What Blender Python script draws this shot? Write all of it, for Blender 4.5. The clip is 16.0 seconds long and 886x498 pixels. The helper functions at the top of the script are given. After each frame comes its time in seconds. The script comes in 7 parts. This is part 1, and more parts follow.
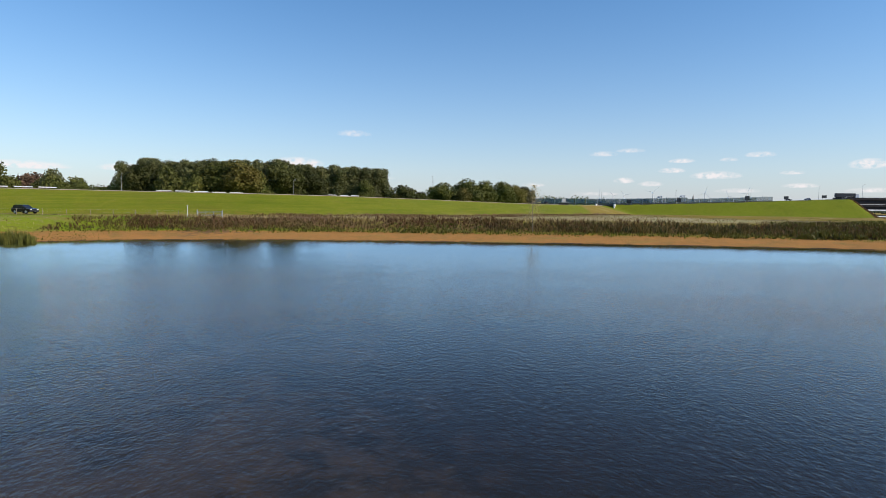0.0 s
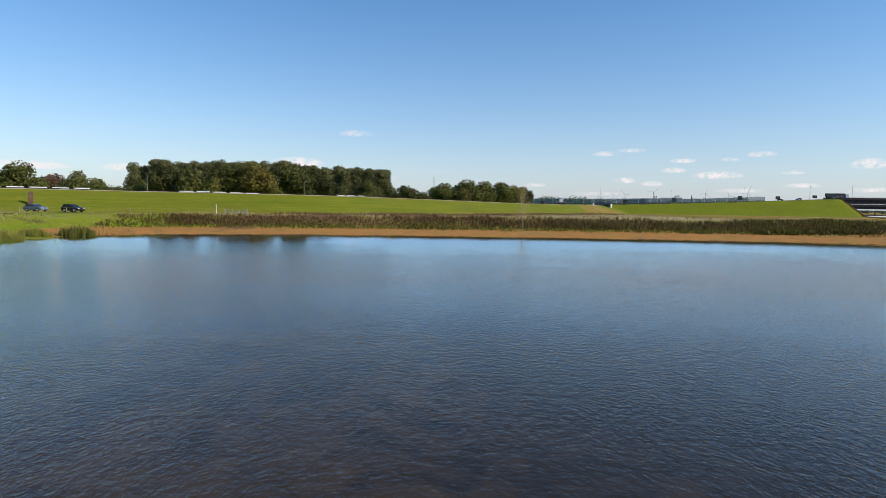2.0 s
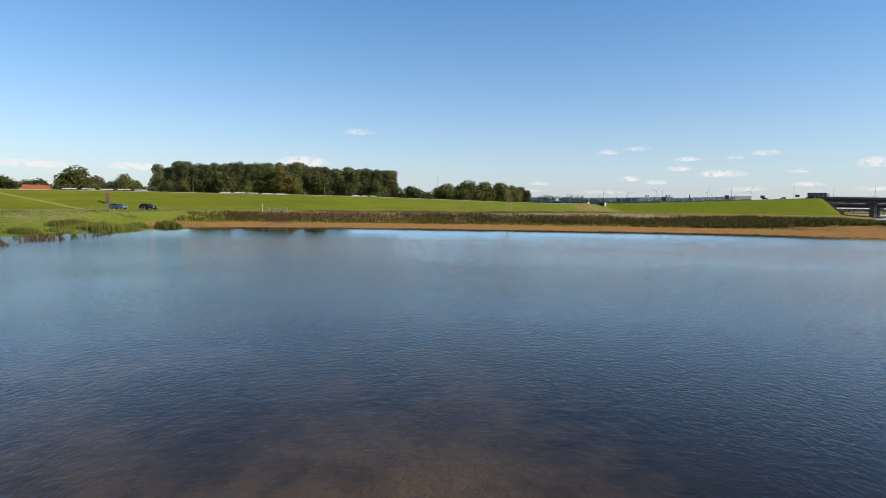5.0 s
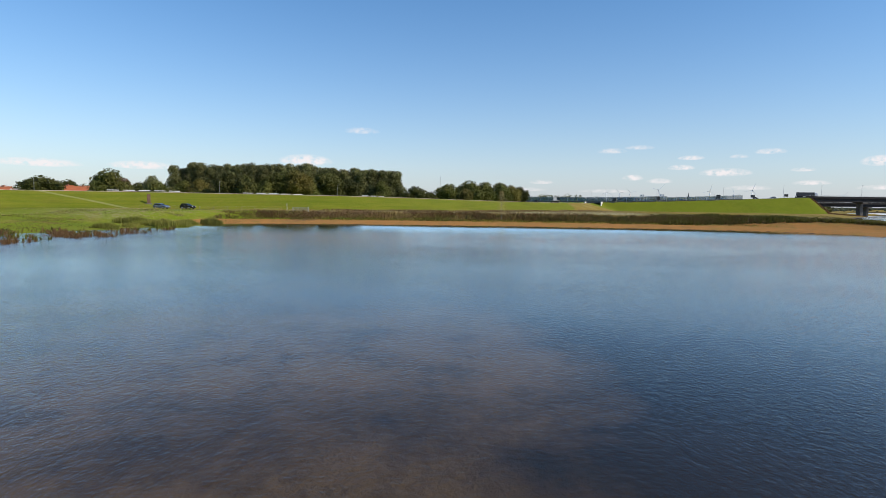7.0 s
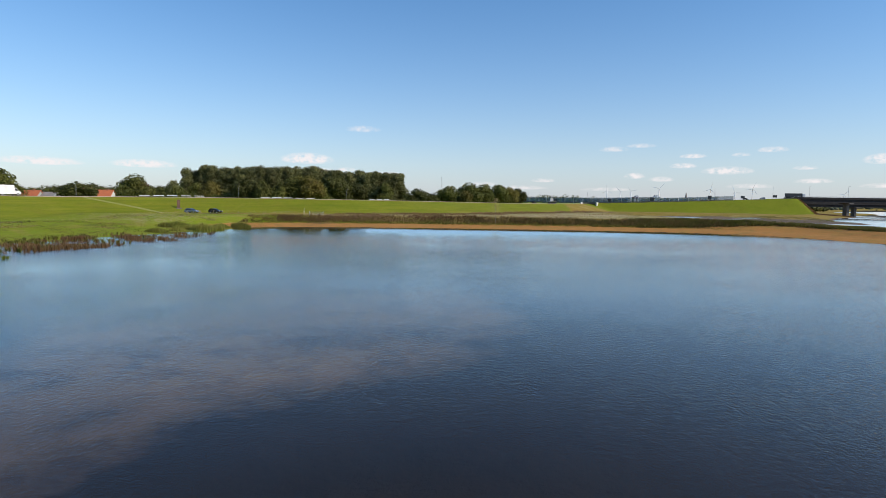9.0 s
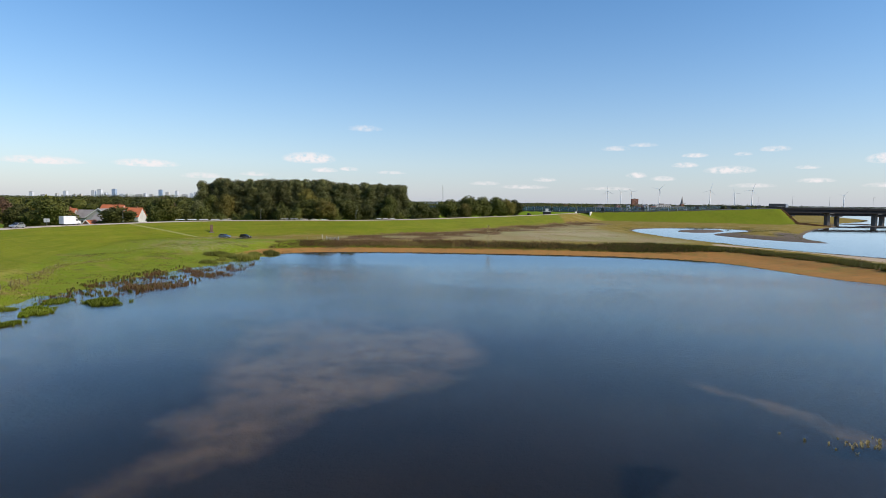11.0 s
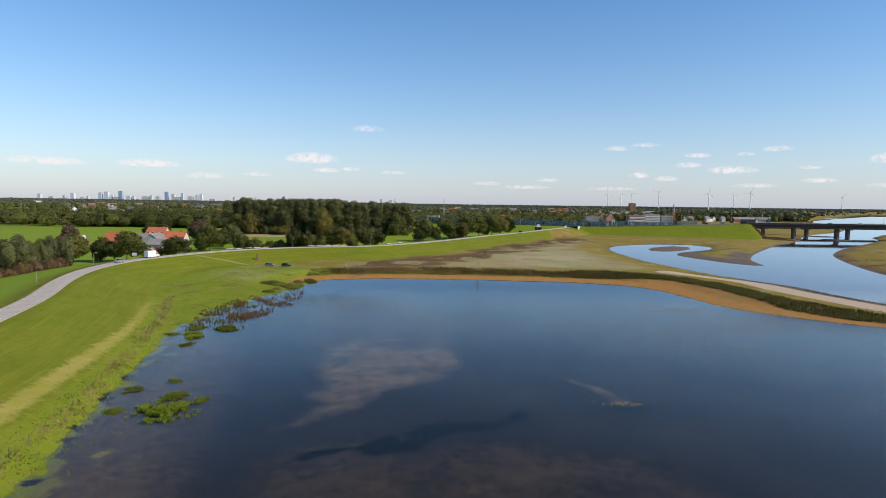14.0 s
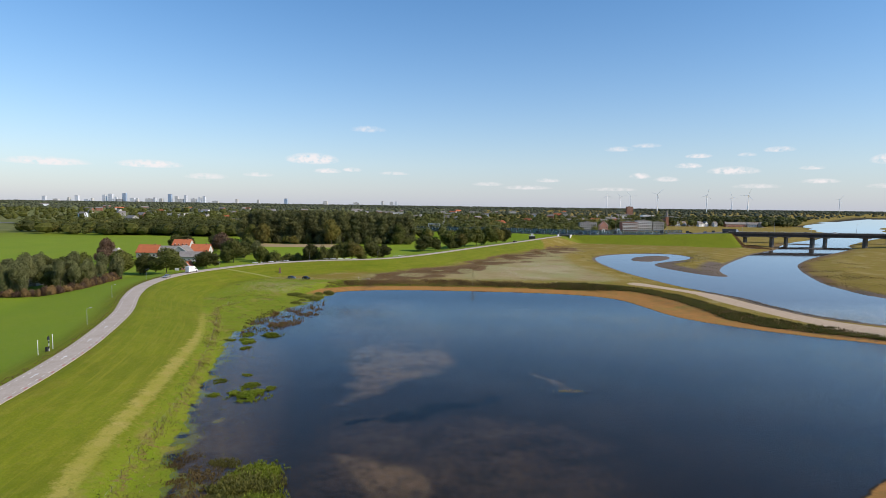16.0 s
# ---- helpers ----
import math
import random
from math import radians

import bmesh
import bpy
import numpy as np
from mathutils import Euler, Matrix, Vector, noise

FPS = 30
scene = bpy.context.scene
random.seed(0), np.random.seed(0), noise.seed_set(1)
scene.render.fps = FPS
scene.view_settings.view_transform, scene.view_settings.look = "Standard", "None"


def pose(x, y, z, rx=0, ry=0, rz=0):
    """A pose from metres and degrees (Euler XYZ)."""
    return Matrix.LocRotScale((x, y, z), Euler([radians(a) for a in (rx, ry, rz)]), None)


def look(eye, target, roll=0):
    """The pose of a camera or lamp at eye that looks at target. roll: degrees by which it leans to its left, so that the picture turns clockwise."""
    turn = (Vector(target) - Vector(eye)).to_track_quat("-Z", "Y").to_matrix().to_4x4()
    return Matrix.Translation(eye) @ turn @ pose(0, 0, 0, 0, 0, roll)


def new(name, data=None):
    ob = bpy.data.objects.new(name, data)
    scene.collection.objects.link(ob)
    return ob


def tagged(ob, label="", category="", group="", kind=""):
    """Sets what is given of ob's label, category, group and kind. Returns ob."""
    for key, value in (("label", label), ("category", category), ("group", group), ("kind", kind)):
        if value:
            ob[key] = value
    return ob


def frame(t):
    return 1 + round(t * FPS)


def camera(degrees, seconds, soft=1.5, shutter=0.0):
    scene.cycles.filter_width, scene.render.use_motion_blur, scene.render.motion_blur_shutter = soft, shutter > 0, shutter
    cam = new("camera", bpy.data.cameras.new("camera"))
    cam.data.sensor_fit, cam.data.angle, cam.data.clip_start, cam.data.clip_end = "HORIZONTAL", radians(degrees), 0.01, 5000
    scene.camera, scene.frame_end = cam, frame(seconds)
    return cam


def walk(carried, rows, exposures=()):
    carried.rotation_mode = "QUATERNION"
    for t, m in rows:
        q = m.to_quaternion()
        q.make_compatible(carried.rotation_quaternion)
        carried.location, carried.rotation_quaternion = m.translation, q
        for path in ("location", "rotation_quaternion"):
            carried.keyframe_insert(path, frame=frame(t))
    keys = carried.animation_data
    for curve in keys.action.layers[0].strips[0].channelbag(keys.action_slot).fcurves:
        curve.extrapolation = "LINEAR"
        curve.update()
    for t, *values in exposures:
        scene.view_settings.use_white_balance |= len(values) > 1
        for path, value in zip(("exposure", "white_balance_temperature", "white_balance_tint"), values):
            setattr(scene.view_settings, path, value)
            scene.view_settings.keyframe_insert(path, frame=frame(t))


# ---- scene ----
cam = camera(73.7, 16.0, soft=0.7)
PATH = [
    (0, look((-1.50, -9.90, 4.85), (-0.36, 89.87, -1.83), 0.78)),
    (0.5, look((-1.47, -13.00, 4.81), (-0.37, 86.77, -1.87), 0.78)),
    (1, look((-1.44, -16.10, 4.76), (-0.39, 83.67, -1.92), 0.78)),
    (1.5, look((-1.40, -19.30, 4.71), (-0.40, 80.47, -1.97), 0.78)),
    (2, look((-1.37, -22.70, 4.67), (-0.45, 77.07, -2.03), 0.78)),
    (2.5, look((-1.33, -26.40, 4.64), (-0.50, 73.37, -2.08), 0.78)),
    (3, look((-1.30, -30.50, 4.61), (-0.55, 69.27, -2.14), 0.78)),
    (3.5, look((-1.25, -35.00, 4.60), (-0.58, 64.77, -2.17), 0.78)),
    (4, look((-1.20, -39.80, 4.61), (-0.66, 59.97, -2.22), 0.78)),
    (6.5, look((-0.80, -66.30, 4.73), (-0.87, 33.45, -2.37), 0.78)),
    (7, look((-0.75, -70.80, 4.78), (-0.94, 28.94, -2.37), 0.78)),
    (7.5, look((-0.70, -75.30, 4.84), (-0.95, 24.44, -2.38), 0.78)),
    (8, look((-0.65, -80.00, 4.94), (-0.96, 19.73, -2.35), 0.78)),
    (8.5, look((-0.55, -84.80, 5.42), (-0.92, 14.93, -1.94), 0.78)),
    (9, look((-0.45, -89.80, 6.72), (-0.88, 9.92, -0.72), 0.78)),
    (11.5, look((0.50, -125.00, 18.80), (-0.30, -25.29, 11.23), 0.78)),
    (12, look((0.70, -133.50, 21.35), (-0.18, -33.79, 13.75), 0.78)),
    (12.5, look((0.95, -142.40, 24.00), (-0.00, -42.70, 16.37), 0.78)),
    (13, look((1.20, -151.60, 26.60), (0.20, -51.89, 19.00), 0.78)),
    (13.5, look((1.50, -160.90, 29.15), (0.45, -61.19, 21.57), 0.78)),
    (14, look((1.75, -170.40, 31.75), (0.65, -70.69, 24.20), 0.78)),
    (14.5, look((2.00, -180.10, 34.40), (0.86, -80.39, 26.87), 0.78)),
    (15, look((2.25, -189.80, 37.00), (1.07, -90.09, 29.50), 0.78)),
    (15.5, look((2.50, -199.70, 39.55), (1.29, -99.99, 32.08), 0.78)),
    (16, look((2.80, -209.70, 42.10), (1.56, -109.98, 34.66), 0.78)),
]
walk(cam, PATH, [(0, 0.0, 6600, 13), (16, 0.0, 6600, 13)])

# ---- sky, sun and exposure ----
SUN_TO = Vector((0.80, -0.27, 0.56)).normalized()
world = bpy.data.worlds.new("sky")
scene.world = world
world.use_nodes = True
wt = world.node_tree
wt.nodes.clear()


def wn(kind, **sets):
    n = wt.nodes.new(kind)
    for key, value in sets.items():
        n.inputs[key].default_value = value
    return n


sky = wn("ShaderNodeTexSky")
sky.sky_type = "NISHITA"
sky.sun_disc = False
sky.sun_elevation = math.asin(SUN_TO.z)
sky.sun_rotation = math.atan2(SUN_TO.x, SUN_TO.y)
sky.air_density, sky.dust_density, sky.ozone_density = 1.0, 0.2, 2.6
sky.altitude = 20.0
w_out, w_bg = wn("ShaderNodeOutputWorld"), wn("ShaderNodeBackground", Strength=0.139)
w_coord = wn("ShaderNodeTexCoord")


def w_math(op, a, b=None, c=None):
    n = wt.nodes.new("ShaderNodeMath")
    n.operation = op
    for i, v in enumerate((a, b, c)):
        if v is None:
            continue
        if isinstance(v, (int, float)):
            n.inputs[i].default_value = v
        else:
            wt.links.new(v, n.inputs[i])
    return n.outputs[0]


# Small fair-weather clouds: bearing and height over the horizon in degrees, half width and half height, density.
CLOUDS = [(-8.0, 6.95, 1.8, 0.45, 0.40), (15.6, 5.25, 1.4, 0.35, 0.5), (18.0, 5.55, 1.4, 0.30, 0.45), (-13.2, 4.0, 2.6, 0.75, 1.0),
          (-11.8, 3.0, 1.4, 0.35, 0.8), (-9.5, 3.15, 1.0, 0.3, 0.7), (22.4, 4.55, 1.2, 0.3, 0.8), (21.6, 3.7, 1.2, 0.35, 0.8),
          (25.2, 3.2, 2.2, 0.5, 1.0), (26.2, 4.6, 0.8, 0.25, 0.5), (28.6, 4.95, 1.3, 0.35, 0.7), (36.2, 3.9, 1.5, 0.6, 1.0),
          (31.0, 3.4, 1.0, 0.25, 0.7), (31.6, 2.3, 1.5, 0.3, 0.7), (17.5, 2.8, 1.0, 0.4, 0.8), (19.8, 2.5, 1.2, 0.35, 0.6),
          (-27.0, 3.1, 2.8, 0.5, 0.9), (-34.4, 3.0, 3.2, 0.5, 0.9), (-22.5, 2.2, 2.0, 0.4, 0.6), (9.2, 2.4, 1.2, 0.3, 0.6),
          (-5.5, 2.9, 1.6, 0.25, 0.5), (3.5, 2.0, 1.6, 0.3, 0.45), (7.2, 1.7, 2.6, 0.3, 0.5), (15.0, 1.6, 2.5, 0.25, 0.5),
          (36.5, 1.9, 2.0, 0.3, 0.6), (-18.0, 2.5, 1.5, 0.3, 0.5), (27.0, 1.9, 2.0, 0.3, 0.5), (52, 6, 6, 1.2, 0.9), (-55, 5, 6, 1.0, 0.8),
          (95, 14, 8, 3, 0.9), (-100, 20, 9, 4, 0.9), (160, 16, 9, 3, 0.9), (-150, 12, 9, 3, 0.9), (75, 9, 7, 2, 0.9)]
w_sep = wn("ShaderNodeSeparateXYZ")
wt.links.new(w_coord.outputs["Generated"], w_sep.inputs[0])
bearing = w_math("MULTIPLY", w_math("ARCTAN2", w_sep.outputs[0], w_sep.outputs[1]), 57.29578)
height = w_math("MULTIPLY", w_math("ARCSINE", w_sep.outputs[2]), 57.29578)
w_map = wn("ShaderNodeMapping")
w_map.inputs["Scale"].default_value = (1.0, 1.0, 1.5)
wt.links.new(w_coord.outputs["Generated"], w_map.inputs[0])
w_noise = wn("ShaderNodeTexNoise", Scale=105.0, Detail=6.0, Roughness=0.55)
wt.links.new(w_map.outputs[0], w_noise.inputs["Vector"])
puff = None
for az, el, wide, tall, dense in CLOUDS:
    u = w_math("DIVIDE", w_math("SUBTRACT", bearing, az), wide)
    v = w_math("DIVIDE", w_math("SUBTRACT", height, el), tall)
    v = w_math("MAXIMUM", v, w_math("MULTIPLY", v, -1.9))
    d2 = w_math("ADD", w_math("MULTIPLY", u, u), w_math("MULTIPLY", v, v))
    one = w_math("MULTIPLY", w_math("MAXIMUM", w_math("SUBTRACT", 1.0, d2), 0.0), dense)
    puff = one if puff is None else w_math("MAXIMUM", puff, one)
cover = w_math("MULTIPLY", puff, w_math("MULTIPLY_ADD", w_noise.outputs["Fac"], 5.0, -1.55))
w_clamp = wn("ShaderNodeClamp")
wt.links.new(cover, w_clamp.inputs[0])
w_mix = wt.nodes.new("ShaderNodeMix")
w_mix.data_type = "RGBA"
w_mix.inputs[7].default_value = (6.6, 6.4, 6.45, 1.0)
wt.links.new(w_math("MULTIPLY", w_clamp.outputs[0], 0.88), w_mix.inputs[0])
# pale summer haze that thins out with height
w_haze = wt.nodes.new("ShaderNodeMix")
w_haze.data_type = "RGBA"
w_haze.inputs[7].default_value = (3.05, 3.60, 4.75, 1.0)
thin = w_math("POWER", 2.718, w_math("MULTIPLY", w_math("MAXIMUM", height, 0.0), -0.13))
wt.links.new(w_math("MULTIPLY", thin, 0.82), w_haze.inputs[0])
w_hsv = wn("ShaderNodeHueSaturation", Saturation=1.28, Value=1.14)
wt.links.new(sky.outputs[0], w_hsv.inputs["Color"])
wt.links.new(w_hsv.outputs[0], w_haze.inputs[6])
wt.links.new(w_haze.outputs[2], w_mix.inputs[6])
wt.links.new(w_mix.outputs[2], w_bg.inputs["Color"])
wt.links.new(w_bg.outputs[0], w_out.inputs["Surface"])

sun = new("sun", bpy.data.lights.new("sun", "SUN"))
sun.data.energy, sun.data.angle, sun.data.color = 4.5, radians(0.53), (1.0, 0.90, 0.75)
sun.matrix_world = look(SUN_TO * 50, (0, 0, 0))


# ---- materials ----
def material(name, rough=0.8, metal=0.0, spec=0.3):
    m = bpy.data.materials.new(name)
    m.use_nodes = True
    b = m.node_tree.nodes["Principled BSDF"]
    b.inputs["Roughness"].default_value, b.inputs["Metallic"].default_value = rough, metal
    b.inputs["Specular IOR Level"].default_value = spec
    return m, m.node_tree, b


def node(tree, kind, **sets):
    n = tree.nodes.new(kind)
    for key, value in sets.items():
        n.inputs[key.replace("_", " ")].default_value = value
    return n


def blend(tree, fac, a, b):
    n = tree.nodes.new("ShaderNodeMix")
    n.data_type = "RGBA"
    for i, v in ((0, fac), (6, a), (7, b)):
        if isinstance(v, (int, float)):
            n.inputs[i].default_value = v
        elif isinstance(v, tuple):
            n.inputs[i].default_value = (*v, 1.0)
        else:
            tree.links.new(v, n.inputs[i])
    return n.outputs[2]


def noise_of(tree, scale, detail=4.0, rough=0.55, stretch=None, low=0.3, high=0.7):
    """A noise in world metres (scale per metre), spread between low and high to 0..1."""
    geo = tree.nodes.new("ShaderNodeNewGeometry")
    vec = geo.outputs["Position"]
    if stretch:
        mp = tree.nodes.new("ShaderNodeMapping")
        mp.inputs["Scale"].default_value = stretch[:3]
        mp.inputs["Rotation"].default_value = (0, 0, stretch[3] if len(stretch) > 3 else 0)
        tree.links.new(vec, mp.inputs[0])
        vec = mp.outputs[0]
    n = node(tree, "ShaderNodeTexNoise", Scale=scale, Detail=detail, Roughness=rough)
    tree.links.new(vec, n.inputs["Vector"])
    r = node(tree, "ShaderNodeMapRange")
    r.inputs[1].default_value, r.inputs[2].default_value = low, high
    tree.links.new(n.outputs["Fac"], r.inputs[0])
    return r.outputs[0]


def calc(tree, op, a, b=0.0, c=0.0, clamp=False):
    n = tree.nodes.new("ShaderNodeMath")
    n.operation = op
    n.use_clamp = clamp
    for i, v in enumerate((a, b, c)):
        if isinstance(v, (int, float)):
            n.inputs[i].default_value = v
        else:
            tree.links.new(v, n.inputs[i])
    return n.outputs[0]


def bump(tree, bsdf, height, strength, distance):
    n = node(tree, "ShaderNodeBump", Strength=strength, Distance=distance)
    tree.links.new(height, n.inputs["Height"])
    tree.links.new(n.outputs[0], bsdf.inputs["Normal"])


def worn(name, a, b, scale, rough=0.8, metal=0.0, spec=0.3, relief=0.0):
    """A surface of two near colours: large stains, fine grain, a little spread from object to object."""
    m, t, s = material(name, rough, metal, spec)
    col = blend(t, noise_of(t, scale, 6.0), a, b)
    fine = noise_of(t, scale * 9, 3.0)
    info = t.nodes.new("ShaderNodeObjectInfo")
    hsv = node(t, "ShaderNodeHueSaturation")
    t.links.new(calc(t, "ADD", calc(t, "MULTIPLY", fine, 0.22), calc(t, "MULTIPLY_ADD", info.outputs["Random"], 0.18, 0.80)), hsv.inputs["Value"])
    t.links.new(col, hsv.inputs["Color"])
    t.links.new(hsv.outputs[0], s.inputs["Base Color"])
    if relief:
        bump(t, s, fine, 0.4, relief)
    return m


def leafy(name, dark, light, tip, rough=0.65, passing=0.25):
    """Leaves and blades: colour varies from clump to clump and from plant to plant, with some light through them."""
    m, t, s = material(name, rough, 0.0, 0.25)
    geo = t.nodes.new("ShaderNodeNewGeometry")
    info = t.nodes.new("ShaderNodeObjectInfo")
    col = blend(t, geo.outputs["Random Per Island"], dark, light)
    col = blend(t, calc(t, "MULTIPLY", noise_of(t, 0.16, 3.0), 0.55), col, tip)
    hsv = node(t, "ShaderNodeHueSaturation")
    t.links.new(calc(t, "MULTIPLY_ADD", info.outputs["Random"], 0.45, 0.75), hsv.inputs["Value"])
    hsv.inputs["Value"].default_value = 1.0
    t.links.new(col, hsv.inputs["Color"])
    t.links.new(hsv.outputs[0], s.inputs["Base Color"])
    tr = t.nodes.new("ShaderNodeBsdfTranslucent")
    t.links.new(hsv.outputs[0], tr.inputs["Color"])
    mix = t.nodes.new("ShaderNodeMixShader")
    mix.inputs[0].default_value = passing
    t.links.new(s.outputs[0], mix.inputs[1])
    t.links.new(tr.outputs[0], mix.inputs[2])
    t.links.new(mix.outputs[0], t.nodes["Material Output"].inputs["Surface"])
    return m


def ground_material():
    m, t, s = material("meadow_and_soil", 0.95, 0.0, 0.1)

    def zone(name):
        a = t.nodes.new("ShaderNodeAttribute")
        a.attribute_name = name
        sp = t.nodes.new("ShaderNodeSeparateColor")
        t.links.new(a.outputs["Color"], sp.inputs[0])
        return sp.outputs

    za, zb, zc = zone("zone_a"), zone("zone_b"), zone("zone_c")
    big, mid = noise_of(t, 0.035, 5.0), noise_of(t, 0.22, 6.0, 0.6)
    fine, grit = noise_of(t, 2.2, 5.0, 0.65), noise_of(t, 0.9, 8.0, 0.7)

    def edged(mask, sharp=3.0, ragged=0.5):
        """The mask with its border broken up by noise."""
        k = calc(t, "ADD", mask, calc(t, "MULTIPLY", calc(t, "SUBTRACT", grit, 0.5), ragged))
        k = calc(t, "MULTIPLY_ADD", calc(t, "SUBTRACT", k, 0.5), sharp, 0.5, True)
        return calc(t, "MULTIPLY", k, calc(t, "MULTIPLY_ADD", mask, 6.0, 0.0, True))

    grass = blend(t, big, (0.165, 0.210, 0.010), (0.214, 0.240, 0.013))
    grass = blend(t, noise_of(t, 0.06, 7.0, 0.7, (1.0, 0.45, 1.0, -0.3), 0.46, 0.66), grass, (0.150, 0.160, 0.012))
    grass = blend(t, noise_of(t, 0.8, 5.0, 0.7, (1.0, 0.3, 1.0, -0.25), 0.52, 0.75), grass, (0.27, 0.245, 0.040))
    grass = blend(t, calc(t, "MULTIPLY", mid, 0.5), grass, (0.24, 0.255, 0.019))
    grass = blend(t, calc(t, "MULTIPLY", fine, 0.55), grass, (0.105, 0.135, 0.006))
    grass = blend(t, calc(t, "MULTIPLY", noise_of(t, 0.5, 6.0, 0.7, (1.0, 0.28, 1.0, -0.28), 0.45, 0.8), 0.42), grass, (0.245, 0.235, 0.028))
    grass = blend(t, calc(t, "MULTIPLY", noise_of(t, 0.09, 6.0, 0.7, None, 0.5, 0.75), 0.5), grass, (0.10, 0.15, 0.006))
    fld = t.nodes.new("ShaderNodeAttribute")
    fld.attribute_name = "field"
    lush = blend(t, big, (0.180, 0.265, 0.012), (0.225, 0.290, 0.016))
    lush = blend(t, calc(t, "MULTIPLY", mid, 0.45), lush, (0.23, 0.27, 0.04))
    lush = blend(t, calc(t, "MULTIPLY", grit, 0.4), lush, (0.10, 0.19, 0.012))
    lane = t.nodes.new("ShaderNodeAttribute")
    lane.attribute_name = "lane"

    split = t.nodes.new("ShaderNodeSeparateXYZ")
    t.links.new(lane.outputs["Vector"], split.inputs[0])
    on_dike = split.outputs["Z"]

    def streak(across, along, low, high):
        mp = t.nodes.new("ShaderNodeMapping")
        mp.inputs["Scale"].default_value = (across, along, 0.0)
        t.links.new(lane.outputs["Vector"], mp.inputs[0])
        n = node(t, "ShaderNodeTexNoise", Scale=1.0, Detail=5.0, Roughness=0.65)
        t.links.new(mp.outputs[0], n.inputs["Vector"])
        r = node(t, "ShaderNodeMapRange")
        r.inputs[1].default_value, r.inputs[2].default_value = low, high
        t.links.new(n.outputs["Fac"], r.inputs[0])
        return calc(t, "MULTIPLY", r.outputs[0], on_dike)

    grass = blend(t, calc(t, "MULTIPLY", streak(0.28, 0.035, 0.42, 0.66), 0.55), grass, (0.108, 0.148, 0.006))
    grass = blend(t, calc(t, "MULTIPLY", streak(1.1, 0.03, 0.50, 0.70), 0.6), grass, (0.25, 0.245, 0.024))
    grass = blend(t, calc(t, "MULTIPLY", streak(0.12, 0.07, 0.55, 0.72), 0.6), grass, (0.170, 0.150, 0.020))
    tone = node(t, "ShaderNodeHueSaturation", Value=0.90)
    t.links.new(grass, tone.inputs["Color"])
    grass = blend(t, fld.outputs["Fac"], tone.outputs[0], lush)
    marsh = blend(t, mid, (0.17, 0.255, 0.006), (0.24, 0.26, 0.018))
    marsh = blend(t, noise_of(t, 0.11, 6.0, 0.65, None, 0.55, 0.70), marsh, (0.30, 0.235, 0.065))
    marsh = blend(t, noise_of(t, 0.16, 6.0, 0.65, (1.0, 1.0, 1.0, 1.2), 0.58, 0.72), marsh, (0.105, 0.085, 0.03))
    marsh = blend(t, calc(t, "MULTIPLY", grit, 0.5), marsh, (0.11, 0.115, 0.022))
    mown = blend(t, mid, (0.34, 0.285, 0.075), (0.25, 0.245, 0.030))
    dry = blend(t, noise_of(t, 0.05, 8.0, 0.7, (1.0, 0.5, 1.0, 0.5)), (0.48, 0.38, 0.21), (0.30, 0.24, 0.085))
    dry = blend(t, noise_of(t, 0.09, 7.0, 0.7, (0.6, 1.0, 1.0, 0.4), 0.52, 0.72), dry, (0.20, 0.115, 0.05))
    dry = blend(t, noise_of(t, 0.028, 7.0, 0.65, (1.0, 0.6, 1.0, 0.6), 0.42, 0.60), dry, (0.35, 0.36, 0.155))
    dry = blend(t, calc(t, "MULTIPLY", grit, 0.6), dry, (0.23, 0.165, 0.070))
    rust = blend(t, grit, (0.105, 0.058, 0.026), (0.21, 0.130, 0.056))
    olive = blend(t, mid, (0.24, 0.195, 0.022), (0.29, 0.190, 0.045))
    olive = blend(t, calc(t, "MULTIPLY", grit, 0.5), olive, (0.15, 0.115, 0.025))
    olive = blend(t, noise_of(t, 0.07, 7.0, 0.7, None, 0.5, 0.72), olive, (0.34, 0.27, 0.11))
    sand = blend(t, mid, (0.48, 0.215, 0.058), (0.39, 0.185, 0.050))
    sand = blend(t, noise_of(t, 0.35, 6.0, 0.7, None, 0.5, 0.72), sand, (0.25, 0.165, 0.045))
    sand = blend(t, noise_of(t, 0.13, 6.0, 0.7, (0.5, 1.0, 1.0, 0.2), 0.52, 0.70), sand, (0.30, 0.23, 0.05))
    sand = blend(t, calc(t, "MULTIPLY", grit, 0.45), sand, (0.20, 0.14, 0.05))
    pale = blend(t, grit, (0.55, 0.42, 0.30), (0.43, 0.33, 0.22))
    gravel = blend(t, fine, (0.215, 0.165, 0.125), (0.10, 0.076, 0.057))
    tan = blend(t, mid, (0.40, 0.29, 0.17), (0.33, 0.25, 0.13))
    far = blend(t, noise_of(t, 0.012, 6.0, 0.6), (0.10, 0.125, 0.030), (0.21, 0.20, 0.070))
    mud = blend(t, noise_of(t, 0.10, 7.0, 0.65), (0.016, 0.0145, 0.012), (0.027, 0.023, 0.018))
    mud = blend(t, noise_of(t, 0.03, 5.0, 0.6, None, 0.45, 0.7), mud, (0.036, 0.031, 0.024))
    shoal = blend(t, grit, (0.215, 0.158, 0.090), (0.140, 0.102, 0.058))
    shoal = blend(t, calc(t, "MULTIPLY", noise_of(t, 0.42, 7.0, 0.7, (1.0, 0.7, 1.0, 0.6), 0.46, 0.62), 0.72), shoal, (0.065, 0.050, 0.033))
    weed = blend(t, fine, (0.001, 0.0015, 0.0015), (0.005, 0.005, 0.004))
    col = grass
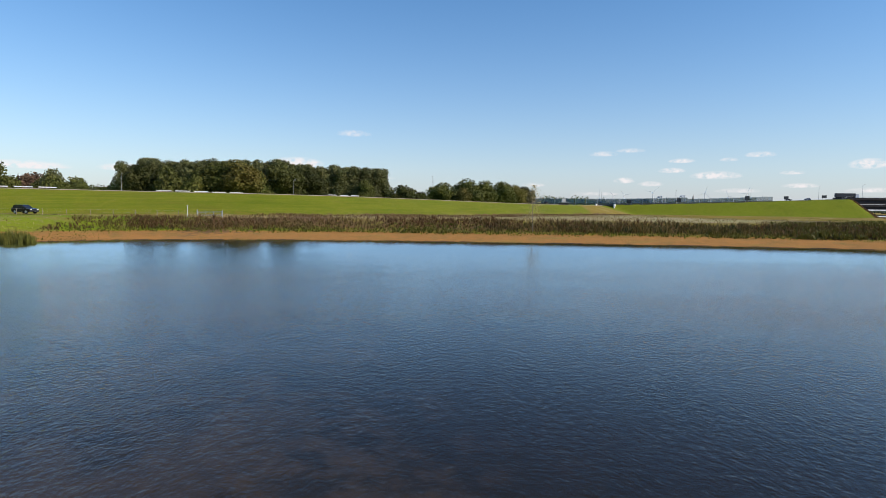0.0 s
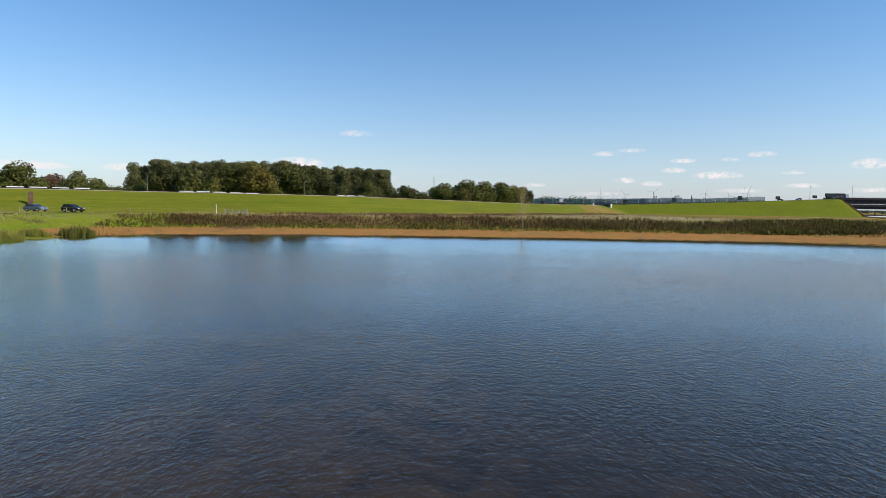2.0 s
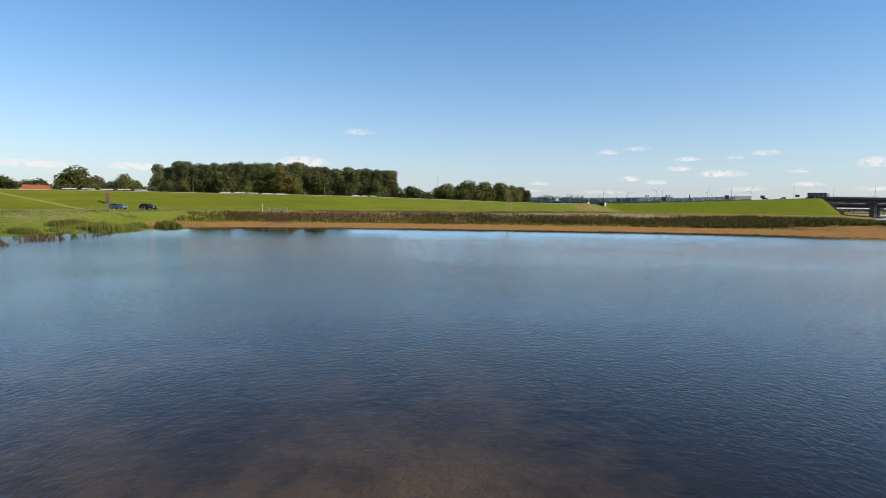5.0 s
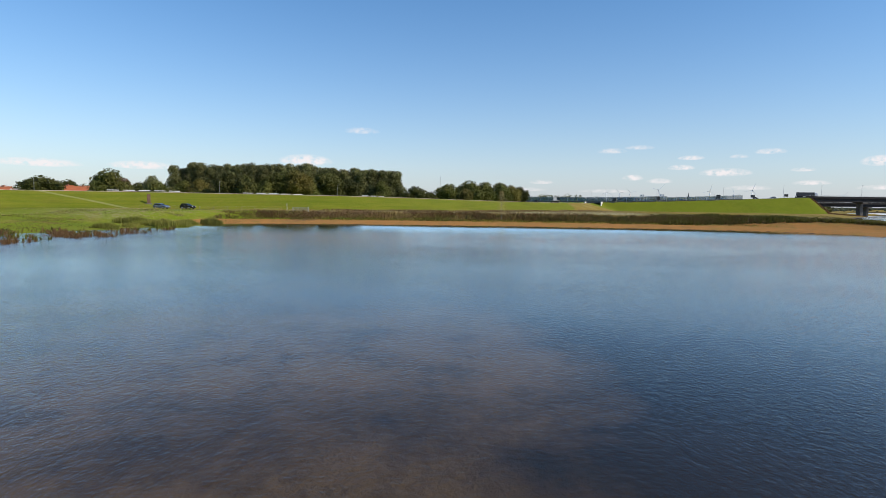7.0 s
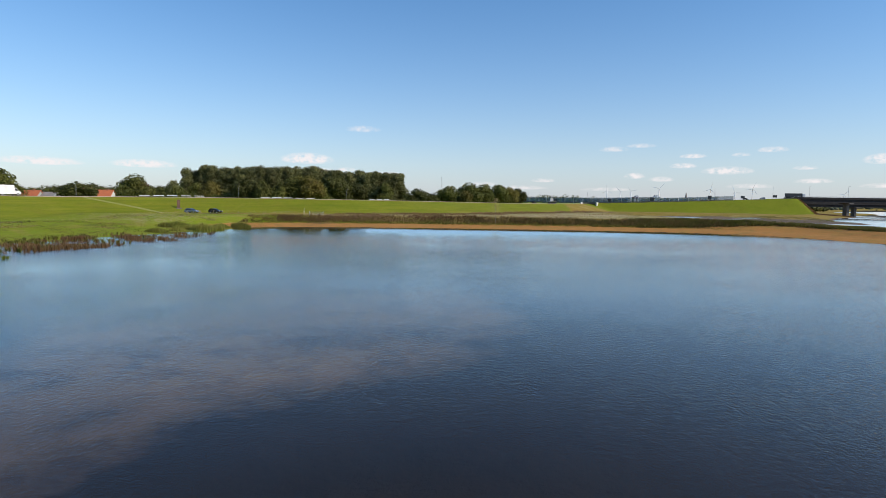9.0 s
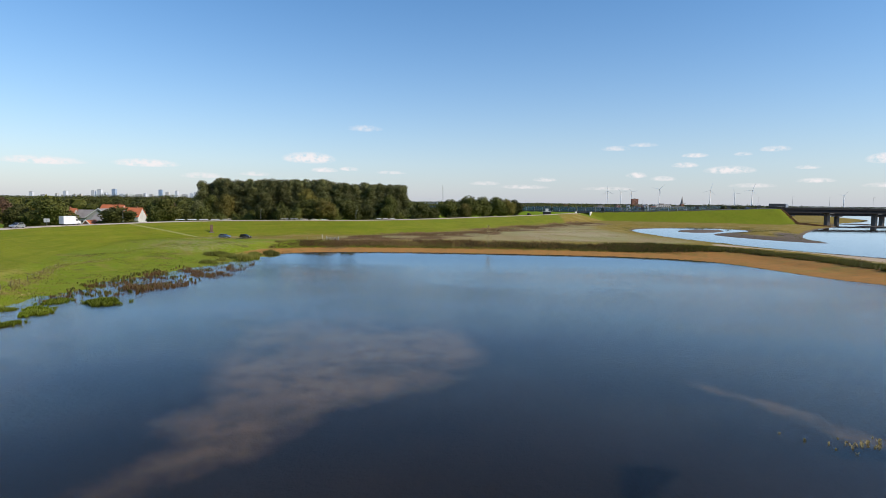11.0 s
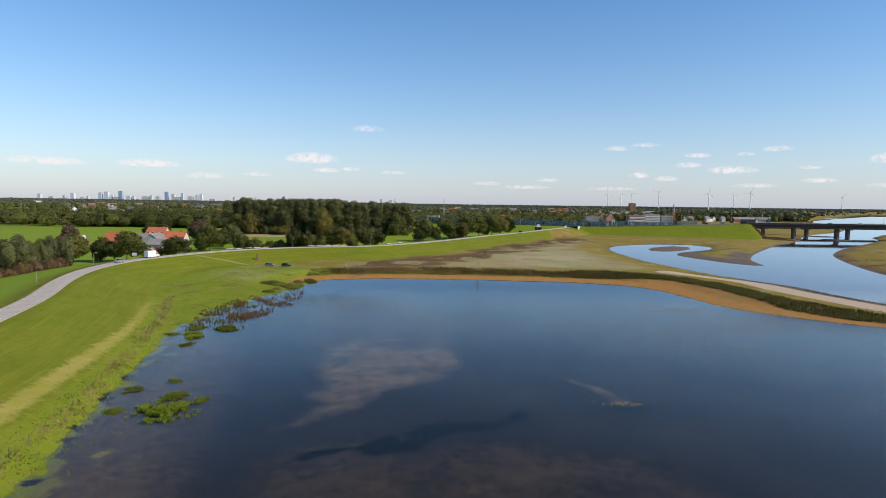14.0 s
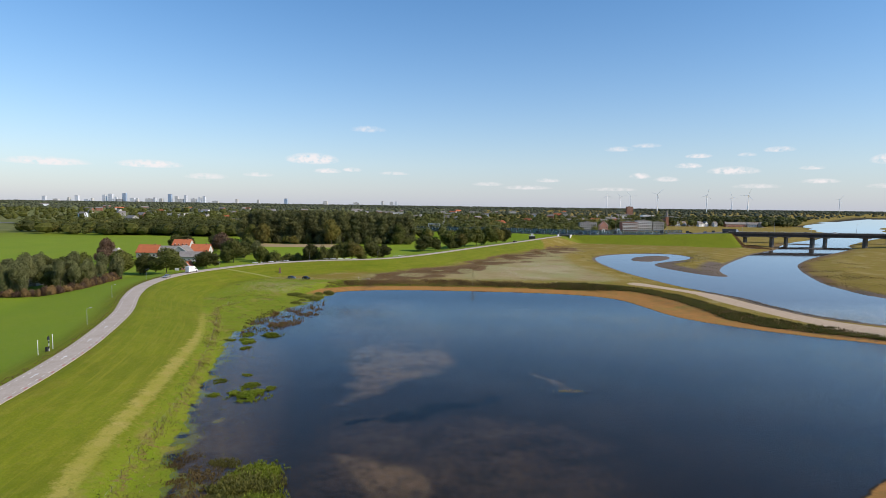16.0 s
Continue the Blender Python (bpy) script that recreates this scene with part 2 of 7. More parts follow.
    for mask, colour, sharp, ragged in ((zb[1], far, 2.0, 0.6), (zc[2], tan, 8.0, 0.1), (za[2], mown, 1.6, 0.9), (zb[2], marsh, 2.0, 0.9), (zb[0], olive, 2.5, 0.8),
                                        (za[1], dry, 2.0, 1.1), (za[0], sand, 3.0, 0.8)):
        col = blend(t, edged(mask, sharp, ragged), col, colour)
    more = t.nodes.new("ShaderNodeAttribute")
    more.attribute_name = "zone_d"
    zd = t.nodes.new("ShaderNodeSeparateColor")
    t.links.new(more.outputs["Color"], zd.inputs[0])
    for mask, colour, sharp, ragged in ((zd.outputs[0], rust, 2.0, 1.2), (zd.outputs[1], gravel, 3.0, 0.7), (zd.outputs[2], pale, 3.0, 0.7),
                                        (za_bed(t), mud, 3.0, 0.5), (zc[0], shoal, 1.2, 0.45), (zc[1], weed, 2.0, 0.9)):
        col = blend(t, edged(mask, sharp, ragged), col, colour)
    t.links.new(col, s.inputs["Base Color"])
    bump(t, s, calc(t, "ADD", fine, calc(t, "MULTIPLY", grit, 1.5)), 0.5, 0.12)
    return m


def za_bed(t):
    """1 under the water line, 0 above it."""
    a = t.nodes.new("ShaderNodeAttribute")
    a.attribute_name = "bed"
    return a.outputs["Fac"]


def water_material(name, clear, ripple, cloudy, silt, shine):
    """Clear reflecting surface over a tinted depth: gloss by Fresnel, the rest lets the bed show."""
    m, t, s = material(name)
    t.nodes.remove(s)
    fres = node(t, "ShaderNodeFresnel", IOR=1.34)
    gloss = node(t, "ShaderNodeBsdfGlossy", Roughness=0.03)
    gloss.inputs["Color"].default_value = (*shine, 1)
    deep = t.nodes.new("ShaderNodeBsdfTransparent")
    deep.inputs["Color"].default_value = (*clear, 1)
    murk = node(t, "ShaderNodeBsdfDiffuse")
    murk.inputs["Color"].default_value = (*silt, 1)
    under = t.nodes.new("ShaderNodeMixShader")
    under.inputs[0].default_value = cloudy
    t.links.new(deep.outputs[0], under.inputs[1])
    t.links.new(murk.outputs[0], under.inputs[2])
    calm = noise_of(t, 0.018, 4.0, 0.6, (1.0, 2.2, 1.0, 0.3), 0.30, 0.70)
    small = noise_of(t, 10.5, 2.0, 0.55, (1.15, 0.75, 1.0, 0.55), 0.0, 1.0)
    chop = noise_of(t, 4.2, 2.0, 0.5, (1.15, 0.8, 1.0, -0.45), 0.0, 1.0)
    tall = calc(t, "ADD", calc(t, "MULTIPLY", small, 0.75), chop)
    b = node(t, "ShaderNodeBump", Distance=ripple)
    place = t.nodes.new("ShaderNodeNewGeometry")
    parts = t.nodes.new("ShaderNodeSeparateXYZ")
    t.links.new(place.outputs["Position"], parts.inputs[0])
    lee, open_side = node(t, "ShaderNodeMapRange"), node(t, "ShaderNodeMapRange")
    for n, rows in ((lee, (18.0, 58.0, 1.0, 0.14)), (open_side, (-70.0, 0.0, 0.66, 1.0))):
        for k, value in enumerate(rows):
            n.inputs[k + 1].default_value = value
        t.links.new(parts.outputs["Y"], n.inputs[0])
    rough = calc(t, "MULTIPLY", lee.outputs[0], open_side.outputs[0])
    t.links.new(calc(t, "MULTIPLY", rough, calc(t, "MULTIPLY_ADD", calm, 0.70, 0.45)), b.inputs["Strength"])
    t.links.new(tall, b.inputs["Height"])
    # All normals tilt south so reflections catch sky, not banks; wind holds that tilt
    lean, unit = t.nodes.new("ShaderNodeVectorMath"), t.nodes.new("ShaderNodeVectorMath")
    lean.operation, unit.operation = "ADD", "NORMALIZE"
    wind = t.nodes.new("ShaderNodeCombineXYZ")
    t.links.new(calc(t, "MULTIPLY_ADD", lee.outputs[0], 0.036, -0.047), wind.inputs[1])
    t.links.new(wind.outputs[0], lean.inputs[1])
    t.links.new(b.outputs[0], lean.inputs[0])
    t.links.new(lean.outputs[0], unit.inputs[0])
    t.links.new(unit.outputs[0], fres.inputs["Normal"])
    t.links.new(unit.outputs[0], gloss.inputs["Normal"])
    mix = t.nodes.new("ShaderNodeMixShader")
    f = fres.outputs[0]
    rise = calc(t, "MULTIPLY", calc(t, "MULTIPLY", f, f), calc(t, "MULTIPLY_ADD", f, -2.0, 3.0))
    t.links.new(calc(t, "MULTIPLY_ADD", rise, 1.0, calc(t, "MULTIPLY", f, 0.39), True), mix.inputs[0])
    t.links.new(under.outputs[0], mix.inputs[1])
    t.links.new(gloss.outputs[0], mix.inputs[2])
    t.links.new(mix.outputs[0], t.nodes["Material Output"].inputs["Surface"])
    return m


M_GROUND = ground_material()
M_POND = water_material("pond_water", (0.80, 0.79, 0.77), 0.029, 0.10, (0.026, 0.023, 0.022), (0.90, 0.97, 1.0))
M_RIVER = water_material("river_water", (0.5, 0.52, 0.52), 0.030, 0.6, (0.17, 0.15, 0.13), (1.0, 0.96, 0.95))
M_ASPHALT = worn("pale_asphalt", (0.40, 0.33, 0.265), (0.47, 0.40, 0.33), 0.25, 0.9, relief=0.01)
M_TRACK = worn("gravel_track", (0.19, 0.21, 0.035), (0.24, 0.235, 0.075), 0.6, 0.95, relief=0.02)
M_HIGHWAY = worn("motorway_asphalt", (0.10, 0.10, 0.10), (0.15, 0.15, 0.145), 0.2, 0.9)
M_PAINT = worn("road_paint", (0.75, 0.74, 0.70), (0.6, 0.58, 0.54), 2.0, 0.7)
M_REDPAINT = worn("red_kerb_paint", (0.50, 0.16, 0.12), (0.42, 0.15, 0.12), 2.0, 0.7)
M_BARK = worn("bark", (0.09, 0.065, 0.045), (0.14, 0.11, 0.085), 1.5, 0.9, relief=0.03)
M_POPLAR = leafy("poplar_leaves", (0.044, 0.056, 0.020), (0.165, 0.170, 0.060), (0.170, 0.160, 0.055))
M_GREEN = leafy("broad_leaves", (0.040, 0.058, 0.011), (0.125, 0.140, 0.026), (0.160, 0.145, 0.030))
M_DARK = leafy("dark_leaves", (0.030, 0.037, 0.008), (0.075, 0.082, 0.017), (0.085, 0.086, 0.019))
M_YELLOW = leafy("autumn_leaves", (0.085, 0.092, 0.018), (0.19, 0.17, 0.032), (0.22, 0.165, 0.04))
M_WILLOW = leafy("willow_leaves", (0.080, 0.094, 0.032), (0.19, 0.20, 0.075), (0.20, 0.195, 0.075))
M_RED = leafy("copper_leaves", (0.065, 0.040, 0.028), (0.15, 0.088, 0.056), (0.17, 0.11, 0.065))
M_REED = leafy("reed_blades", (0.12, 0.150, 0.022), (0.26, 0.27, 0.045), (0.29, 0.25, 0.07), passing=0.35)
M_BROWN = leafy("dead_stems", (0.150, 0.085, 0.036), (0.290, 0.185, 0.078), (0.31, 0.215, 0.09), passing=0.3)
M_RUST = leafy("dock_stems", (0.115, 0.058, 0.024), (0.24, 0.125, 0.050), (0.22, 0.145, 0.06), passing=0.3)
M_STRAW = leafy("straw_grass", (0.28, 0.22, 0.085), (0.50, 0.40, 0.18), (0.42, 0.35, 0.15), passing=0.2)
M_SEDGE = leafy("withered_herbs", (0.092, 0.057, 0.021), (0.195, 0.125, 0.046), (0.18, 0.142, 0.042), passing=0.3)
# Leaf green greyed and lightened to stand for haze over the far woods.
M_FAR = leafy("hazed_leaves", (0.055, 0.068, 0.040), (0.135, 0.150, 0.085), (0.14, 0.145, 0.085))
M_HERB = leafy("bank_herbs", (0.060, 0.072, 0.013), (0.155, 0.155, 0.026), (0.18, 0.15, 0.034), passing=0.35)
M_LUSH = leafy("marsh_plants", (0.095, 0.150, 0.010), (0.220, 0.280, 0.018), (0.26, 0.255, 0.03), passing=0.4)
M_CONCRETE = worn("weathered_concrete", (0.12, 0.112, 0.10), (0.17, 0.16, 0.145), 0.3, 0.9, relief=0.01)
M_GIRDER = worn("dark_girder_steel", (0.030, 0.030, 0.032), (0.05, 0.048, 0.047), 0.4, 0.85, 0.0, 0.1)
M_WHITE = worn("white_paint", (0.78, 0.78, 0.77), (0.66, 0.66, 0.65), 0.8, 0.5)
M_STEEL = worn("galvanised_steel", (0.46, 0.47, 0.48), (0.36, 0.37, 0.38), 1.5, 0.45, 0.6)
M_BLACK = worn("black_rubber", (0.02, 0.02, 0.02), (0.035, 0.035, 0.035), 3.0, 0.85)
M_CORTEN = worn("rusted_steel", (0.11, 0.062, 0.042), (0.17, 0.105, 0.075), 1.2, 0.8, 0.2, relief=0.01)
M_TILE = worn("orange_roof_tiles", (0.50, 0.15, 0.06), (0.40, 0.12, 0.055), 0.5, 0.8, relief=0.03)
M_SLATE = worn("grey_roof_sheets", (0.20, 0.18, 0.165), (0.28, 0.26, 0.24), 0.4, 0.8, relief=0.02)
M_BRICK = worn("brick_wall", (0.33, 0.15, 0.095), (0.26, 0.125, 0.085), 0.6, 0.9, relief=0.01)
M_PINK = worn("pale_red_plaster", (0.52, 0.26, 0.19), (0.45, 0.22, 0.16), 0.6, 0.9)
M_GREYWALL = worn("grey_wall", (0.30, 0.29, 0.27), (0.38, 0.37, 0.35), 0.5, 0.9)
M_PALEWALL = worn("pale_facade", (0.58, 0.57, 0.55), (0.48, 0.48, 0.47), 0.05, 0.85)
# Distance haze mixed into the wall colour, pale and bluish.
M_HAZEWALL = worn("hazed_facade", (0.66, 0.69, 0.73), (0.56, 0.60, 0.66), 0.02, 0.85)
M_BLUEWALL = worn("blue_glass_facade", (0.30, 0.40, 0.54), (0.36, 0.45, 0.57), 0.03, 0.4)
M_WOODPOST = worn("weathered_post", (0.24, 0.20, 0.15), (0.34, 0.29, 0.22), 2.0, 0.9)
M_CARBLUE = worn("blue_grey_car_paint", (0.17, 0.21, 0.29), (0.18, 0.22, 0.30), 0.5, 0.25, 0.5, 0.5)
M_CARDARK = worn("dark_brown_car_paint", (0.030, 0.026, 0.024), (0.04, 0.034, 0.03), 0.5, 0.25, 0.4, 0.5)
M_CARSILVER = worn("silver_car_paint", (0.42, 0.43, 0.44), (0.46, 0.47, 0.48), 0.5, 0.3, 0.6, 0.5)
M_SCREEN = worn("noise_screen_glass", (0.13, 0.20, 0.20), (0.17, 0.24, 0.24), 0.3, 0.25, 0.0, 0.5)
t_ = M_SCREEN.node_tree
clear_, mix_ = t_.nodes.new("ShaderNodeBsdfTransparent"), t_.nodes.new("ShaderNodeMixShader")
mix_.inputs[0].default_value = 0.45
t_.links.new(clear_.outputs[0], mix_.inputs[1])
t_.links.new(t_.nodes["Principled BSDF"].outputs[0], mix_.inputs[2])
t_.links.new(mix_.outputs[0], t_.nodes["Material Output"].inputs["Surface"])
M_GLASS = worn("dark_window_glass", (0.02, 0.024, 0.028), (0.03, 0.034, 0.04), 1.0, 0.08, 0.0, 0.6)
M_SIGNBLUE = worn("dark_sign_back", (0.04, 0.045, 0.05), (0.06, 0.065, 0.07), 1.0, 0.6)
M_HEAD = worn("grey_lamp_head", (0.5, 0.51, 0.52), (0.42, 0.43, 0.44), 1.0, 0.4)
M_TURBINE = worn("turbine_coating", (0.95, 0.95, 0.95), (0.92, 0.92, 0.92), 0.05, 0.3, 0.0, 0.6)
M_LAMP = worn("lens_plastic", (0.6, 0.58, 0.52), (0.5, 0.48, 0.44), 2.0, 0.2)
M_TAIL = worn("red_lens_plastic", (0.35, 0.02, 0.02), (0.3, 0.02, 0.02), 2.0, 0.25)


# ---- the lie of the land ----
def curve_through(points, step):
    """A smooth curve through points, sampled about every step metres."""
    p = np.array(points, float)
    p = np.vstack([2 * p[0] - p[1], p, 2 * p[-1] - p[-2]])
    out = []
    for a, b, c, d in zip(p, p[1:], p[2:], p[3:]):
        n = max(2, int(np.linalg.norm((c - b)[:2]) / step))
        for k in np.arange(n) / n:
            out.append(0.5 * (2 * b + (c - a) * k + (2 * a - 5 * b + 4 * c - d) * k**2 + (3 * b - a - 3 * c + d) * k**3))
    return np.array(out + [p[-2]])


def nearest(px, py, line):
    """Distance to a polyline, signed (right of its way positive), and its third column there."""
    best = np.full(px.shape, 1e12)
    side, third = np.ones(px.shape), np.zeros(px.shape)
    for a, b in zip(line, line[1:]):
        d = b[:2] - a[:2]
        k = np.clip(((px - a[0]) * d[0] + (py - a[1]) * d[1]) / (d @ d), 0, 1)
        ox, oy = px - a[0] - k * d[0], py - a[1] - k * d[1]
        dist = ox * ox + oy * oy
        closer = dist < best
        best = np.where(closer, dist, best)
        side = np.where(closer, np.sign(d[1] * ox - d[0] * oy), side)
        if len(a) > 2:
            third = np.where(closer, a[2] + k * (b[2] - a[2]), third)
    return np.sqrt(best) * np.where(side == 0, 1, side), third


def inside(px, py, ring):
    hit = np.zeros(px.shape, bool)
    for (ax, ay), (bx, by) in zip(ring, np.roll(ring, -1, 0)):
        cross = (ay > py) != (by > py)
        hit ^= cross & (px < ax + (py - ay) * (bx - ax) / (by - ay + 1e-12))
    return hit


def ring_distance(px, py, ring):
    """Distance to a ring's edge: positive outside, negative inside."""
    d, _ = nearest(px, py, np.vstack([ring, ring[:1]]))
    return np.where(inside(px, py, ring), -np.abs(d), np.abs(d))


def ramp(v, a, b):
    k = np.clip((v - a) / (b - a), 0, 1)
    return k * k * (3 - 2 * k)


def patchy(x, y, size, seed):
    """Smooth random patches between 0 and 1, about size metres across."""
    u, v = x / size + 917.3 * seed, y / size + 531.7 * seed
    i, j = np.floor(u), np.floor(v)
    a, b = u - i, v - j
    a, b = a * a * (3 - 2 * a), b * b * (3 - 2 * b)

    def spot(p, q):
        k = np.sin(p * 127.1 + q * 311.7 + seed * 74.7) * 43758.5453
        return k - np.floor(k)

    return (spot(i, j) * (1 - a) + spot(i + 1, j) * a) * (1 - b) + (spot(i, j + 1) * (1 - a) + spot(i + 1, j + 1) * a) * b


DIKE = curve_through([(-52, -300, 7.4), (-62, -200, 7.4), (-70, -150, 7.4), (-76.5, -108, 7.4), (-81, -86, 7.4), (-87, -64, 7.4), (-99, -29, 7.4), (-113, 2, 7.4), (-122, 27, 7.4),
                      (-126, 50, 7.4), (-125, 68, 7.5), (-119, 88, 7.6), (-104, 113, 8.0), (-78, 136, 8.2), (-42, 154, 8.2), (-14, 192, 8.2), (32, 280, 8.3), (72, 352, 8.6),
                      (98, 400, 9.0), (124, 446, 9.4)], 5.0)
DIKE_RUN = np.column_stack([DIKE[:, :2], np.r_[0, np.cumsum(np.linalg.norm(np.diff(DIKE[:, :2], axis=0), axis=1))]])
HIGHWAY = curve_through([(-900, 760, 4), (-400, 640, 6), (-100, 560, 9), (60, 502, 10.2), (140, 466, 10.4), (195, 450, 12), (250, 438, 14.2), (297, 430, 16.3)], 12.0)
POND = curve_through([(-28, -150), (-35.5, -134), (-43, -113), (-50, -92), (-59, -57), (-65.5, -31), (-66, -9), (-63, 13), (-59.5, 29), (-56.5, 46), (-53, 63), (-43, 73), (-23.6, 77.2),
                      (4, 78), (45, 74.5), (68, 68), (80, 56), (85, 38), (90, 18), (102, 2), (122, -14), (140, -25), (152, -42), (148, -62), (118, -88), (90, -106), (72, -118), (63, -125),
                      (40, -150), (0, -164), (-28, -150)], 4.0)[:-1, :2]
RIVER = curve_through([(119, 263), (114, 232), (113, 176), (120, 121), (128, 86), (138, 63), (140, 44), (146, 19), (161, 2), (200, -30), (280, -80), (420, -140), (700, -200), (720, -120),
                       (450, -50), (300, 0), (235, 40), (208, 68), (207, 98), (217, 138), (254, 220), (298, 281), (345, 333), (424, 417), (472, 490), (560, 590), (720, 770), (1015, 1178), (1500, 1720), (2300, 2300), (3300, 2900),
                       (3000, 3300), (2000, 2650), (1345, 1966), (1087, 1588), (840, 1200), (740, 1000), (630, 780), (525, 635), (440, 545), (381, 469), (335, 396), (273, 322), (207, 227), (181, 180), (171, 147), (157, 162), (148, 210),
                       (164, 238), (190, 262), (204, 290), (198, 316), (168, 316), (134, 292), (119, 263)], 9.0)[:-1, :2]
MOWN = curve_through([(-37, -200), (-45, -150), (-49.5, -133), (-53.5, -118), (-59.5, -88), (-72, -36), (-83, -6), (-90, 16)], 6.0)
FENCE = curve_through([(-33, -200), (-39, -160), (-44, -133), (-48, -116), (-54.5, -83), (-67, -40), (-78, -8), (-86, 12), (-84, 28)], 3.2)
SANDPATH = curve_through([(100, 92), (108, 85), (122, 68), (126, 44), (131, 22), (136, 4), (145, -8), (170, -30)], 6.0)
HEDGE = curve_through([(58, 86.5), (70, 84), (82, 80), (96, 71), (105, 52), (109, 27.5), (113.5, 10.5), (123, -2.5), (145, -19), (165, -40)], 5.0)
RUSTLINE = curve_through([(-38, 100), (-19, 116), (2.6, 147), (24, 184), (48, 230), (78, 290), (111, 351)], 6.0)
RIVER_Z, POND_Z = 1.0, 0.0


SHOALS = [(np.array([(-25.5, -90), (-19, -87.5), (-15.5, -82.5), (-11, -79), (-8, -70), (-5, -67.5), (3, -61), (5, -52), (5, -42), (2, -28), (-19, -24), (-28, -40), (-25, -56), (-21, -66), (-22, -73), (-19.5, -78), (-21, -83)], float), 3.4, 0.86),
          (np.array([(-34, -44), (-12, -56), (10, -48), (12, -20), (0, 20), (-8, 55), (-30, 62), (-48, 40), (-48, 0), (-42, -30)], float), 14.0, 0.48),
          (np.array([(-18, -111), (-12, -111), (-6, -114), (1, -117), (2, -124), (0, -134), (-12, -134), (-10, -126), (-13.5, -119)], float), 3.5, 1.0),
          (np.array([(-5, -109), (6, -103), (15, -99.5), (15.5, -101.5), (7, -106), (-4, -112)], float), 2.5, 0.55),
          (np.array([(22.5, -59.5), (24.6, -60), (29.5, -67), (32.5, -75), (30.5, -75.5), (26.5, -66)], float), 1.2, 0.9)]


def land(px, py):
    """Height of the ground, and the soil zones, at arrays of x and y."""
    s, r = ring_distance(px, py, POND), ring_distance(px, py, RIVER)
    dd, dz = nearest(px, py, DIKE)
    hd, hz = nearest(px, py, HIGHWAY)
    wob = 0.5 * np.sin(px * 0.21 + 1.3 * np.sin(py * 0.13)) + 0.5 * np.sin(py * 0.17 + 1.7 * np.sin(px * 0.11))
    west = ramp(-px, 16, 34) * ramp(-py, -72, -52)
    fret = 1.5 * (patchy(px, py, 4.0, 1) - 0.5) + 1.6 * (patchy(px, py, 2.0, 2) - 0.5)
    north = 0.75 * ramp(s, 0, 7) + 2.3 * ramp(s, 7, 19)
    marsh = 0.42 * ramp(s, -6, 10) - 0.16 + 0.10 * fret * (1 - ramp(s, 1, 9)) + 1.6 * ramp(s, 8, 34)
    east = 0.5 * ramp(s, 0, 9) + 1.4 * ramp(s, 9, 18)
    bank = north * (1 - west) + marsh * west
    is_east = ramp(px, 78, 96) * ramp(-py, -95, -50)
    bank = bank * (1 - is_east) + east * is_east
    z = np.minimum(3.05 + 0.12 * wob, bank)
    z = np.minimum(z, RIVER_Z + 0.55 * ramp(r, 0, 5) + 1.6 * ramp(r, 4, 30))
    behind = dd < 0
    flat = 2.5 + 0.1 * wob + 20 * ramp(np.hypot(px, py), 1400, 5200)
    z = np.where(behind | (py > 470), np.where(r < 8, z, flat), z)
    z = np.where((r > 30) & (px > 250), 2.6 + 20 * ramp(np.hypot(px, py), 1400, 5200), z)
    slope = np.where(dd > 0, 3.5, 7.5)
    crest = dz - np.maximum(np.abs(dd) - 4.2, 0) / slope
    z = np.where(s > 0.5, np.maximum(z, crest), z)
    cap = ramp(px, 297, 323)
    z = np.maximum(z, np.where(px < 330, hz - np.maximum(np.abs(hd) - 13, 0) / 1.9 - 13 * cap, -5))
    bar = 1 - np.hypot((px - 166 - 0.5 * (py - 270)) / 16, (py - 270) / 30)
    z = np.where(bar > 0, np.maximum(z, RIVER_Z + 0.9 * bar - 0.1), z)
    z = np.where(s < 0.3, np.where((west > 0.5) & (s > -7), bank, -0.08 + np.minimum(s, 0.3) * 0.055), z)
    z = np.where(s < 0, np.maximum(z, -0.75), z)
    z = np.where((r < 0) & (bar <= 0), np.maximum(RIVER_Z - 0.1 + r * 0.08, RIVER_Z - 1.6), z)
    zones = {}
    sandy = (1 - ramp(s, 8.2, 11.0)) * ramp(s, -2.5, -0.2) * (1 - 0.8 * west) + (1 - ramp(s, 6.5, 12)) * ramp(s, -2.5, -0.2) * is_east * ramp(px, 76, 82)
    hs = np.abs(nearest(px, py, HEDGE)[0])
    sandy = np.maximum(sandy, 0.8 * ramp(px, 66, 74) * ramp(s, -2.5, -0.2) * (1 - ramp(s, 17, 20)) * (py < 95) * (hs > 4.0) * (px < 109 + 0.6 * np.maximum(0, 10 - py)))
    plain = ramp(px + 0.12 * py, -42, -18) * ramp(py, 92, 112) * (1 - ramp(px - 0.10 * py, 78, 100)) * ramp(dd, 22, 38) * (1 - ramp(py, 300, 380)) * ramp(r, 12, 40)
    dryleft = ramp(px, -100, -88) * (1 - ramp(px, -62, -48)) * ramp(py, 52, 60) * (1 - ramp(py, 74, 86)) * ramp(s, 10, 18) * 0.40
    zones["zone_a"] = (np.clip(sandy, 0, 1), np.clip(plain + dryleft, 0, 1), 1 - ramp(np.abs(nearest(px, py, MOWN)[0]), 0.5, 2.3))
    oliv = np.maximum(ramp(py, 84, 96), ramp(s, 7, 11) * ramp(px, -35, -5)) * (s > 0) * (0.72 + 0.2 * wob) * ramp(dd, 14, 28) + ramp(px, 88, 96) * ramp(s, 5, 8) * 0.8
    oliv = oliv * (1 - (1 - ramp(np.abs(hd), 38, 46)) * (1 - ramp(px, 296, 306)))
